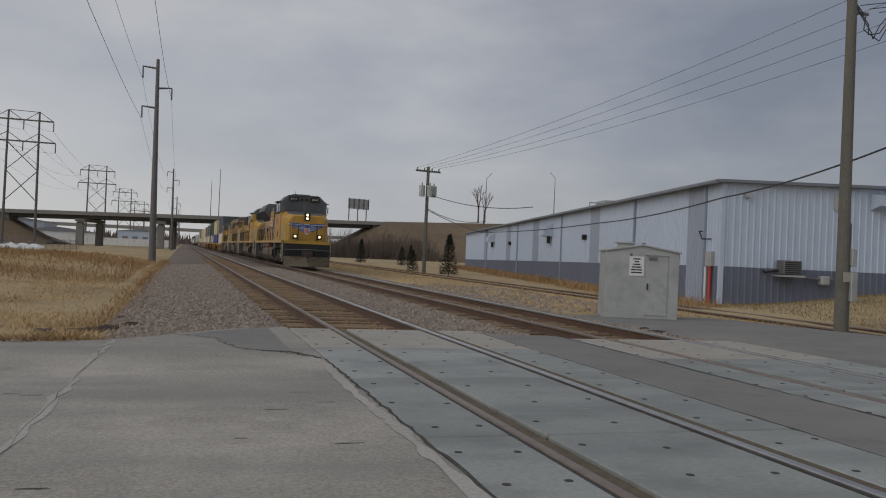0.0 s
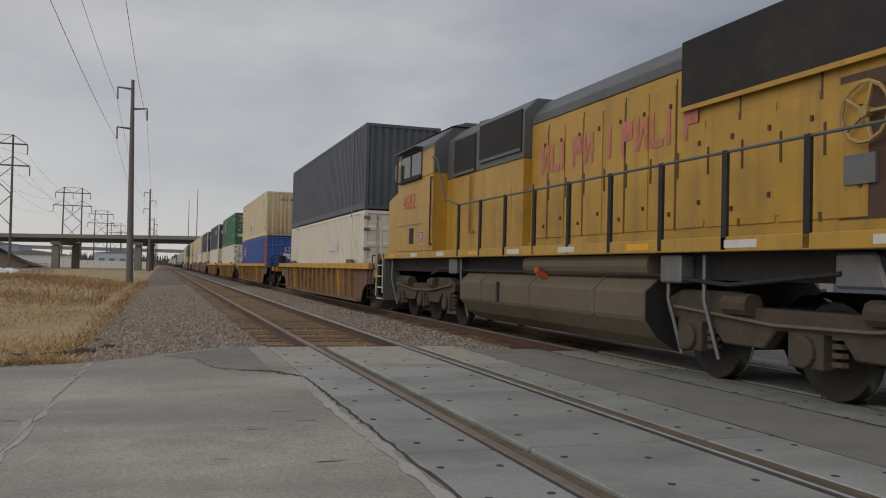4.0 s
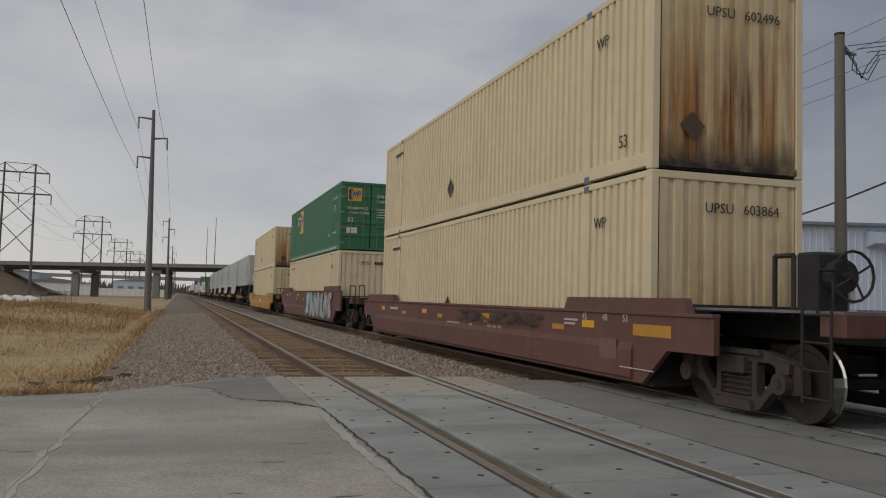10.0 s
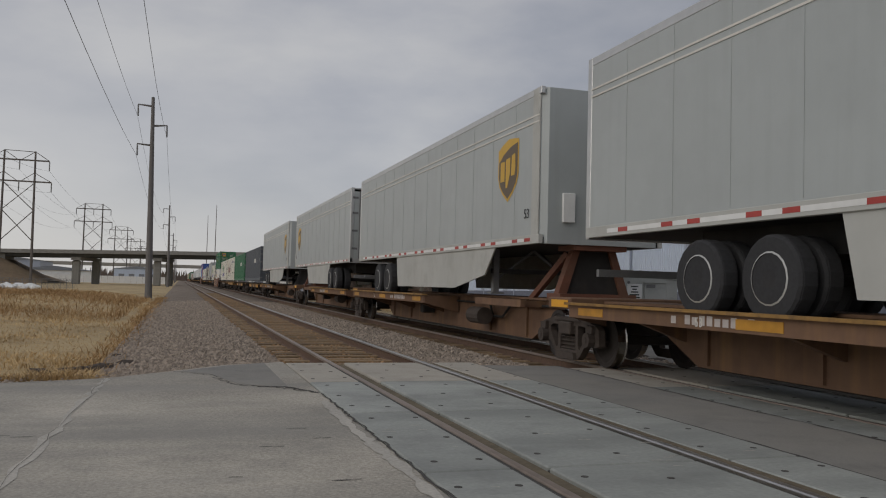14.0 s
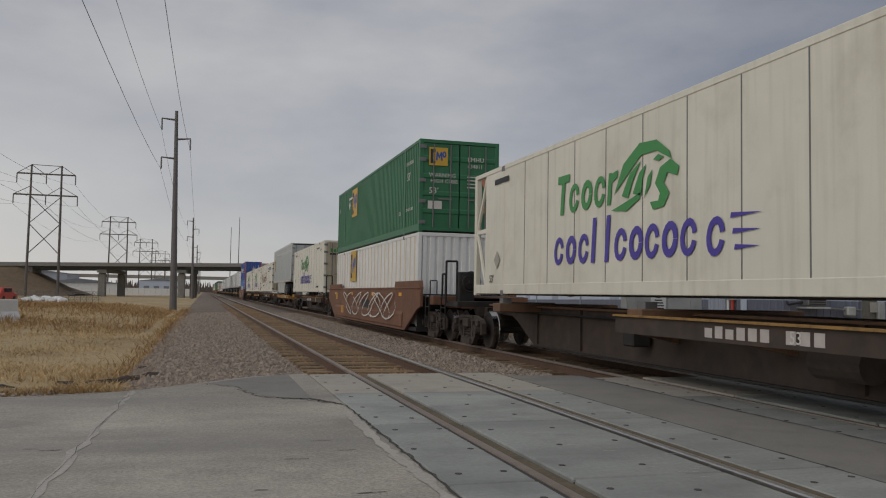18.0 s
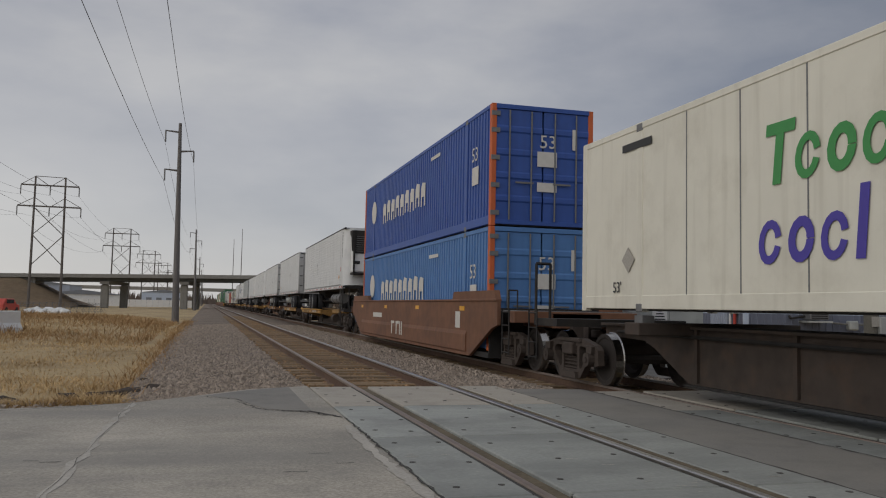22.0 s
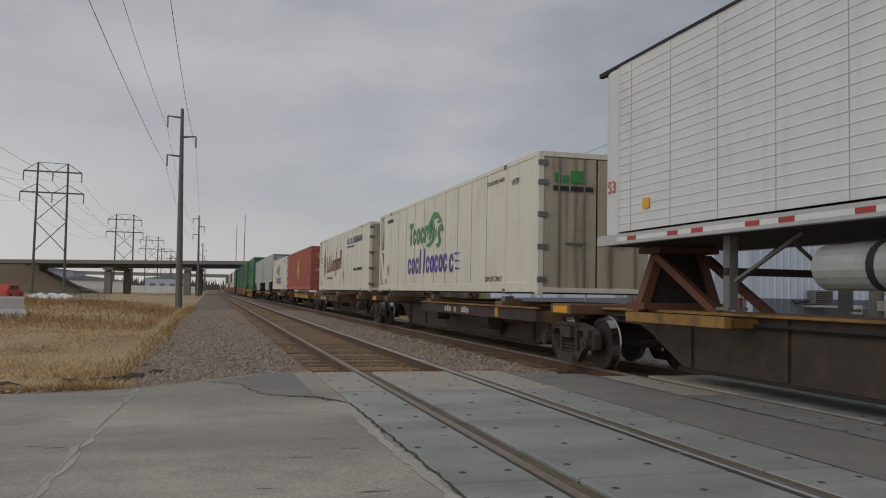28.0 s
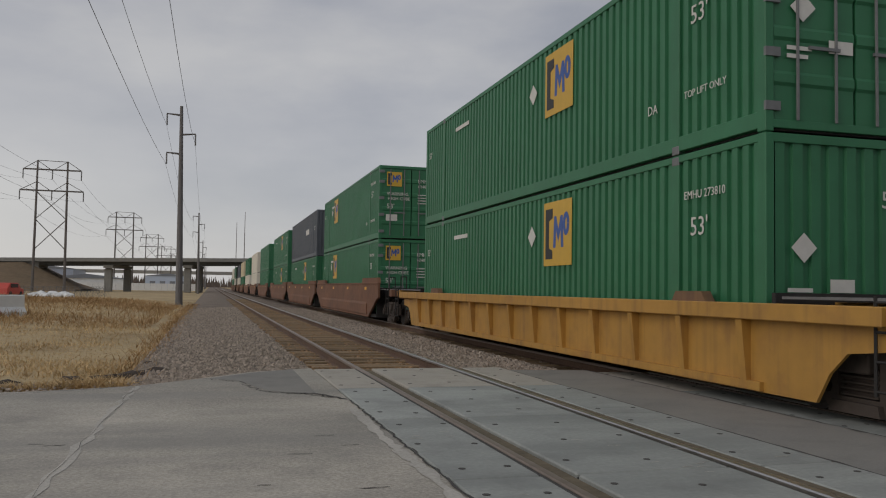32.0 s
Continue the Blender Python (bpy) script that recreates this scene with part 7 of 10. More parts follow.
# ---- spine cars with trailers or containers ----
def spine_car(b0, b1, load0, kind, flip=False, first=False, last=False, tone="ttx", tag=0, ll=LC):
    """One unit between two truck centres b0 and b1; flip: the trailer's nose points away."""
    L = b1 - b0
    car = thing("spine_car", {"ttx": "yellow and rust brown spine car with wheel platforms", "ttxrust": "rust brown spine car with yellow patches", "black": "dark spine car with a black centre sill"}[tone], "spine car", "spine cars")
    skin = {"ttx": "ttxdirty", "ttxrust": "ttxrust", "black": "ttxdark"}[tone]
    deep = "ttxrust" if tone == "ttxrust" and kind == "trailer" else "ttxdark"
    # deep fish-bellied centre sill with sloping ends over the trucks
    bm = B()
    prism(bm, [(0.2, 0.86), (1.6, 0.82), (1.95, 0.7), (2.95, 0.22), (L - 2.95, 0.22), (L - 1.95, 0.7), (L - 1.6, 0.82), (L - 0.2, 0.86), (L - 0.2, 1.05), (0.2, 1.05)], -0.45, 0.45)
    sill = part("centre_sill", bm, deep, car)
    part("top_flange", bx(-0.56, 0.56, 0.2, L - 0.2, 1.05, 1.09), skin, sill)
    part("bottom_flange", bx(-0.52, 0.52, 2.9, L - 2.9, 0.19, 0.22), "black", sill)
    for y in (3.2, 5.4, L - 5.4, L - 3.2):
        part("stiffener", bx(-0.5, -0.45, y - 0.04, y + 0.04, 0.26, 1.05), deep, sill)
    bogie(car, 0)
    if last:
        bogie(car, L)
    for e, d in ((0, -1), (L, 1)):
        if (e == 0 and first) or (e == L and last):
            part("end_platform", bx(-1.35, 1.35, *sorted((e, e + d * 1.1)), 1.0, 1.14), "black", car)
            part("coupler", COUPLER, "truck", car, at=pose(0, e + d * 1.25, 0, 0, 0, 0 if d < 0 else 180))
            part("ladder", LADDER[-1], "black", car, at=pose(0, e + d * 0.8, 0))
            part("grab_iron", path(B(), [(-1.4, e + d * 0.9, 1.1), (-1.4, e + d * 0.9, 2.2), (-1.1, e + d * 0.9, 2.2), (-1.1, e + d * 0.9, 1.1)], 0.03, 5), "black", car)
            if first and e == 0:
                st = part("brake_stand", bx(-0.7, -0.3, -1.1, -0.85, 1.1, 1.9), "black", car, bevel=0.03)
                part("handbrake_wheel", HANDBRAKE, "black", st, at=pose(-0.5, -1.2, 1.65))
    part("end_block", bx(-1.2, 1.2, -0.35, 0.55, 0.94, 1.14), skin, car, bevel=0.02)
    part("amber_panel", bx(-1.212, -1.2, -0.25, 0.4, 0.97, 1.1), "amber", car)
    off = load0 - b0
    if kind == "trailer":
        w0, w1 = (off + ll - 9.15, off + ll + 0.2) if not flip else (off - 0.2, off + 8.8)
        for s in (-1, 1):
            p = part("wheel_platform", bx(*sorted((s * 0.55, s * 1.42)), w0, w1, 0.96, 1.0), "black", car)
            part("platform_beam", bx(*sorted((s * 1.40, s * 1.45)), w0, w1, 0.83, 1.03), {"ttx": "ttx" if tag == 21 else "ttxdirty", "ttxrust": "ttxrust", "black": "ttxdirty"}[tone], p)
            if s > 0:
                continue
            part("platform_lip", bx(-1.52, -1.38, w0 - 0.1, w1 + 0.1, 1.03, 1.07), "ttx" if tone == "ttx" else "ttxdirty", p, "worn yellow top flange")
            for y in (w0, w1):
                part("beam_end", prism(B(), [(-1.44, 0.83), (-1.44, 1.03), (-0.5, 1.03), (-0.5, 0.6)], y - 0.06, y + 0.06, "y"), skin, p)
            for k in range(3):
                y = w0 + 1.4 + k * 3.1
                part("platform_brace", prism(B(), [(-0.45, 0.55), (-1.4, 0.88), (-1.4, 0.96), (-0.45, 0.96)], y - 0.06, y + 0.06, "y"), skin, p)
            for y in (w0 + 0.3, (w0 + w1) / 2 - 0.4, w1 - 1.1):
                part("amber_panel", bx(-1.456, -1.45, y, y + 0.8, 0.87, 0.99), "amberold", p)
            ticks(p, on_side(-1.453, w0 + 3.6 if tag % 2 else w0 + 6.4, 0.88), 1.7, 0.12, "spray", 11, tag)
        words("lettering", "53", 0.17, "flagwhite", car, on_side(-1.455, (w0 + w1) / 2 + 1.2, 0.86))
        # outrigger beam towards the hitch end
        y0, y1 = (2.2, 4.9) if not flip else (L - 4.9, L - 2.2)
        part("outrigger", prism(B(), [(y0, 0.9), (y1, 0.9), (y1, 1.05), (y0, 1.05)], -1.05, -0.95), skin, car)
        for y in (y0 + 0.1, y1 - 0.2):
            part("outrigger_arm", bx(-0.96, -0.45, y, y + 0.14, 0.9, 1.03), skin, car)
        h = off + 0.4 if not flip else off + LC - 0.4
        d = 1 if not flip else -1
        hc = "black" if tag == 15 else "orange" if tag == 28 else ("orange", "orange", "black")[tag % 3]
        ht = part("hitch", bx(-0.55, 0.55, h - 0.35, h + 0.35, 2.02, 2.12), hc, car, "trailer hitch plate")
        part("hitch_plate", prism(B(), [(-0.72, 1.1), (0.72, 1.1), (0.4, 2.04), (-0.4, 2.04)], h - 0.03, h + 0.03, "y"), "black", ht)
        part("hitch_base", bx(-0.8, 0.8, h - 0.3, h + 0.3, 1.09, 1.2), hc, ht)
        for s in (-1, 1):
            part("hitch_leg", prism(B(), [(s * 0.62, 1.05), (s * 0.8, 1.05), (s * 0.45, 2.04), (s * 0.3, 2.04)], h - 0.1, h + 0.1, "y"), hc, ht)
            part("hitch_strut", prism(B(), [(h + d * 1.7, 1.06), (h + d * 1.95, 1.06), (h + d * 0.2, 2.0), (h, 1.95)], s * 0.4, s * 0.5), hc, ht)
    else:
        for y in (off + 1.98, off + LC / 2, off + LC - 1.98):
            cb = part("cross_bolster", bx(-1.42, 1.42, y - 0.22, y + 0.22, 0.95, 1.14), skin, car, bevel=0.015)
            part("pedestal", bx(-1.3, -1.1, y - 0.12, y + 0.12, 1.14, 1.25), "steel", cb)
        for s in (-1, 1):
            y0, y1 = (off - 0.3, off + 8.6) if not flip else (off + LC - 8.6, off + LC + 0.3)
            bmp = part("side_beam", bx(*sorted((s * 1.40, s * 1.45)), y0, y1, 0.77, 1.02), "ttxdark" if tone != "ttx" else "ttxdirty", car)
            if s > 0:
                continue
            part("beam_lip", bx(-1.5, -1.38, y0 - 0.05, y1, 1.02, 1.05), "ttxdirty", bmp)
            if tone == "ttxrust":
                ticks(bmp, on_side(-1.453, y0 + 6.5, 0.82), 2.2, 0.15, "spray", 10, tag)
            for p, q in ((0.0, 1.7), (2.15, 2.4), (3.55, 4.3), (6.45, 8.8)) if tone != "ttxrust" else ((2.15, 2.4),):
                part("amber_panel", bx(-1.456, -1.45, y0 + p + 0.04, y0 + q, 0.79, 1.0), "amberold", bmp)
            for y in (y0 + 0.1, y0 + 3.0, y0 + 6.0, y1 - 0.2):
                part("beam_arm", prism(B(), [(-0.45, 0.6), (-1.4, 0.8), (-1.4, 0.98), (-0.45, 0.98)], y, y + 0.1, "y"), skin, bmp)
        words("lettering", "53", 0.2, "flagwhite", car, on_side(-1.458, (off + 4.6) if not flip else off + LC - 4.2, 0.83))
    patch("text_bar", "steel", car, on_side(-0.455, L / 2 + 1.5, 0.64), 1.3, 0.1)
    if tag == 1:
        for k in range(4):
            patch("graffiti_panel", "silver", sill, on_side(-0.452, 7.6 - 1.28 * k, 0.26), 1.24, 0.76 if k % 2 else 0.7, label="pale sprayed graffiti panel")
        scrawl(car, 2.6, 7.6, 0.34, 0.95, "ink", 5, -0.455, 0.05, 4)
        for k in range(3):
            patch("graffiti", "gold", sill, on_side(-0.462 - 0.002 * k, 6.5 - 1.35 * k, 0.45), 1, 1, [(0.25 + 0.24 * math.cos(q * 0.5236), 0.2 + 0.2 * math.sin(q * 0.5236)) for q in range(12)], "amber sprayed blot")
    part("air_tank", rod(B(), (-0.8, 4.9, 0.62), (-0.8, 5.7, 0.62), 0.2, 14), "truck", car)
    part("brake_valve", bx(-0.85, -0.5, L * 0.55, L * 0.55 + 0.35, 0.5, 0.85), "black", car, bevel=0.03)
    part("brake_pipe", path(B(), [(-0.52, 0.8, 0.95), (-0.52, 4.0, 0.9), (-0.56, 4.4, 0.62), (-0.56, 5.0, 0.62), (-0.52, 5.3, 0.9), (-0.52, L - 0.8, 0.95)], 0.03, 5), "black", car)
    return on_train(car, b0)


def shield(c, y, z, w=1.1, h=1.28):
    """Gold-topped brown shield with rounded gold strokes."""
    out = [(0, 0.86), (0.2, 0.93), (0.5, 1.0), (0.8, 0.98), (1, 0.95), (1, 0.42), (0.92, 0.26), (0.75, 0.13), (0.5, 0), (0.25, 0.13), (0.08, 0.26), (0, 0.42)]
    lg = patch("shield_emblem", "gold", c, on_side(XS, y, z), 1, 1, [(a * w, b * h) for a, b in out], "gold and brown shield emblem")
    fld = [(0.05, 0.42), (0.12, 0.28), (0.28, 0.16), (0.5, 0.05), (0.72, 0.16), (0.88, 0.28), (0.95, 0.42), (0.95, 0.9), (0.6, 0.86), (0.3, 0.78), (0.05, 0.66)]
    patch("shield_field", "shieldbrown", lg, pose(0, 0, 0.004), 1, 1, [(a * w, b * h) for a, b in fld])
    for k, p in enumerate(([(0, 0), (0.2, 0), (0.2, 0.32), (0, 0.32)], [(0, -0.14), (0.08, -0.14), (0.21, 0.08), (0.21, 0.33), (0, 0.31)], [(0, 0), (0.16, 0), (0.2, 0.12), (0.18, 0.34), (0.03, 0.32)])):
        patch("shield_stroke", "gold", lg, pose((0.14 + 0.26 * k) * w, (0.34 + 0.03 * k) * h, 0.008), 1, 1, [(a * w, b * h) for a, b in p])


def trailer(u0, mat, label, flip=False, style="van", unit=False, emblem=True, skirt=True, kys=False, L=LC):
    """A 53-foot road trailer on its own wheels; near end at u0; flip: the rear doors are near."""
    t = thing("trailer", label, "trailer", "trailers")
    zb, zt, W = 2.12, 5.06, WC
    for s in (-1, 1):
        def wall():
            bm = B()
            if style == "fluted":
                n = 20
                h = (zt - 0.06 - zb - 0.2) / n
                prof = []
                for k in range(n):
                    z = zb + 0.2 + k * h
                    prof += [(z, 0), (z + h * 0.82, 0), (z + h * 0.88, 0.008), (z + h * 0.95, 0.008)]
                prof.append((zt - 0.06, 0))
                lo, hi = [bm.verts.new((s * (W + p[1]), 0.75 if not flip else 0.1, p[0])) for p in prof], [bm.verts.new((s * (W + p[1]), L - 0.1 if not flip else L - 0.75, p[0])) for p in prof]
                for i in range(len(prof) - 1):
                    bm.faces.new((lo[i], lo[i + 1], hi[i + 1], hi[i]))
            else:
                box(bm, *sorted((s * W, s * (W - 0.04))), 0.12, L - 0.1, zb + 0.16, zt - 0.1)
            return mesh_of(bm, mat, 0, "side_wall")
        w = part("side_wall", cached(("tw", style, mat, s, L, flip), wall), mat, t)
        if s < 0:
            n = 13
            for k in range(1, n) if style == "van" else ():
                part("seam", cached(("tseam", style), lambda: mesh_of(box(B(), -0.006, 0.002, -0.012, 0.012, zb + 0.2, zt - 0.14), "van" if style == "van" else "reefer", 0, "seam")), mat, w, at=pose(-W - (0.012 if style == "fluted" else 0), L * k / n, 0))
        part("bottom_rail", cached(("tbr", s, style, L), lambda: mesh_of(box(B(), *sorted((s * (W + 0.012), s * (W - 0.08))), 0.02, L - 0.02, zb, zb + 0.17), "galv" if style == "fluted" else "skirt", 0.006, "bottom_rail")), "galv", t)
        part("top_rail", cached(("ttr", s, style, L), lambda: mesh_of(box(B(), *sorted((s * (W + 0.006), s * (W - 0.08))), 0.02, L - 0.02, zt - (0.08 if style == "fluted" else 0.14), zt), "black" if style == "fluted" else "galv", 0.01, "top_rail")), "galv", t)
        if s < 0:
            def tape():
                cuts, y = [0.4], 0.4
                while y < L - 1.0:
                    y += (0.28, 0.34, 0.28, 0.9)[len(cuts) % 4 - 1]
                    cuts.append(min(y, L - 0.4))
                bm = B()
                lo, hi = [bm.verts.new((-W - 0.016, y, zb + 0.05)) for y in cuts], [bm.verts.new((-W - 0.016, y, zb + 0.115)) for y in cuts]
                for i in range(len(cuts) - 1):
                    bm.faces.new((lo[i], hi[i], hi[i + 1], lo[i + 1])).material_index = i % 2
                me = mesh_of(bm, "tapered", 0, "reflective_tape")
                me.materials.append(M["white"])
                return me
            part("reflective_tape", cached(("tape", L), tape), "red", t, "red and white reflective tape")
            if style == "van":
                for zz in (0.36, 0.48):
                    part("trim_strip", cached(("trim", L, zz), lambda: mesh_of(box(B(), -W - 0.012, -W + 0.01, 0.1, L - 0.1, zt - 0.18 - zz, zt - 0.15 - zz), "flagwhite", 0, "trim_strip")), "flagwhite", t)
    part("roof", cached(("troof", style, L), lambda: mesh_of(box(B(), -W + 0.05, W - 0.05, 0.05, L - 0.05, zt - 0.06, zt - 0.012), "galv", 0, "roof")), "galv", t)
    part("floor", cached(("tfloor", L), lambda: mesh_of(box(B(), -W + 0.08, W - 0.08, 0.05, L - 0.05, zb + 0.01, zb + 0.12), "black", 0, "floor")), "black", t)
    nose, rear, d = (0, L, 1) if not flip else (L, 0, -1)

    def Y(a):
        return nose + d * a
    if style == "fluted":
        curve = [(W - 0.45 + 0.45 * math.sin(a), Y(0.45 - 0.45 * math.cos(a))) for a in (0, 0.16, 0.31, 0.47, 0.63, 0.79, 0.94, 1.1, 1.26, 1.41, 1.5708)]
        side = [(W, Y(0.76))]
        nw = part("nose_wall", prism(B(), [(-x, y) for x, y in side + curve[::-1]] + curve + side, zb + 0.16, zt - 0.02, "z"), mat, t, "smooth rounded front wall")
    else:
        nw = part("nose_wall", prism(B(), [(-W, Y(0.16)), (-W + 0.16, Y(0)), (W - 0.16, Y(0)), (W, Y(0.16))], zb, zt - 0.02, "z"), mat, t, "rounded front wall")
    for s in (-1, 1):
        if style != "fluted":
            part("nose_post", bx(*sorted((s * (W + 0.008), s * (W - 0.05))), *sorted((Y(0.1), Y(0.4))), zb, zt), "skirt", t, bevel=0.02)
        part("rear_post", bx(*sorted((s * (W + 0.01), s * (W - 0.12))), *sorted((Y(L - 0.14), Y(L))), zb, zt), "galv", t, bevel=0.01)
        dr = part("door", bx(*sorted((s * 0.02, s * (W - 0.12))), *sorted((Y(L - 0.06), Y(L - 0.02))), zb + 0.15, zt - 0.15), mat if style == "van" else "galv", t)
        for f in (0.3, 0.95) if flip else ():
            part("lock_rod", rod(B(), (s * f, Y(L), zb + 0.15), (s * f, Y(L), zt - 0.15), 0.02, 6), "steel", dr)
        for zz in (0.5, 1.2, 1.9, 2.5) if flip else ():
            part("hinge", bx(*sorted((s * (W - 0.28), s * (W - 0.06))), *sorted((Y(L), Y(L - 0.03))), zb + zz, zb + zz + 0.08), "steel", dr)
    part("rear_bumper", bx(-1.1, 1.1, *sorted((Y(L - 0.1), Y(L - 0.02))), 1.5, 1.62), "steel", t)
    part("rear_sill", bx(-W, W, *sorted((Y(L - 0.1), Y(L))), zb - 0.02, zb + 0.15), "galv", t)
    # running gear
    for a in (L - 3.1, L - 4.45):
        for s in (-1, 1):
            for x in (1.2, 0.86):
                w = part("wheel", cached("tyre", lambda: mesh_of(rod(rod(B(), (-0.13, 0, 0), (0.13, 0, 0), 0.50, 20), (-0.11, 0, 0), (0.11, 0, 0), 0.505, 20), "tyre", 0.03, "wheel")), "tyre", t, at=pose(s * (x - 0.03), Y(a), 0.96 + 0.5))
                if x > 1:
                    part("rim", cached("rim", lambda: rim_mesh()), "rim", w)
        part("axle", rod(B(), (-1.1, Y(a), 1.46), (1.1, Y(a), 1.46), 0.07, 8), "black", t)
    part("slider", bx(-0.6, 0.6, *sorted((Y(L - 5.2), Y(L - 2.2))), 1.75, 2.14), "black", t)
    lg = part("landing_gear", bx(-1.0, 1.0, *sorted((Y(3.15), Y(3.25))), 1.6, 1.7), "black", t)
    for s in (-1, 1):
        part("leg", bx(*sorted((s * 0.85, s * 0.98)), *sorted((Y(3.12), Y(3.26))), 1.18, 2.16), "steel", lg)
        part("foot", bx(*sorted((s * 0.75, s * 1.05)), *sorted((Y(3.05), Y(3.33))), 1.14, 1.18), "steel", lg)
        part("brace", rod(B(), (s * 0.9, Y(3.2), 1.5), (s * 0.6, Y(4.2), 2.12), 0.03, 5), "steel", lg)
        part("brace", rod(B(), (s * 0.9, Y(3.2), 1.45), (0, Y(3.2), 2.12), 0.03, 5), "steel", lg)
    if skirt:
        for s in (-1, 1):
            part("side_skirt", prism(B(), [(Y(2.3), zb), (Y(2.9), 1.55), (Y(5.0), 1.25), (Y(L - 5.7), 1.25), (Y(L - 5.5), zb)] if not flip else [(Y(4.7), zb), (Y(5.05), 1.6), (Y(5.5), 1.25), (Y(L - 5.0), 1.25), (Y(L - 4.95), 1.6), (Y(L - 4.75), 1.85), (Y(L - 4.6), zb)], s * (W - 0.02), s * (W - 0.05)), "skirt", t, "pale aerodynamic side skirt")
    if style == "fluted":
        ta = 2.4 if kys or unit else 5.0
        # darker steel when the nose leads: shade on the tank, put in its colour
        ft = part("fuel_tank", rod(B(), (-0.88, Y(ta), 1.66), (-0.88, Y(ta + 2.85), 1.66), 0.26, 20), "boxsteel" if flip else "steel", t, "round steel fuel tank")
        part("tank_cap", rod(B(), (-0.88, Y(ta + 2.85), 1.66), (-0.88, Y(ta + 2.87), 1.66), 0.25, 20), "skirt", ft)
        for k in (0.8, 2.1):
            part("tank_strap", rod(B(), (-0.88, Y(ta + k), 1.66), (-0.88, Y(ta + k + 0.1), 1.66), 0.268, 20), "black", ft)
        bm = B()
        for k in range(1, 14):
            box(bm, -W - 0.0095, -W - 0.006, L * k / 14 - 0.004, L * k / 14 + 0.004, zb + 0.2, zt - 0.1)
        part("rivet_line", bm, "van", t, "fine upright rivet seams")
    if unit:
        un = part("cooling_unit", prism(B(), [(-0.98, zt - 1.95), (0.98, zt - 1.95), (1.02, zt - 0.02), (-1.02, zt - 0.02)], *sorted((Y(0), Y(-0.62))), "y"), "white", t, "white trailer refrigeration unit", bevel=0.06, at=pose(0, 0, -0.24))
        part("grille", bx(-0.92, 0.92, *sorted((Y(-0.6), Y(-0.66))), zt - 1.05, zt + 0.0), "black", un)
        for k in range(8):
            part("grille_slat", bx(-0.83, 0.83, *sorted((Y(-0.66), Y(-0.68))), zt - 0.95 + k * 0.1, zt - 0.92 + k * 0.1), "locogrey", un)
        part("top_cowl", prism(B(), [(Y(-0.02), zt - 0.1), (Y(-0.02), zt + 0.05), (Y(-0.64), zt + 0.05), (Y(-0.64), zt - 0.95), (Y(-0.5), zt - 0.8), (Y(-0.35), zt - 0.25)], -1.045, 1.045), "black", un)
        for s in (-0.98, 0.9):
            part("edge_guard", bx(s, s + 0.08, *sorted((Y(-0.6), Y(-0.7))), zt - 1.95, zt + 0.04), "black", un)
        part("lower_lip", bx(-1.0, 1.0, *sorted((Y(-0.02), Y(-0.68))), zt - 2.05, zt - 1.94), "black", un, bevel=0.03)
        part("vent", bx(-0.9, -0.65, *sorted((Y(-0.62), Y(-0.635))), zt - 1.55, zt - 1.4), "black", un)
        part("vent", bx(0.35, 0.55, *sorted((Y(-0.62), Y(-0.635))), zt - 1.7, zt - 1.55), "black", un)
    elif not flip:
        part("air_box", bx(-0.85, -0.6, Y(0) - 0.06, Y(0), zb + 0.4, zb + 0.95), "white", t, bevel=0.01)
        part("glad_panel", bx(0.5, 0.95, Y(0) - 0.03, Y(0), zb + 0.3, zb + 0.75), "black", t)
        words("lettering", "844270" if style == "van" else "53", 0.22, "ink", t, on_end(-0.25, -0.006, zt - 0.5))
    if emblem:
        shield(t, 2.15 if not flip else L - 0.95, zb + 0.9)
        words("lettering", "53", 0.26, "ink", t, on_side(XS - 0.01, Y(0.72) if not flip else Y(0.4), zb + 0.5))
    elif style == "fluted":
        words("lettering", "53", 0.28, "red", t, on_side(XS - 0.014, Y(1.1) if not flip else Y(0.4), zb + 0.85))
        patch("label", "amber", t, on_side(XS - 0.014, Y(1.55), zb + 0.5), 0.2, 0.16)
        pl = patch("placard", "steel", t, on_side(XS - 0.012, Y(10.2), zb + 0.95), 1, 1, [(0.25, 0), (0.5, 0.35), (0.25, 0.7), (0, 0.35), (0.05, 0.35), (0.25, 0.62), (0.45, 0.35), (0.25, 0.06)], "hollow diamond placard frame")
    if kys:
        ov = [(1.9 + math.copysign(abs(math.cos(a)) ** 0.6, math.cos(a)) * 1.9, 0.62 + 0.62 * math.copysign(abs(math.sin(a)) ** 0.6, math.sin(a))) for a in [k * 0.2618 for k in range(24)]]
        lg2 = patch("oval_emblem", "ink", t, on_side(XS - 0.014, Y(10.15), zb + 0.95), 1, 1, ov, "oval emblem with a blue globe")
        patch("oval_field", "reefer", lg2, pose(0.05, 0.03, 0.004), 1, 1, [(a * 0.96, b * 0.95) for a, b in ov])
        patch("globe", "blue", lg2, pose(0.1, 0.1, 0.008), 1, 1, [(0.55 + 0.55 * math.cos(a), 0.52 + 0.5 * math.sin(a)) for a in [k * 0.3927 for k in range(16)]])
        for k in range(3):
            patch("logo_stroke", "ink", lg2, pose(1.4 + k * 0.7, 0.5, 0.008), 1, 1, [(0, 0), (0.22, 0), (0.3, 0.25), (0.62, 0.62), (0.42, 0.62), (0.22, 0.36), (0.2, 0.62), (0.04, 0.62)])
        patch("logo_stroke", "ink", lg2, pose(1.3, 0.24, 0.008), 2.1, 0.13)
        patch("logo_stroke", "ink", lg2, pose(1.25, 0.43, 0.008), 2.2, 0.03)
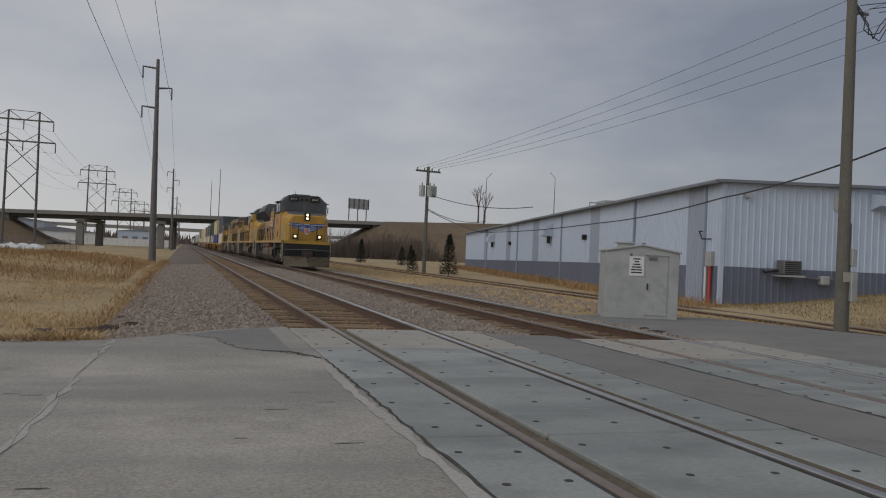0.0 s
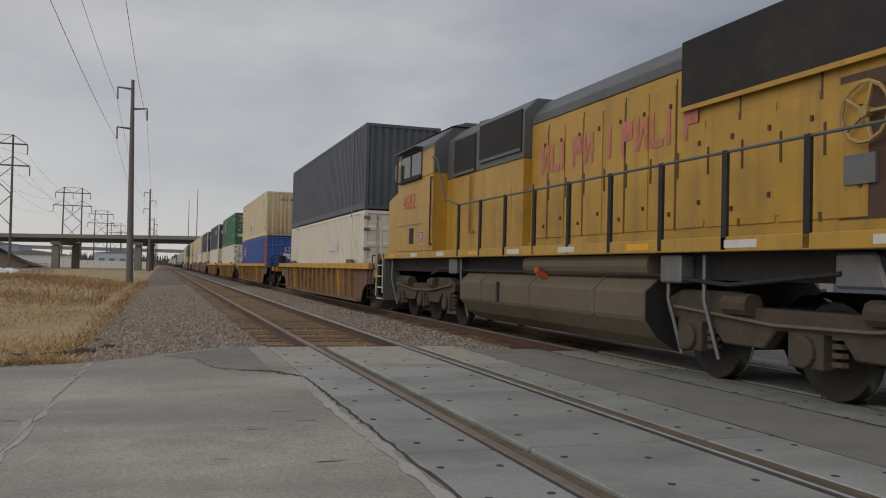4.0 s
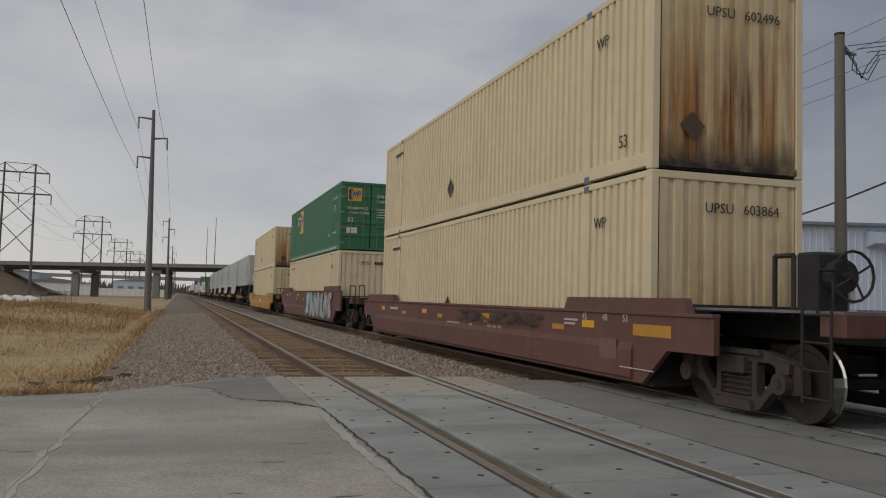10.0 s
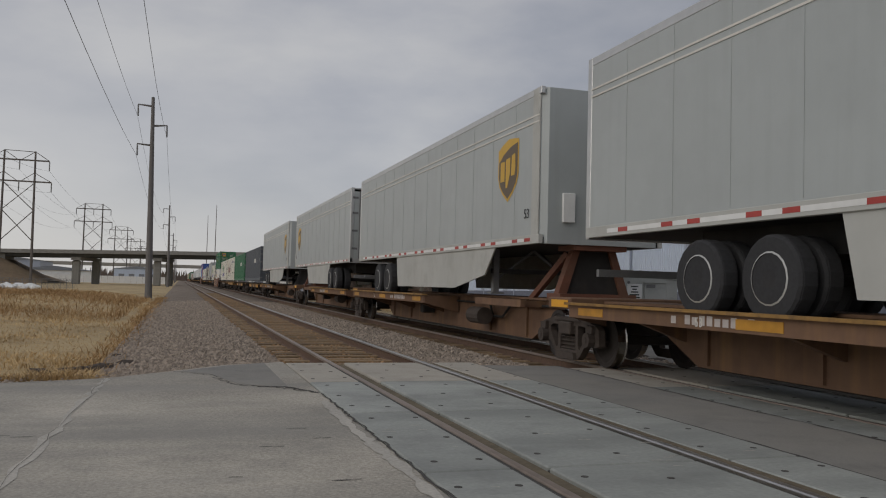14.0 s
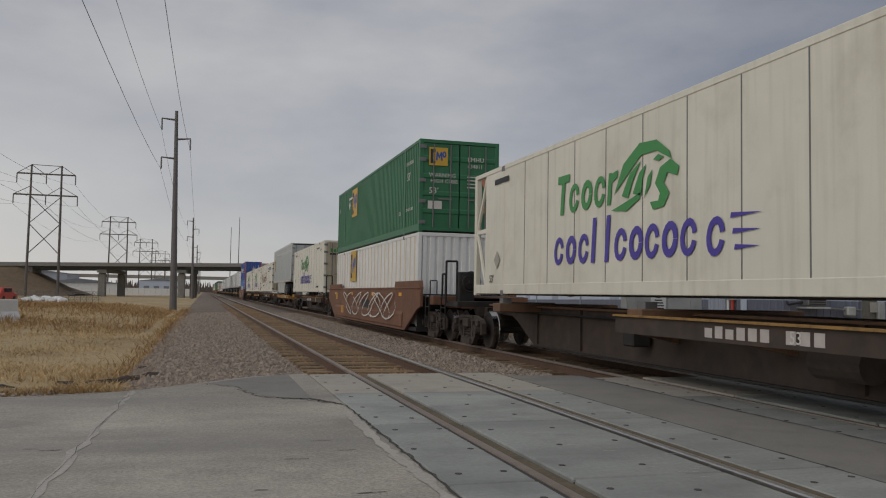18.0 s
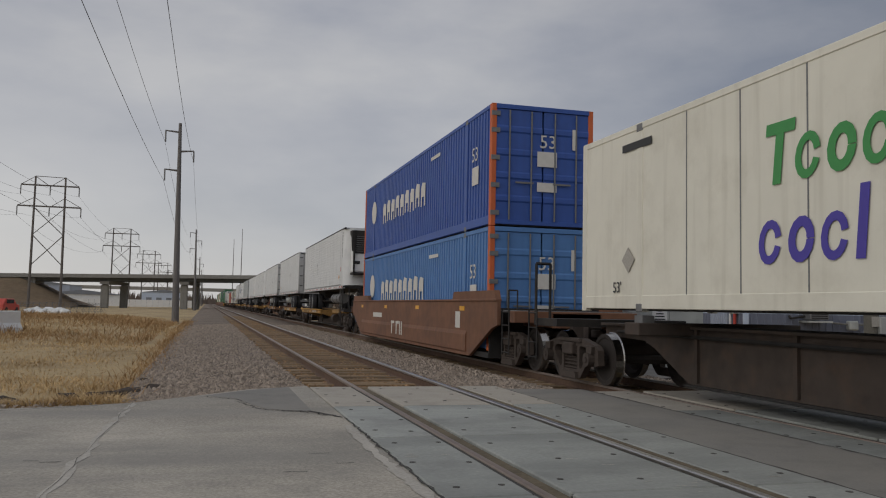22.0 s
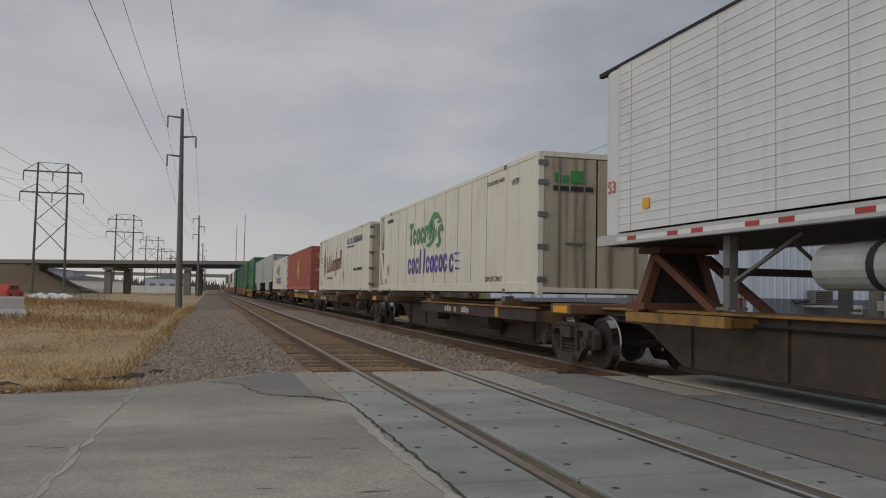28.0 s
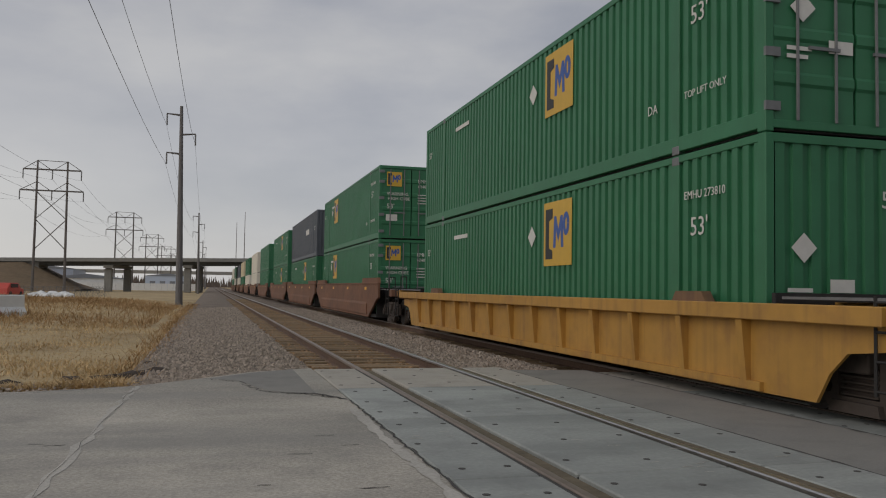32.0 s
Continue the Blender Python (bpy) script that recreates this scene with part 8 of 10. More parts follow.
        ticks(t, on_side(XS - 0.014, Y(6.2), zb + 1.6), 4.9, 0.11, "ink", 44, 5)
        ticks(t, on_side(XS - 0.014, Y(15.9), zb + 1.66), 5.2, 0.06, "ink", 40, 6)
    return on_train(t, u0)


def front_lettering(t, text):
    """Dark upright characters down the corner post."""
    for k, ch in enumerate(text):
        words("lettering", ch, 0.2, "ink", t, on_side(-WC - 0.004, 0.68, 4.12 - k * 0.16))
    for k in range(4):
        patch("text_bar", "ink", t, on_side(-WC - 0.004, 0.68, 4.76 - k * 0.16), 0.12, 0.12)


# ---- locomotives ----
def loco_truck(parent, y, way=1):
    t = part("truck", bx(-0.9, 0.9, -1.2, 1.2, 0.72, 0.95), "black", parent, "dusty six-wheel truck", at=pose(0, y, 0))
    for s in (-1, 1):
        bm = B()
        prism(bm, [(-2.55, 0.98), (-2.2, 1.12), (-1.2, 1.12), (-0.9, 0.95), (0.9, 0.95), (1.2, 1.12), (2.2, 1.12), (2.55, 0.98), (2.5, 0.8), (2.2, 0.72), (1.6, 0.72), (1.35, 0.5), (0.65, 0.5), (0.45, 0.72), (-0.45, 0.72), (-0.65, 0.5), (-1.35, 0.5), (-1.6, 0.72), (-2.2, 0.72), (-2.5, 0.8)], s * 1.04, s * 1.22)
        part("side_frame", bm, "silvertruck", t, bevel=0.02)
        for yy in (-2.0, 0.0, 2.0):
            bm = B()
            box(bm, *sorted((s * 1.05, s * 1.24)), yy - 0.25, yy + 0.25, 0.36, 0.74)
            rod(bm, (s * 1.2, yy, 0.53), (s * 1.3, yy, 0.53), 0.17, 12)
            part("journal_box", bm, "silvertruck", t, bevel=0.015)
            bm = B()
            for k in range(4):
                rod(bm, (s * 1.16, yy + 0.42, 0.42 + k * 0.09), (s * 1.16, yy + 0.42, 0.47 + k * 0.09), 0.09, 8)
            part("spring", bm, "silvertruck", t)
        for yy in (-1.0, 1.1):
            part("brake_cylinder", rod(B(), (s * 1.25, yy - 0.22, 0.98), (s * 1.25, yy + 0.22, 0.98), 0.13, 10), "silvertruck", t)
        part("pipe", path(B(), [(s * 1.26, -2.3, 0.9), (s * 1.28, -0.4, 0.78), (s * 1.28, 0.9, 0.8), (s * 1.26, 2.4, 0.95)], 0.025, 5), "tank", t)
    for yy in (-2.0, 0.0, 2.0):
        w = part("wheelset", LOCOWHEEL, "wheel", t, at=pose(0, yy, 0.53))
        ROLLERS.append((w, yy, 0.53, way))


def stairs(parent, y, d, s):
    """Corner steps with a pale handrail; d: towards which end they face."""
    st = part("step_well", bx(*sorted((s * 1.05, s * 1.5)), *sorted((y, y + d * 0.05)), 0.4, 1.6), "locogrey", parent)
    part("step_well", bx(*sorted((s * 1.02, s * 1.07)), *sorted((y + d * 0.05, y + d * 0.78)), 0.4, 1.6), "locogrey", parent)
    for z in (0.42, 0.74, 1.06, 1.38):
        part("step", bx(*sorted((s * 1.07, s * 1.52)), *sorted((y + d * 0.05, y + d * 0.75)), z, z + 0.03), "black", st)
        part("step_edge", bx(*sorted((s * 1.52, s * 1.53)), *sorted((y + d * 0.05, y + d * 0.75)), z, z + 0.03), "flagwhite", st)
    part("handrail", path(B(), [(s * 1.54, y + d * 0.02, 0.6), (s * 1.54, y + d * 0.02, 1.5), (s * 1.56, y + d * 0.1, 1.72), (s * 1.5, y + d * 0.5, 2.6), (s * 1.45, y + d * 0.72, 2.68), (s * 1.4, y + d * 0.78, 1.6)], 0.021, 6), "rail", parent, "pale painted handrail")
    part("handrail", path(B(), [(s * 1.54, y + d * 0.76, 0.5), (s * 1.54, y + d * 0.76, 1.9), (s * 1.52, y + d * 0.84, 2.1), (s * 1.5, y + d * 0.8, 2.68), (s * 1.5, y + d * 1.2, 2.7)], 0.021, 6), "rail", parent, "pale painted handrail")


def flag(parent, place, w, h, fade=1, blue_right=False):
    """Waving flag: ragged red stripes on a pale field."""
    n = 12
    wave = [0.2 * math.sin(i * 7.5 / n + 0.6) + 0.05 * math.sin(i * 2.1) for i in range(n + 1)]

    def band(z0, z1, i0=0, i1=n):
        return [(w * i / n, z0 + wave[i]) for i in range(i0, i1 + 1)] + [(w * i / n, z1 + wave[i]) for i in range(i1, i0 - 1, -1)]
    f = patch("flag_graphic", "flagwhite" if fade else "fadedwhite", parent, place, 1, 1, band(0, h), "faded waving flag graphic")
    for k in range(7):
        patch("flag_stripe", "flagred" if fade else "fadedred", f, pose(0, 0, 0.003), 1, 1, band(h * 2 * k / 13, h * (2 * k + 1) / 13))
    patch("flag_canton", "slateblue", f, pose(0, 0, 0.006), 1, 1, band(h * 7 / 13, h, *((n - 5, n) if blue_right else (0, 4))))


def wings(parent, y, z):
    """Blue and white wing emblem with a striped shield on the nose."""
    for s in (-1, 1):
        pts = [(0, 0.0), (s * 0.3, 0.02), (s * 0.5, 0.2), (s * 0.8, 0.26), (s * 0.9, 0.36), (s * 1.04, 0.54), (0, 0.5)]
        wg = patch("wing_emblem", "blue", parent, on_end(s * 0.12, y, z), 1, 1, pts, "blue and white wing emblem")
        for k in range(5):
            patch("wing_stripe", "flagwhite", wg, pose(s * 0.1, 0.07 + k * 0.085, 0.004), 1, 1, [(0, 0), (s * (0.24 + 0.19 * k), 0.03), (s * (0.28 + 0.19 * k), 0.055), (0, 0.03)])
    sh = patch("shield_emblem", "flagwhite", parent, on_end(-0.2, y - 0.008, z - 0.2), 1, 1, [(0.2, 0), (0.36, 0.08), (0.4, 0.3), (0.38, 0.66), (0.2, 0.72), (0.02, 0.66), (0, 0.3), (0.04, 0.08)], "striped shield emblem")
    patch("shield_top", "blue", sh, pose(0.03, 0.44, 0.004), 0.34, 0.2)
    for k in range(4):
        patch("shield_stripe", "red", sh, pose(0.055 + 0.08 * k, 0.1, 0.004), 0.04, 0.32)


def side_shield(parent, at, w, h):
    sh = patch("shield_emblem", "flagwhite", parent, at, 1, 1, [(0.5 * w, 0), (0.9 * w, 0.14 * h), (w, 0.5 * h), (0.96 * w, 0.95 * h), (0.5 * w, h), (0.04 * w, 0.95 * h), (0, 0.5 * h), (0.1 * w, 0.14 * h)], "blue and red striped shield")
    patch("shield_top", "blue", sh, pose(0.04 * w, 0.52 * h, 0.003), w * 0.92, h * 0.42)
    for k in range(2):
        patch("shield_bar", "flagwhite", sh, pose(0.16 * w, (0.58 + 0.17 * k) * h, 0.006), w * 0.68, h * 0.09)
    for k in range(5):
        patch("shield_stripe", "red", sh, pose((0.11 + 0.17 * k) * w, 0.14 * h, 0.003), w * 0.085, h * 0.36)


HANDWHEEL = {}


def handwheel(parent, sv, y, z):
    bm = B()
    for i in range(14):
        a, b = 0.4488 * i, 0.4488 * (i + 1)
        rod(bm, (sv * 1.09, y + 0.3 * math.cos(a), z + 0.3 * math.sin(a)), (sv * 1.09, y + 0.3 * math.cos(b), z + 0.3 * math.sin(b)), 0.022, 5)
    for i in range(5):
        a = 1.2566 * i
        rod(bm, (sv * 1.07, y, z), (sv * 1.09, y + 0.3 * math.cos(a), z + 0.3 * math.sin(a)), 0.02, 4)
    rod(bm, (sv * 0.95, y, z), (sv * 1.12, y, z), 0.06, 8)
    part("handbrake_wheel", bm, "dirtyarmour", parent, "yellow handbrake wheel")


def loco(u0, L, model, text, reverse=False, label=""):
    """Wide-nosed six-axle diesel; front coupler face at local y = 0, deck at 1.75 m."""
    lo = thing("locomotive", label, "locomotive", "locomotives")
    sv = 1 if reverse else -1      # the side that faces the road
    paint = "dirtyarmour" if model == "ge" else "armour"
    DK = 1.75

    def bxs(x0, x1, *r):
        return bx(*sorted((sv * x0, sv * x1)), *r)

    def place(x, y, z):
        if sv < 0:
            return on_side(-x, y, z)
        return Matrix.Translation((x, y, z)) @ Matrix(((0, 0, 1, 0), (1, 0, 0, 0), (0, 1, 0, 0), (0, 0, 0, 1)))
    part("frame", bx(-1.2, 1.2, 0.9, L - 0.9, 1.25, 1.58), "black", lo)
    for s in (-1, 1):
        part("sill", bx(*sorted((s * 1.42, s * 1.53)), 1.62, L - 1.45, 1.58, DK), paint, lo, bevel=0.01)
        if s == sv:
            k, y = 0, 2.2
            while y < L - 2.2:
                part("reflector", bxs(1.53, 1.534, y, y + 0.55, 1.62, 1.71), "flagwhite" if k % 3 else "amber", lo)
                y, k = y + 2.1, k + 1
    part("walkway", bx(-1.5, 1.5, 0.75, L - 0.75, DK - 0.05, DK - 0.004), "locogrey", lo)
    # pilots, plough, couplers, steps
    for y, d in ((0.75, -1), (L - 0.75, 1)):
        part("pilot", bx(-1.46, 1.46, *sorted((y, y + d * 0.1)), 0.5, 1.55), "black", lo, bevel=0.03)
        part("pilot_band", bx(-1.47, 1.47, *sorted((y + d * 0.1, y + d * 0.13)), 1.55, DK), paint, lo)
        bm = B()
        rows = [[bm.verts.new((x, y + d * (0.12 + k * (1 - abs(x) / 1.48)), z)) for x in (-1.48, -0.75, 0.0, 0.75, 1.48)] for z, k in ((0.1, 0.62), (0.4, 0.46), (0.74, 0.2), (0.74, 0.12), (0.1, 0.5))]
        for p, q in zip(rows, rows[1:] + rows[:1]):
            for k in range(4):
                bm.faces.new((p[k], p[k + 1], q[k + 1], q[k]))
        part("plough", bm, "tank", lo, "worn grey snow plough")
        part("coupler", COUPLER, "truck", lo, at=pose(0, y + d * 0.55, 0, 0, 0, 0 if d < 0 else 180))
        part("draft_box", bx(-0.35, 0.35, *sorted((y + d * 0.1, y + d * 0.3)), 0.66, 1.12), "truck", lo, bevel=0.02)
        for x in (-0.95, -0.78, -0.6, 0.55, 0.72, 0.9):
            part("air_hose", path(B(), [(x, y + d * 0.12, 1.25), (x, y + d * 0.34, 1.05), (x + 0.06, y + d * 0.38, 0.62)], 0.025, 5), "black", lo, "black rubber air hose")
        part("cut_lever", path(B(), [(-1.4, y + d * 0.18, 1.15), (-0.3, y + d * 0.34, 1.2), (0.3, y + d * 0.34, 1.2), (1.4, y + d * 0.18, 1.15)], 0.02, 5), "steel", lo)
        for s in (-1, 1):
            stairs(lo, y - d * 0.82, d, s)
            part("end_post", rod(B(), (s * 0.6, y + d * 0.04, DK), (s * 0.6, y + d * 0.04, 2.72), 0.028, 6), "black", lo)
        part("end_rail", path(B(), [(-1.2, y, 2.72), (1.2, y, 2.72)], 0.022, 6), "locogrey", lo)
        if d > 0:
            part("drop_plate", bx(-0.55, 0.55, *sorted((y + d * 0.02, y + d * 0.06)), DK, 2.6), "black", lo)
    # tank and reservoirs
    ty0, ty1 = (8.1, 15.5) if model == "ge" else (8.0, 15.2)
    round_tank = model != "ge"
    prof = [(-1.3, 1.25), (-1.5, 1.08), (-1.5, 0.7), (-1.3, 0.45), (-1.0, 0.28), (1.0, 0.28), (1.3, 0.45), (1.5, 0.7), (1.5, 1.08), (1.3, 1.25)] if round_tank else [(-1.45, 1.28), (-1.52, 1.2), (-1.48, 0.6), (-1.1, 0.28), (1.1, 0.28), (1.48, 0.6), (1.52, 1.2), (1.45, 1.28)]
    part("fuel_tank", prism(B(), prof, ty0, ty1, "y"), "tank", lo, bevel=0.03)
    for yy in (ty0 - 0.03, ty1):
        part("tank_end", prism(B(), [(a * 0.985, 0.01 + b * 0.985) for a, b in prof], yy, yy + 0.03, "y"), "black", lo)
    for k in range(3):
        part("tank_strap", prism(B(), [(a * 1.006, b * 1.006 if b > 0.5 else b - 0.004) for a, b in prof], ty0 + 1.2 + k * 2.3, ty0 + 1.27 + k * 2.3, "y"), "tank", lo)
    part("fuel_gauge", bxs(1.5, 1.53, ty0 + 2.1, ty0 + 2.2, 0.72, 1.1), "black", lo)
    part("fuel_filler", path(B(), [(sv * 1.3, ty1 - 3.3, 1.2), (sv * 1.5, ty1 - 3.3, 1.3), (sv * 1.52, ty1 - 3.3, 1.38)], 0.06, 8), "orangepost", lo)
    if round_tank:
        for s in (-1, 1):
            part("air_reservoir", rod(B(), (s * 1.24, ty1 - 4.1, 1.43), (s * 1.24, ty1 - 0.05, 1.43), 0.19, 14), "tank", lo, "long grey air reservoir")
    for y in (4.35, L - 4.15):
        loco_truck(lo, y, -1 if reverse else 1)
    for y in (ty0 - 0.35, ty1 + 0.35, ty1 + 1.1, 1.9):
        part("sand_pipe", path(B(), [(sv * 1.35, y, 1.55), (sv * 1.35, y, 1.0), (sv * 1.2, y + 0.1, 0.3)], 0.028, 5), "steel", lo)
    part("junction_box", bxs(1.2, 1.42, ty1 + 0.25, ty1 + 0.7, 1.2, 1.56), "steel", lo, bevel=0.02)
    part("junction_box", bxs(1.2, 1.42, ty0 - 1.0, ty0 - 0.5, 1.22, 1.56), "steel", lo, bevel=0.02)
    part("cable_run", path(B(), [(sv * 1.3, ty0 - 2.6, 1.2), (sv * 1.38, ty0 - 1.5, 1.34), (sv * 1.3, ty0 - 0.1, 1.3), (sv * 1.35, ty1, 1.3), (sv * 1.38, ty1 + 1.6, 1.2), (sv * 1.3, ty1 + 3.2, 1.35)], 0.03, 5), "black", lo)
    part("blower_duct", prism(B(), [(ty1 + 3.1, 1.2), (ty1 + 3.1, 1.56), (ty1 + 3.6, 1.56), (ty1 + 3.75, 1.2)], sv * 0.9, sv * 1.3), "steel", lo, bevel=0.03)
    # nose
    nz, cy0, cy1 = 3.52, 2.95, 6.05
    bm = B()
    rings = []
    for y, w, z in ((1.1, 1.12, nz - 0.16), (1.2, 1.22, nz - 0.08), (1.75, 1.45, nz), (cy0, 1.47, nz + 0.2)):
        rings.append([bm.verts.new(p) for p in ((-w, y, DK), (-w, y, z - 0.3), (-w + 0.3, y, z), (w - 0.3, y, z), (w, y, z - 0.3), (w, y, DK))])
    for a, b in zip(rings, rings[1:]):
        for i in range(5):
            bm.faces.new((a[i], a[i + 1], b[i + 1], b[i]))
    bm.faces.new(rings[0])
    ns = part("nose", bm, paint, lo, "yellow wide nose with a grey top", bevel=0.025)
    ns.data.materials.append(M["locogrey"])
    for f in ns.data.polygons:
        f.material_index = 1 if f.normal.z > 0.8 and f.center.y > 1.25 else 0
    part("nose_door", bx(-0.85, -0.3, 1.095, 1.13, 1.8, 3.05), paint, lo, bevel=0.012)
    part("nose_grab", path(B(), [(-0.95, 1.1, 2.0), (-1.0, 1.04, 2.0), (-1.0, 1.04, 3.0), (-0.95, 1.1, 3.0)], 0.018, 5), "rail", lo)
    hl = part("headlight_box", bx(-0.19, 0.17, 1.03, 1.3, 3.06, 3.58), "black", lo, bevel=0.02)
    for z in (3.21, 3.43):
        part("headlight", rod(B(), (-0.01, 0.99, z), (-0.01, 1.04, z), 0.08, 16), "lamp" if model == "lead" else "glass", hl, "lit headlight" if model == "lead" else "headlight")
    for s in (-1, 1):
        dl = part("ditch_light_box", bx(s * 0.78 - 0.15, s * 0.78 + 0.15, 0.72, 0.9, 1.86, 2.18), "black", lo, bevel=0.02)
        part("ditch_light", rod(B(), (s * 0.78, 0.68, 2.03), (s * 0.78, 0.73, 2.03), 0.08, 14), "ditch" if model == "lead" else "glass", dl, "lit ditch light" if model == "lead" else "ditch light")
    wings(lo, 1.085, 2.36)
    # cab
    roofz, eave = 4.75, 4.35
    part("cab_lower", bx(-1.53, 1.53, cy0, cy1, DK, 3.6), paint, lo, bevel=0.02)
    cab = part("cab_upper", prism(B(), [(-1.53, 3.6), (1.53, 3.6), (1.53, eave), (1.05, roofz), (-1.05, roofz), (-1.53, eave)], cy0 + 0.02, cy1, "y"), "locogrey" if model != "ge" else paint, lo, bevel=0.03)
    if model == "sd70m":
        part("cab_band", bx(-1.536, 1.536, cy0 + 0.01, cy1 - 0.01, 3.6, 4.22), paint, cab)
    for s in (-1, 1):
        part("windscreen", bx(*sorted((s * 0.12, s * 1.25)), cy0 - 0.01, cy0 + 0.03, 3.74, 4.26), "glass", cab, bevel=0.01)
        part("wiper", rod(B(), (s * 0.9, cy0 - 0.03, 4.24), (s * 0.6, cy0 - 0.03, 3.82), 0.012, 4), "black", cab)
        for a, b in ((0.35, 1.2), (1.35, 2.15)):
            part("window_surround", bx(*sorted((s * 1.53, s * 1.548)), cy0 + a - 0.06, cy0 + b + 0.06, 3.62, 4.3), "black", cab, bevel=0.008)
            part("side_window", bx(*sorted((s * 1.54, s * 1.553)), cy0 + a, cy0 + b, 3.68, 4.24), "glass", cab, bevel=0.006)
        part("sun_visor", bx(*sorted((s * 1.53, s * 1.75)), cy0 + 0.3, cy0 + 2.2, 4.33, 4.36), "locogrey", cab)
        part("armrest", bx(*sorted((s * 1.53, s * 1.62)), cy0 + 0.3, cy0 + 2.2, 3.56, 3.61), "black", cab)
        part("mirror", bx(*sorted((s * 1.62, s * 1.66)), cy0 + 0.12, cy0 + 0.28, 3.66, 4.1), "locogrey", cab)
        nb = part("number_board", bx(*sorted((s * 0.4, s * 1.02)), cy0 - 0.1, cy0 + 0.2, 4.4, 4.66), "black", cab, bevel=0.01)
        words("number", text, 0.2, "flagwhite", nb, on_end(s * 0.71, cy0 - 0.105, 4.46), "CENTER")
        part("roof_light", rod(B(), (s * 0.16, cy0 - 0.06, 4.53), (s * 0.16, cy0 + 0.2, 4.53), 0.1, 12), "flagwhite" if model != "lead" else "black", cab)
    part("cab_roof", prism(B(), [(-1.1, roofz), (1.1, roofz), (0.85, roofz + 0.07), (-0.85, roofz + 0.07)], cy0 - 0.05, cy1 + 0.05, "y"), "locogrey", cab)
    part("roof_conditioner", bx(-0.6, 0.6, cy1 - 1.6, cy1 - 0.5, roofz + 0.06, roofz + 0.22), "locogrey", cab, bevel=0.04)
    part("horn", rod(B(), (0.3, cy1 - 0.1, roofz + 0.15), (0.3, cy1 + 0.4, roofz + 0.15), 0.06, 8, 0.03), "steel", cab)
    part("antenna", rod(B(), (-0.5, cy0 + 0.8, roofz), (-0.5, cy0 + 0.8, roofz + 0.35), 0.015, 5), "black", cab)
    part("cab_door", bxs(1.53, 1.545, cy1 - 0.75, cy1 - 0.1, 1.85, 3.5), paint, lo, bevel=0.01)
    part("cab_seam", bxs(1.53, 1.536, cy0 + 0.1, cy1 - 0.8, 2.42, 2.45), "steel", lo)
    part("vent_door", bxs(1.53, 1.542, cy0 + 1.2, cy0 + 1.55, 1.95, 2.35), "black", lo)
    part("cab_grab", path(B(), [(sv * 1.54, cy1 + 0.02, 1.9), (sv * 1.6, cy1 + 0.02, 1.9), (sv * 1.6, cy1 + 0.02, 3.5), (sv * 1.54, cy1 + 0.02, 3.5)], 0.018, 5), "black", lo)
    # hood
    hood1 = L - 1.25
    hx, hz = 1.0, 4.08
    if model == "ge":
        # wide cabinets behind the cab, then a tall hood with a stepped roof
        part("electrical_cabinet", bx(-1.5, 1.5, cy1, 9.2, DK, 3.35), paint, lo, bevel=0.02)
        for k in range(3):
            part("cabinet_door", bxs(1.5, 1.512, cy1 + 0.1 + k * 1.02, cy1 + 1.05 + k * 1.02, 1.85, 2.5), paint, lo, bevel=0.006)
        part("cabinet_seam", bxs(1.5, 1.515, cy1 + 0.1, 9.1, 2.52, 2.56), "steel", lo)
        part("blower_housing", bx(-1.3, 1.3, cy1, 9.5, 3.35, 4.2), "locogrey", lo, bevel=0.03)
        for k in range(3):
            part("intake_grille", bxs(1.3, 1.325, cy1 + 0.25 + k * 1.08, cy1 + 1.15 + k * 1.08, 3.45, 4.1), "black", lo)
        for k in range(5):
            part("louvre", bxs(1.325, 1.345, cy1 + 0.3, cy1 + 1.1, 3.52 + k * 0.11, 3.55 + k * 0.11), "steel", lo)
        part("equipment_box", bxs(1.0, 1.24, 9.9, 11.0, 3.1, 3.75), paint, lo, bevel=0.03)
        hz = 4.2
        part("red_scuff", bxs(1.0, 1.006, 9.6, 10.6, 3.85, 4.12), "fadedred", lo)
    else:
        part("filter_housing", bx(-1.18, 1.18, cy1, 10.45, DK, 3.45), paint, lo, bevel=0.02)
        part("filter_upper", prism(B(), [(-1.18, 3.45), (1.18, 3.45), (1.18, 4.35), (0.9, 4.62), (-0.9, 4.62), (-1.18, 4.35)], cy1, 10.45, "y"), "locogrey", lo, bevel=0.02)
        for a, b, z0, z1 in ((cy1 + 0.55, 7.95, 3.5, 4.3), (8.2, 10.4, 3.62, 4.4)):
            for s in (-1, 1):
                ms = part("intake_mesh", bx(*sorted((s * 1.16, s * 1.21)), a, b, z0, z1), "black", lo, "dark intake mesh", bevel=0.01)
                part("mesh_rim", bx(*sorted((s * 1.21, s * 1.23)), a, b, z0 - 0.03, z0 + 0.03), "locogrey", ms)
        part("hinge_panel", bxs(1.18, 1.19, 9.2, 9.95, 2.1, 2.95), paint, lo, bevel=0.006)
        part("pipe", path(B(), [(sv * 1.22, 8.0, 2.15), (sv * 1.22, 7.7, 2.15), (sv * 1.22, 7.7, 3.4)], 0.025, 5), paint, lo)
    h0 = 9.2 if model == "ge" else 10.45
    part("long_hood", bx(-hx, hx, h0, hood1, DK, hz), paint, lo, bevel=0.02)
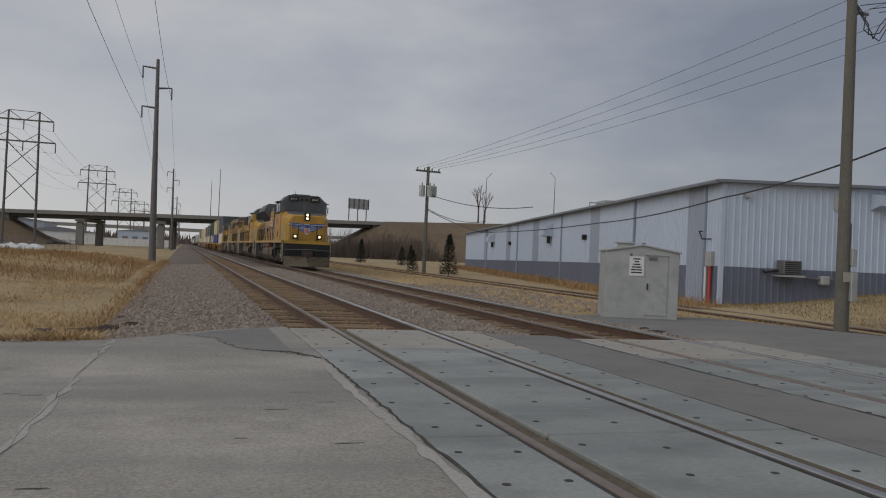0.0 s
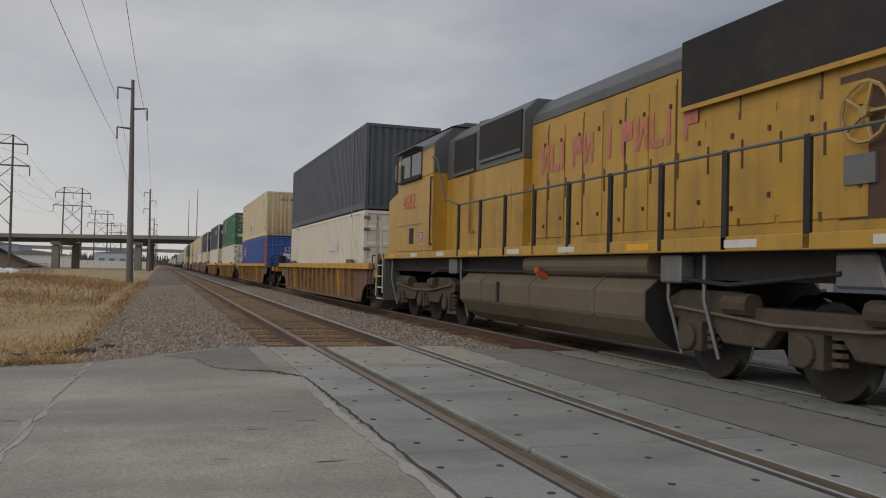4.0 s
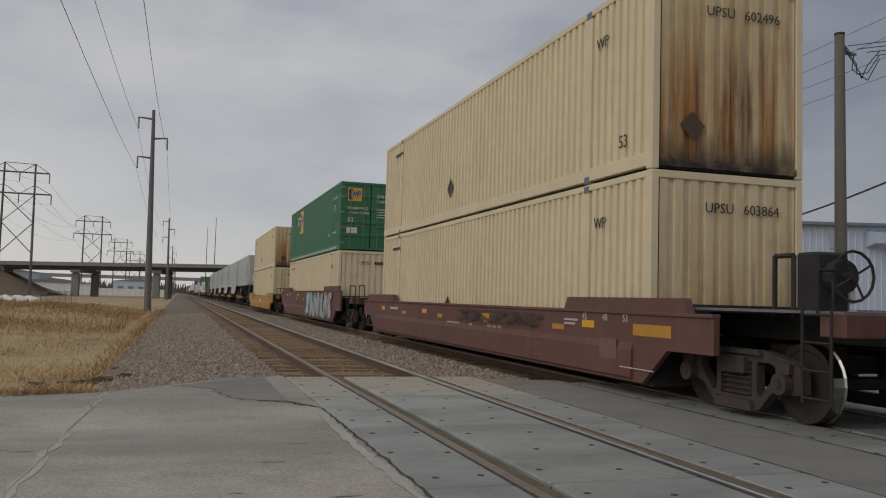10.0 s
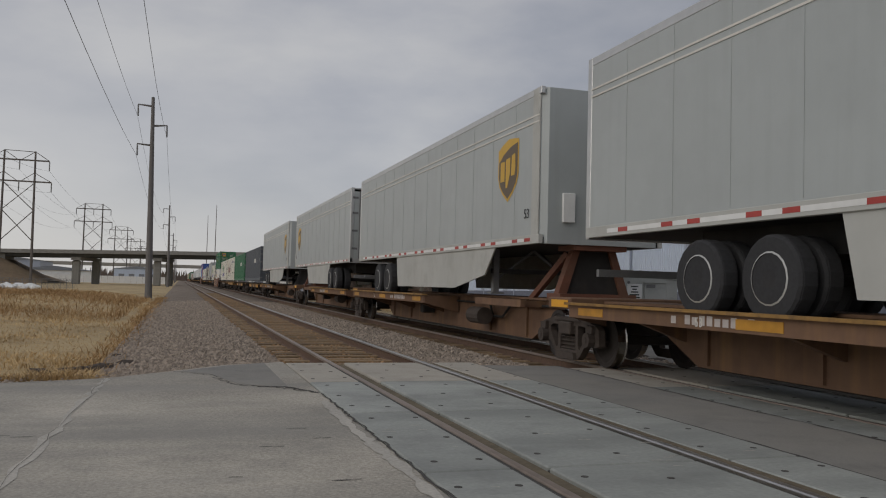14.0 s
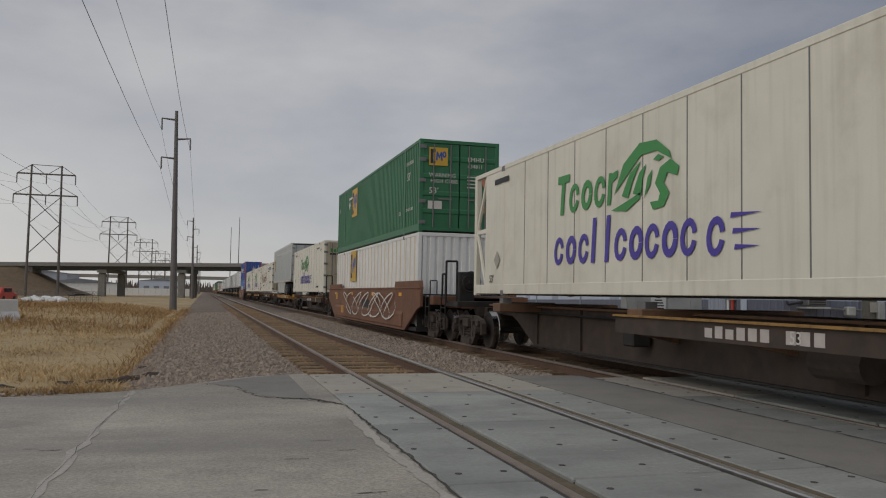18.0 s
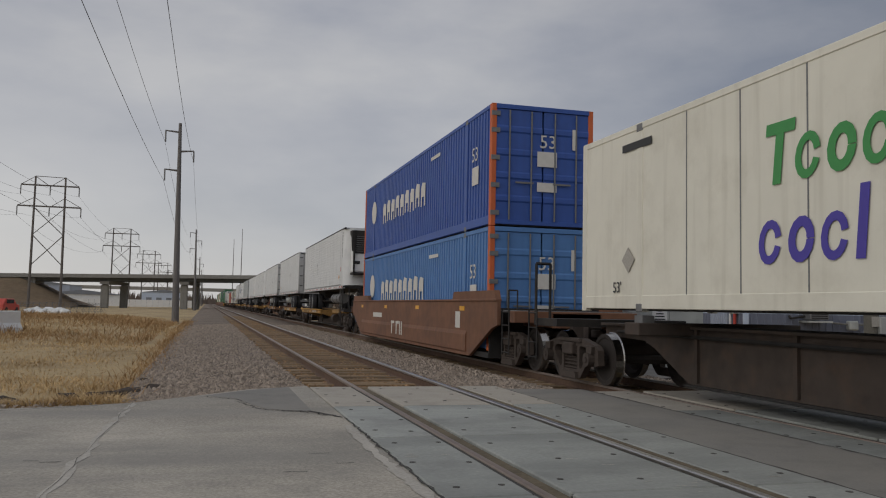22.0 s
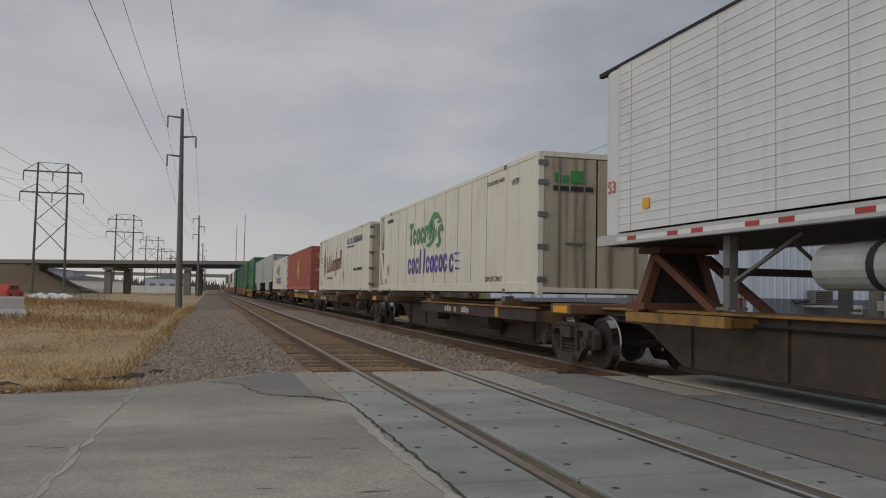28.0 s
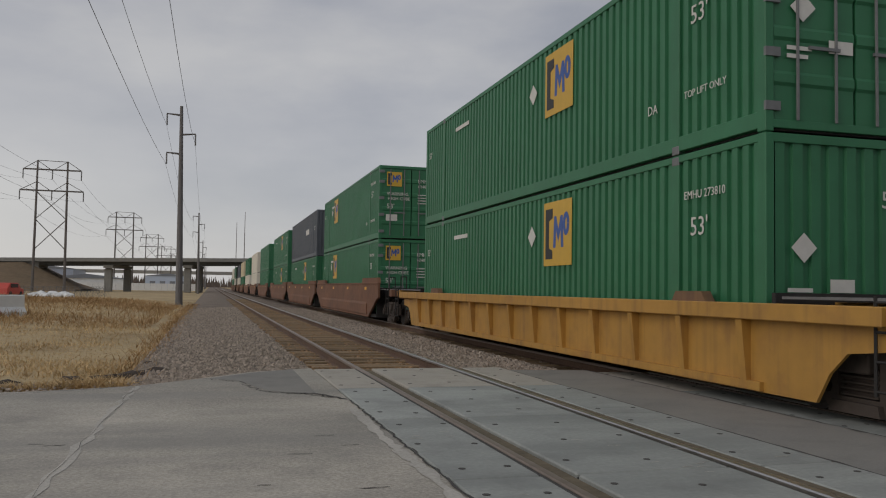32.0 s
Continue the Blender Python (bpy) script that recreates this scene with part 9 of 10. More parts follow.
    part("hood_roof", prism(B(), [(-hx - 0.004, hz), (hx + 0.004, hz), (hx, hz + 0.16), (hx * 0.72, hz + 0.46 if model != "ge" else hz + 0.3), (-hx * 0.72, hz + 0.46 if model != "ge" else hz + 0.3), (-hx, hz + 0.16)], h0, hood1 - 0.01, "y"), "locogrey", lo, "dark grey hood roof", bevel=0.015)
    y, n = h0 + 0.12, 0
    stop = L - 7.4 if model == "ge" else hood1 - 2.3
    while y < stop - 0.6:
        tall = 3.9 if (model == "ge" or y < L - 7.3) else 3.3
        dr = part("hood_door", bxs(hx, hx + 0.018, y, y + 0.6, 1.92, tall), paint, lo, bevel=0.007)
        part("latch", bxs(hx + 0.018, hx + 0.04, y + 0.49, y + 0.53, 2.1 + 0.12 * (n % 2), 2.16 + 0.12 * (n % 2)), "brown", dr)
        part("latch", bxs(hx + 0.018, hx + 0.04, y + 0.49, y + 0.53, tall - 0.31, tall - 0.25), "brown", dr)
        part("latch", bxs(hx + 0.018, hx + 0.03, y + 0.02, y + 0.05, 2.6, 2.95), "brown", dr)
        if n % 2 == 0:
            part("door_gap", bxs(hx, hx + 0.004, y + 0.61, y + 0.64, 1.9, hz - 0.1), "brown", lo)
        y, n = y + 0.66, n + 1
    part("hood_base", bxs(hx, hx + 0.03, h0, hood1, DK, DK + 0.12), paint, lo)
    r0, r1 = L - 6.75, L - 1.85
    if model == "lead":
        # flared radiator with a dark underside, then the squared tail with a louvre and the handbrake
        wng = part("radiator_wing", prism(B(), [(-1.0, 3.42), (1.0, 3.42), (1.5, 4.1), (1.5, 4.36), (1.2, 4.72), (-1.2, 4.72), (-1.5, 4.36), (-1.5, 4.1)], L - 8.15, L - 2.85, "y"), "locogrey", lo, "flared radiator housing", bevel=0.02)
        part("radiator_screen", prism(B(), [(sv * 1.0, 3.4), (sv * 1.05, 3.39), (sv * 1.53, 4.08), (sv * 1.5, 4.12)], L - 8.1, L - 2.9, "y"), "black", wng, "dark radiator screen")
        part("screen_rib", prism(B(), [(sv * 1.04, 3.39), (sv * 1.07, 3.38), (sv * 1.55, 4.07), (sv * 1.52, 4.09)], L - 5.55, L - 5.51, "y"), "black", wng)
        for k in range(18):
            part("bolt", rod(B(), (sv * 1.5, L - 8.0 + k * 0.3, 4.13), (sv * 1.515, L - 8.0 + k * 0.3, 4.13), 0.02, 6), "black", wng)
        part("tail_louvre", bxs(hx, hx + 0.03, L - 2.75, hood1 - 0.05, 1.95, 3.28), "brown", lo, "brown rear louvre panel")
        for k in range(6):
            part("louvre", bxs(hx + 0.03, hx + 0.045, L - 2.7, hood1 - 0.1, 2.05 + k * 0.2, 2.08 + k * 0.2), "truck", lo)
        part("brake_recess", bxs(hx, hx + 0.006, L - 3.15, L - 2.78, 1.9, 3.3), "brown", lo)
        handwheel(lo, sv, L - 2.4 - 0.72, 2.98)
        part("wing_tail", bx(-1.02, 1.02, L - 2.85, hood1 - 0.02, 3.9, 4.5), "locogrey", lo, bevel=0.03)
        for k in range(5):
            part("louvre", bxs(1.02, 1.035, L - 2.05, hood1 - 0.1, 3.98 + k * 0.09, 4.01 + k * 0.09), "black", lo)
        part("fade_band", bxs(hx, hx + 0.008, L - 2.6, hood1 - 0.02, 3.6, 3.72), "fadedred", lo)
        part("number_plate", bxs(hx + 0.02, hx + 0.03, L - 3.9, L - 3.65, 3.0, 3.25), "slateblue", lo)
    elif model == "ge":
        wng = part("radiator_wing", prism(B(), [(-1.05, 3.98), (1.05, 3.98), (1.55, 4.0), (1.55, 4.42), (0.3, 4.78), (-0.3, 4.78), (-1.55, 4.42), (-1.55, 4.0)], L - 7.45, L - 1.25, "y"), "locogrey", lo, "wide overhanging radiator housing", bevel=0.015)
        part("red_line", bxs(1.55, 1.556, L - 7.45, L - 1.25, 4.06, 4.13), "fadedred", wng)
        part("red_line", bx(-1.54, 1.54, L - 1.25, L - 1.244, 4.11, 4.18), "red", wng)
        part("yellow_line", bx(-1.54, 1.54, L - 1.25, L - 1.244, 3.99, 4.11), paint, wng)
        for a, b in ((L - 6.9, L - 5.3), (L - 4.7, L - 3.55), (L - 3.45, L - 2.2)):
            part("radiator_screen", prism(B(), [(sv * hx, 3.42), (sv * (hx + 0.02), 3.4), (sv * 1.5, 3.93), (sv * 1.46, 3.95)], a, b, "y"), "black", wng, "dark sloping radiator screen")
            for yy in (a - 0.06, b):
                part("screen_frame", prism(B(), [(sv * hx, 3.36), (sv * (hx + 0.04), 3.36), (sv * 1.54, 3.93), (sv * hx, 3.95)], yy, yy + 0.06, "y"), paint, wng)
        for k in range(4):
            y = L - 5.35 + k * 0.6
            fd = part("filter_door", bxs(hx, hx + 0.03, y, y + 0.52, 1.92, 3.2), paint, lo, bevel=0.008)
            part("vent_slot", bxs(hx + 0.03, hx + 0.04, y + 0.12, y + 0.38, 2.05 if k % 2 else 2.2, 3.08 if k % 2 else 2.85), "black", fd)
        part("tail_door", bxs(hx, hx + 0.03, L - 2.6, hood1 - 0.25, 1.92, 3.3), paint, lo, bevel=0.008)
        handwheel(lo, sv, L - 2.75, 2.95)
        part("wing_roof", bx(-0.3, 0.3, L - 7.3, L - 1.4, 4.78, 4.81), "black", lo)
        hl2 = part("hood_lamp_hood", bx(-0.3, 0.3, hood1 + 0.04, hood1 + 0.1, 2.98, 3.4), "black", lo)
    else:
        for s in (-1, 1):
            rd = part("radiator", bx(*sorted((s * 0.98, s * 1.08)), r0 + 0.1, r1 + 0.55, 3.5, 4.42), "black", lo, "dark radiator mesh", bevel=0.015)
            part("mesh_rim", bx(*sorted((s * 1.08, s * 1.1)), r0 + 0.1, r1 + 0.55, 3.47, 3.53), paint, rd)
        for k in range(3):
            part("roof_fan", rod(B(), (0, r0 + 0.9 + k * 1.6, hz + 0.4), (0, r0 + 0.9 + k * 1.6, hz + 0.56), 0.6, 18), "locogrey", lo)
        part("brake_recess", bxs(hx, hx + 0.006, L - 3.95, L - 3.2, 1.9, 3.38), "brown", lo)
        handwheel(lo, sv, L - 3.55, 2.95)
        part("recess_step", bxs(hx + 0.01, hx + 0.05, L - 3.85, L - 3.45, 2.25, 2.55), "steel", lo)
        for k in range(4):
            part("hood_panel", bxs(hx, hx + 0.012, L - 6.7 + k * 0.66, L - 6.1 + k * 0.66, 2.0, 3.2), paint, lo, bevel=0.006)
        part("text_plate", bxs(hx, hx + 0.008, L - 2.6, L - 1.9, 1.98, 2.06), "flagwhite", lo)
    rw = part("rear_wall", bx(-0.98, 0.98, hood1, hood1 + 0.04, DK, hz + 0.1), paint, lo)
    part("rear_door", bx(-0.35, 0.35, hood1 + 0.04, hood1 + 0.06, 1.8, 3.3), paint, lo, bevel=0.01)
    rl = part("rear_light_box", bx(-0.36, 0.36, hood1 + 0.04, hood1 + 0.24, 3.6, 3.92), "black", lo, bevel=0.02)
    for x in (-0.15, 0.15):
        part("rear_light", rod(B(), (x, hood1 + 0.24, 3.77), (x, hood1 + 0.28, 3.77), 0.1, 14), "flagwhite", rl)
    part("end_grab", rod(B(), (sv * 0.5, hood1 + 0.1, 2.3), (sv * 0.5, hood1 + 0.1, 3.1), 0.018, 5), "rail", lo)
    words("number", text, 0.3, "fadedred", lo, Matrix.Translation((0.88, hood1 + 0.045, 3.25)) @ Matrix(((-1, 0, 0, 0), (0, 0, 1, 0), (0, 1, 0, 0), (0, 0, 0, 1))))
    part("exhaust", bx(-0.3, 0.3, L / 2 - 0.6, L / 2 + 0.5, hz + 0.2, hz + 0.62), "black", lo, bevel=0.02)
    # long handrails on stanchions
    for s in (-1, 1):
        ya = 9.4 if model == "ge" else 7.8
        part("long_handrail", rod(B(), (s * 1.51, ya, 2.72), (s * 1.51, L - 1.5, 2.72), 0.021, 6), "locogrey", lo)
        y = ya + 0.05
        while y < L - 1.4:
            part("stanchion", bx(*sorted((s * 1.49, s * 1.53)), y - 0.045, y + 0.045, 1.6, 2.74), "black", lo)
            y += 1.29
    part("handrail", path(B(), [(sv * 1.51, 9.4 if model == "ge" else 7.85, 2.72), (sv * 1.53, cy1 + 0.9 if model != "ge" else 9.0, 2.9), (sv * 1.55, cy1 + 0.3 if model != "ge" else 8.6, 3.9), (sv * 1.55, cy1 - 0.1, 4.0)], 0.02, 6), "locogrey", lo)
    # lettering on the side that faces the road
    ny = (cy1 - 0.8) if sv < 0 else cy0 + 0.55
    words("number", text, 0.58 if model != "ge" else 0.5, "red" if model != "ge" else "fadedred", lo, place(1.535, ny, 2.85))
    if model == "lead":
        flag(lo, place(1.025, L - 8.35, 1.98), 3.4, 1.55, blue_right=True)
        words("lettering", "BUILDING AMERICA", 0.24, "brown", lo, place(1.024, L - 5.62, 2.52))
        side_shield(lo, place(1.024, L - 4.75, 2.18), 0.85, 0.86)
    elif model == "ge":
        words("lettering", "BUILDING AMERICA", 0.22, "brown", lo, place(1.515, 6.2, 2.88))
        side_shield(lo, place(1.55, 5.25, 2.6), 0.55, 0.62)
        flag(lo, place(1.022, 11.6, 2.15), 3.4, 1.25, 0)
    else:
        side_shield(lo, place(1.55, cy1 - 0.55 if sv < 0 else cy1 - 0.95, 1.9), 0.3, 0.34)
        part("text_plate", bxs(1.53, 1.538, cy1 - 0.5, cy1 - 0.1, 2.5, 2.6), "flagwhite", lo)
        glyphs = (((0, 0), (0.1, 0), (0.1, 0.5), (0, 0.5)), ((0, 0), (0.36, 0), (0.36, 0.1), (0.1, 0.1), (0.1, 0.5), (0, 0.5)), ((0, 0), (0.1, 0), (0.26, 0.34), (0.26, 0), (0.36, 0), (0.36, 0.5), (0.26, 0.5), (0.1, 0.16), (0.1, 0.5), (0, 0.5)), ((0, 0), (0.1, 0), (0.1, 0.2), (0.34, 0.2), (0.36, 0.5), (0, 0.5)))
        for k in range(12):
            if k != 5:
                g = glyphs[(k * 7 + 2) % 4]
                patch("letter_block", "letterred", lo, place(1.026, (15.75 - k * 0.4) if sv < 0 else (10.95 + k * 0.4), 3.1), 1, 1, [(0.9 * a, b) for a, b in g], "faded red letter shape")
    if reverse:
        lo.matrix_basis = pose(TX, u0 + L, ZR, 0, 0, 180)
        MOVERS.append((lo, u0 + L, ZR))
        lo["turned"] = 1
    else:
        on_train(lo, u0)
    return lo


loco(53.9, 23.0, "lead", "8793", label="yellow and grey diesel locomotive with lit headlights and wing emblem")
loco(76.9, 23.4, "sd70m", "4455", label="yellow diesel locomotive with dark radiators and faded lettering")
loco(100.4, 23.2, "ge", "8080", True, "weathered yellow diesel locomotive running long hood first")
loco(123.6, 22.0, "sd70m", "4682", True, "yellow diesel locomotive running long hood first")


# ---- the train, front to rear ----
ZL, ZU, ZS = 0.33, 3.235, 1.30     # floor of the lower load, of the upper load, and of loads on spine cars
CARD = ["with white stencils", [("text", "53", 3.4, 0.45, 0.34, "maroonpale"), ("text", "45", 1.65, 1.3, 0.16, "spray"), ("text", "48", 1.0, 1.3, 0.16, "spray"), ("text", "53", 0.4, 1.3, 0.16, "spray"), ("bar", 0.1, 1.08, 0.95, 0.2, "amberold"), ("bar", 2.75, 1.06, 0.45, 0.11, "amberold"), ("bar", 6.1, 1.06, 0.4, 0.11, "amberold"), ("bar", 9.4, 1.06, 0.4, 0.11, "amberold"), ("bar", 12.8, 1.06, 0.4, 0.11, "amberold"), ("bar", 5.9, 0.8, 0.22, 0.2, "goldold"), ("bar", 5.6, 0.8, 0.22, 0.2, "goldold"), ("bar", 5.3, 0.8, 0.2, 0.2, "goldold"), ("bar", 7.0, 0.82, 0.14, 0.16, "spray"), ("bar", 8.6, 0.95, 0.9, 0.03, "spray"), ("bar", 2.3, 1.26, 0.5, 0.04, "spray"), ("bar", 2.3, 1.18, 0.4, 0.04, "spray"), ("bar", 4.6, 0.78, 1.3, 0.16, "maroonpale"), ("bar", 1.0, 0.62, 0.5, 0.36, "maroonpale"), ("bar", 0.4, 0.5, 0.9, 0.02, "spray"), ("bar", 14.2, 1.2, 0.9, 0.08, "spray"), ("scrawl", 3.2, 7.6, 1.08, 1.36, "ink", 21, 0.03, 6)]]
DTTX = ["", [("text", "DTTX", 13.22, 0.72, 0.26, "goldold"), ("text", "620100", 12.2, 0.72, 0.26, "goldold"), ("bar", 15.5, 1.1, 0.5, 0.16, "goldold")]]
GRAF = ["covered in pale sprayed graffiti", [("scrawl", 6.5, 13.2, 0.45, 1.32, "spray", 3, 0.035, 7), ("scrawl", 3.0, 5.5, 0.4, 0.9, "spray", 9, 0.05, 4), ("text", "53", 15.3, 0.6, 0.42, "flagwhite"), ("bar", 13.9, 1.1, 0.6, 0.12, "flagwhite")]]
COLR = ["with teal and silver graffiti lettering", [("text", "53", 15.9, 0.6, 0.36, "spray"), ("text", "527459", 14.1, 1.24, 0.2, "spray"), ("text", "40", 2.6, 1.34, 0.17, "goldold"), ("bar", 11.4, 1.05, 0.4, 0.1, "amberold"), ("bar", 8.7, 1.02, 0.4, 0.1, "amberold")] + [("blob", 7.15 - 1.03 * k, 0.36 + 0.06 * (k % 2), 0.85, 0.95, ("silver", "teal2", "silver", "teal", "silver", "silver", "spray")[k], 60 + k) for k in range(7)] + [("scrawl", 7.1 - 1.03 * (k + 1), 7.1 - 1.03 * k, 0.42, 1.32, ("teal", "silver", "teal", "silver", "teal2", "spray", "silver")[k], 80 + k, 0.26, 1) for k in range(7)] + [("scrawl", 7.05 - 1.03 * (k + 1), 7.2 - 1.03 * k, 0.34, 1.38, ("lilac", "flagwhite", "ink")[k % 3], 90 + k, 0.025, 1) for k in range(7)] + [("bar", 7.4, 1.05, 0.1, 0.3, "flagwhite")]]
TWOW = ["with red and white block graffiti", [("bar", 15.0, 1.12, 1.5, 0.22, "ink"), ("text", "DTTX 475603", 14.92, 1.15, 0.19, "flagwhite"), ("bar", 10.5, 1.14, 0.7, 0.05, "ink"), ("bar", 9.2, 0.95, 1.0, 0.05, "ink"), ("blob", 7.4, 0.4, 1.2, 0.75, "red", 4), ("blob", 7.6, 0.8, 1.6, 0.4, "flagwhite", 5)]]
OUTL = ["with large white outlines and old stencils", [("scrawl", 2.2, 12.2, 0.42, 1.34, "flagwhite", 15, 0.05, 5), ("text", "53", 13.9, 0.75, 0.42, "brown"), ("bar", 13.2, 0.42, 0.7, 0.32, "amberold"), ("bar", 15.0, 1.0, 0.5, 0.3, "amberold"), ("bar", 8.2, 0.75, 1.6, 0.3, "ink")]]
BLOCKY = ["with pale block lettering", [("bar", 9.6, 0.72, 0.5, 0.1, "flagwhite"), ("bar", 9.4, 0.4, 0.12, 0.34, "flagwhite"), ("bar", 8.9, 0.72, 0.5, 0.1, "flagwhite"), ("bar", 8.7, 0.4, 0.12, 0.34, "flagwhite"), ("bar", 8.2, 0.4, 0.12, 0.42, "flagwhite"), ("bar", 7.95, 0.4, 0.12, 0.42, "flagwhite"), ("bar", 12.8, 0.9, 1.6, 0.16, "flagwhite"), ("bar", 2.0, 0.8, 0.4, 0.4, "flagwhite")]]

#      load start, gap before, gap after, style, joined before, joined after, marks, upper, lower
STACKS = [
    (147.6, 5.0, 10.8, "ribbed", 0, 0, None, ("graphite", "dark grey container with a steel frame on a white one", "corr", "front", None, None, None), ("cream", "white container with a grey green block", "corr", "doors", None, None, art_plain)),
    (175.1, 10.8, 7.8, "ribbed", 0, 0, DTTX, ("tan", "cream corrugated container with a sooty end", "corr", "front", "tanmild", None, art_tan), ("bluec", "blue corrugated container with orange posts and a globe emblem", "corr", "doors", None, "orangepost", art_globe)),
    (199.1, 7.8, 7.6, "ribbed", 0, 0, None, ("greenc", "green corrugated container with a gold square emblem and doors", "corr", "doors", None, None, art_emp_door), ("cream", "plain white corrugated container with grey doors", "corr", "doors", None, None, art_doors)),
    (222.8, 7.6, 8.4, "ribbed", 0, 0, None, ("navy", "navy corrugated container with cream corner posts", "corr", "front", None, "cream", art_umax), ("cream", "cream white corrugated container with black stencils", "corr", "front", "tan", None, lambda c: art_tan(c, "606492"))),
    (247.3, 8.4, 3.4, "maroon", 0, 1, CARD, ("navy", "navy corrugated container with white emblem", "corr", "front", None, "cream", art_umax), ("tan", "cream corrugated container with grimy edges", "corr", "front", None, None, art_tan)),
    (267.3, 3.4, 3.2, "maroon", 1, 1, GRAF, ("tan", "cream container with rust stains at the end", "corr", "front", "tanrust", None, art_tan_rusty), ("white", "white container with wide flat ribs and a gold emblem", "plate", "front", None, None, lambda c: square_logo(c, on_side(XS - 0.03, 13.1, 1.5), 1.35))),
    (286.7, 3.2, 8.3, "maroon", 1, 0, CARD, ("tan", "cream container with a sooty rusted end", "corr", "front", "tanrust", None, art_tan_rusty), ("tan", "cream corrugated container with grimy edges", "corr", "front", None, None, art_tan)),
    (311.1, 8.3, 8.0, "maroonlow", 0, 0, CARD, ("tan", "cream container with dark rust streaks on its end", "corr", "front", "tanrust", None, lambda c: art_tan_rusty(c, "602496")), ("tan", "cream container with rust streaks", "corr", "front", "tanmild", None, lambda c: art_tan(c, "603864"))),
    (335.3, 8.0, 9.0, "maroon", 0, 0, COLR, ("greenc", "green container with a gold emblem and pale dashes", "corr", "doors", None, None, art_emp_dash), ("tan", "cream corrugated container with grimy edges", "corr", "front", None, None, art_tan)),
    (360.6, 9.0, 7.0, "newyellow", 0, 0, TWOW, ("tan", "cream container with rust stains low on its end", "corr", "front", "tanrust", None, art_tan_rusty), ("tan", "cream container with mild rust", "corr", "front", "tanmild", None, art_tan)),
    (565.6, 5.4, 4.8, "orange", 0, 0, OUTL, ("greenc", "green container with gold emblems and doors", "corr", "doors", None, None, art_emp_door), ("white", "white wide-ribbed container with a gold emblem", "plate", "front", None, None, lambda c: square_logo(c, on_side(XS - 0.03, 12.1, 1.5), 1.4))),
    (679.0, 4.8, 5.2, "orange", 0, 0, BLOCKY, ("bluec", "dark blue container with orange corner posts", "corr", "doors", None, "orangepost", art_pacer), ("bluefade", "faded blue container with orange corner posts", "corr", "doors", None, "orangepost", art_pacer)),
    (969.2, 5.6, 7.2, "yellowrib", 0, 0, None, ("greenc", "green container with gold emblem and white stencils", "corr", "doors", None, None, art_emp_top), ("greenc", "green container with a white diamond placard", "corr", "front", None, None, art_emp_top)),
    (992.7, 7.2, 3.6, "orange", 0, 1, None, ("greenc", "green container with doors and a round white mark", "corr", "doors", None, None, art_emp_door), ("greenc", "green container with a gold emblem", "corr", "doors", None, None, art_emp_door)),
    (1012.4, 3.6, 3.6, "orange", 1, 1, None, ("graphite", "dark grey corrugated container", "corr", "front", None, None, art_plain), ("greenc", "green container with a gold emblem", "corr", "front", None, None, art_emp)),
    (1032.2, 3.6, 7.6, "orange", 1, 0, None, ("greenc", "green container with a gold emblem", "corr", "front", None, None, art_emp), ("greenc", "green container with a gold emblem", "corr", "front", None, None, art_emp)),
]
u = 1056.0
for k in range(7):
    STACKS.append((u, 7.6, 7.6, "orange", 0, 0, None, (("greenc", "cream", "greenc", "tan", "graphite")[k % 5], "corrugated container far along the train", "corr", "front", None, None, None), (("greenc", "cream", "cream")[k % 3], "corrugated lower container far along the train", "corr", "front", None, None, None)))
    u += 23.75
for u0, g0, g1, style, j0, j1, marks, top, low in STACKS:
    well_car(u0, u0 + LC, g0, g1, style, bool(j0), bool(j1), marks=marks, brake=u0 in (311.1, 247.3, 175.1, 565.6))
    for z, (mat, lab, kind, near, em, post, art) in ((ZU, top), (ZL, low)):
        container(u0, z, mat, lab, kind, near, em, post, art, lite=u0 > 1050)

VAN = "pale grey road trailer with a gold and brown shield"
RF = "white fluted road trailer with reflective tape"
TG = "off-white insulated container with a green and indigo emblem"
EN = "off-white insulated container with dark red lettering and a crest"
#      trucks at, load start, kind, flip, colour, extra
SPINES = [
    (382.3, 398.6, 383.7, "short", False), (398.6, 416.6, 399.5, "van", False), (416.6, 434.1, 416.9, "van", False), (434.1, 452.0, 434.9, "van", False), (452.0, 469.2, 452.9, "van", True), (469.2, 490.0, 472.5, "van", False),
    (490.0, 508.2, 491.1, "graphite", False), (508.2, 525.7, 508.9, "greenc", False), (525.7, 543.1, 526.0, "england", False), (543.1, 561.2, 543.9, "tiger", False),
    (585.6, 603.5, 586.6, "tiger", False), (603.5, 621.9, 604.7, "van", True), (621.9, 638.6, 622.9, "england", False), (638.6, 657.2, 640.2, "tiger", False), (657.2, 675.0, 657.9, "tiger", False),
    (700.8, 719.0, 700.4, "reefer", False), (719.0, 737.5, 720.9, "reeferplain", True), (737.5, 757.5, 739.5, "reeferplain", True), (757.5, 776.7, 759.2, "reefer", False), (776.7, 796.0, 777.8, "reeferplain", False), (796.0, 817.6, 797.8, "van2", True), (817.6, 836.0, 817.2, "kys", False), (836.0, 855.3, 837.5, "reeferplain", True),
    (855.3, 873.7, 856.3, "tiger", False), (873.7, 893.2, 874.6, "england", True), (893.2, 910.5, 895.4, "redc", False), (910.5, 929.6, 912.8, "tiger", False), (929.6, 946.9, 930.0, "van", True), (946.9, 964.8, 947.5, "van", True),
]
TONES = ["black", "ttx", "ttxrust", "ttxrust", "ttx", "ttxrust", "black"]
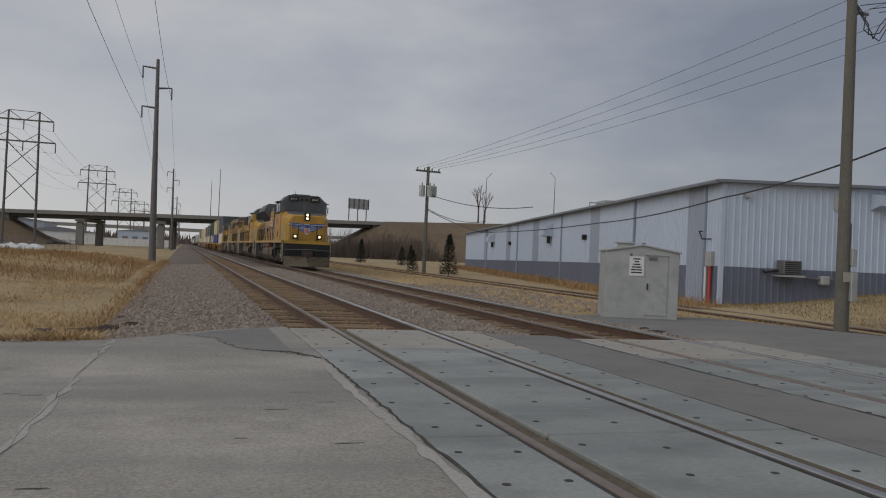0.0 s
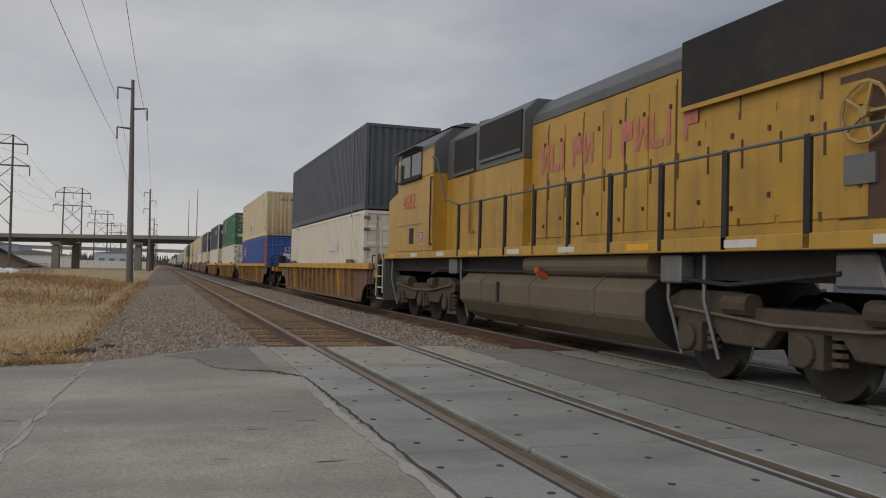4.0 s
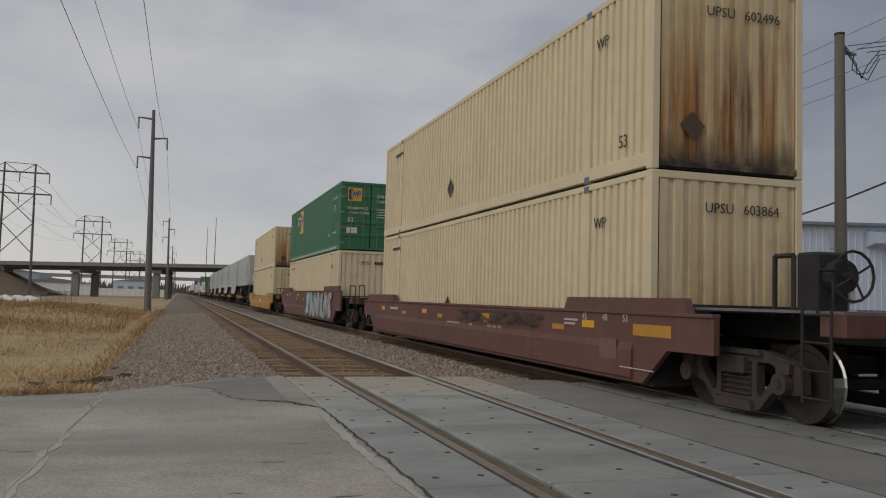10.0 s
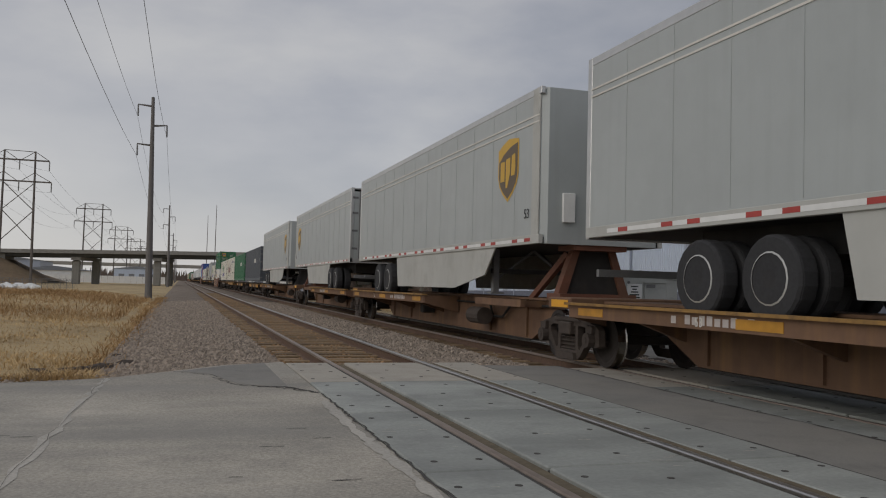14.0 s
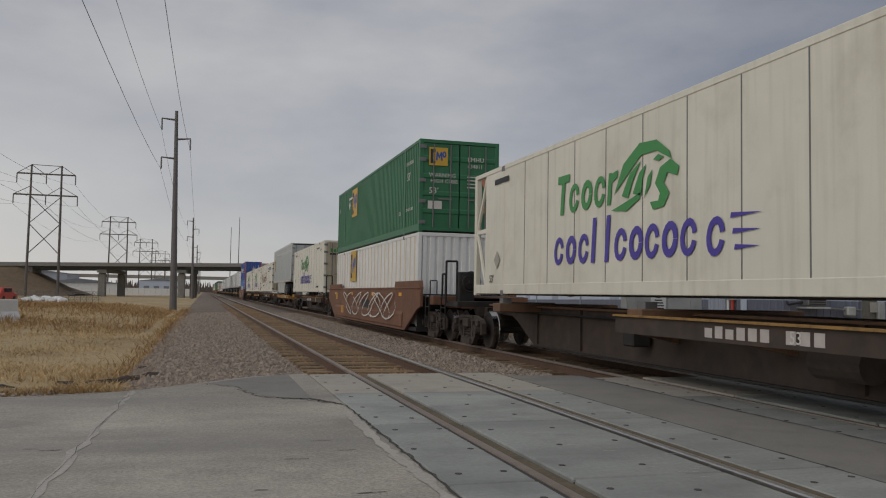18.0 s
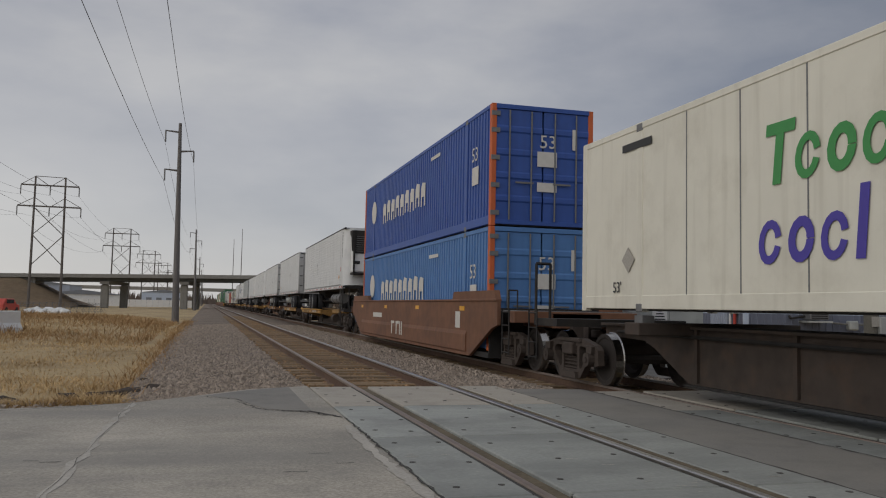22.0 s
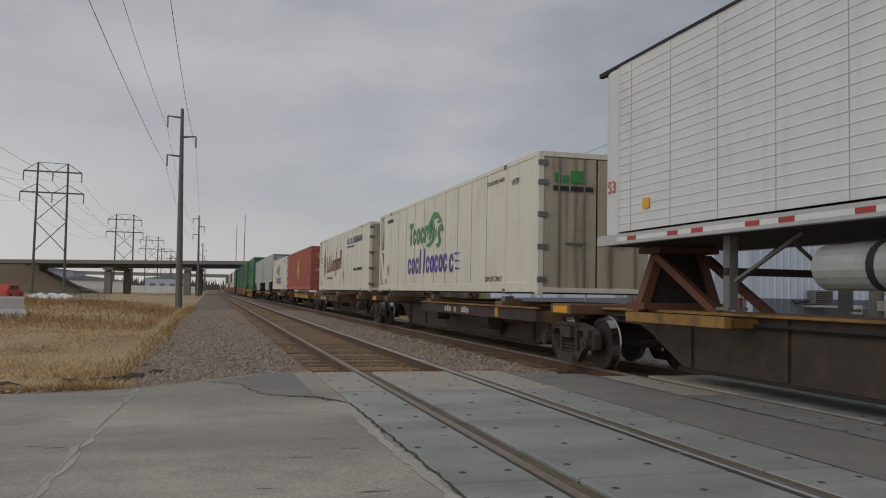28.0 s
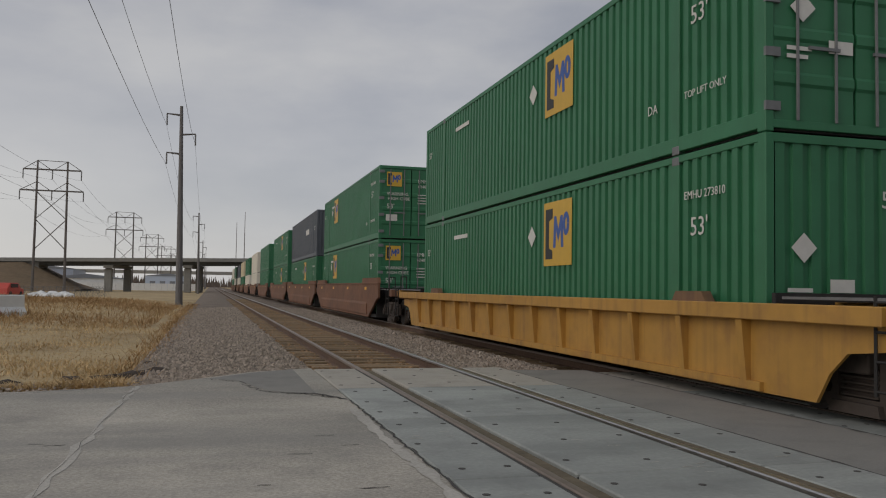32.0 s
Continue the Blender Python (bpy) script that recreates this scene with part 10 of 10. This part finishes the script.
for k, (b0, b1, l0, kind, flip) in enumerate(SPINES):
    tr = kind in ("short", "van", "van2", "reefer", "reeferplain", "kys")
    tone = {1: "black", 4: "ttxrust", 16: "black", 21: "ttx", 26: "ttxrust"}.get(k, TONES[k % 7])
    spine_car(b0, b1, l0, "trailer" if tr else "box", flip, b0 in (382.3, 585.6, 700.8), b1 in (561.2, 675.0, 964.8), tone, k, 13.1 if kind == "short" else LC)
    if kind in ("van", "short"):
        trailer(l0, "van", VAN + (", doors leading" if flip else ", nose leading"), flip, skirt=kind == "van", L=13.1 if kind == "short" else LC)
    elif kind == "van2":
        trailer(l0, "van", "plain pale grey road trailer with side skirts", flip, emblem=False, skirt=False)
    elif kind in ("reefer", "reeferplain", "kys"):
        t = trailer(l0, "reefer", RF + {"reefer": " and a cooling unit", "kys": " and oval emblem", "reeferplain": ""}[kind], flip, "fluted", kind != "reeferplain", False, False, kind == "kys", 16.6 if kind != "reeferplain" else LC)
        if kind == "reefer":
            front_lettering(t, "1046")
    elif kind == "tiger":
        container(l0, ZS, "whitec", TG, "smooth", "doors", "whiterust", None, art_tiger, frame_end=l0 != 657.9)
    elif kind == "england":
        container(l0, ZS, "whitec", EN, "smooth", "doors", "whiterust", None, art_england)
    elif kind == "redc":
        container(l0, ZS, "redc", "brick red corrugated container with a gold emblem", "corr", "doors", None, None, art_red)
    else:
        container(l0, ZS, kind, "dark grey corrugated container on a spine car" if kind == "graphite" else "green corrugated container on a spine car", "corr", "doors", None, None, art_plain)


# ---- movement ----
def motions():
    """The whole train runs towards and past the road at one steady speed."""
    for ob, u, z in MOVERS:
        turn = 180 if ob.get("turned") else 0
        walk(ob, [(0.0, pose(TX, u, z, 0, 0, turn)), (16.0, pose(TX, u - SPEED * 16, z, 0, 0, turn)), (32.0, pose(TX, u - SPEED * 32, z, 0, 0, turn))])
    # wheels roll; alike axles share one set of keys
    made = {}
    for w, y, r, way in ROLLERS:
        key = (y, r, way)
        if key not in made:
            walk(w, [(k / FPS, pose(0, y, r, way * 84.0 * k)) for k in range(32 * FPS + 1)])
            made[key] = w.animation_data
        else:
            w.rotation_mode = "QUATERNION"
            keys = w.animation_data_create()
            keys.action = made[key].action
            keys.action_slot = made[key].action_slot


motions()
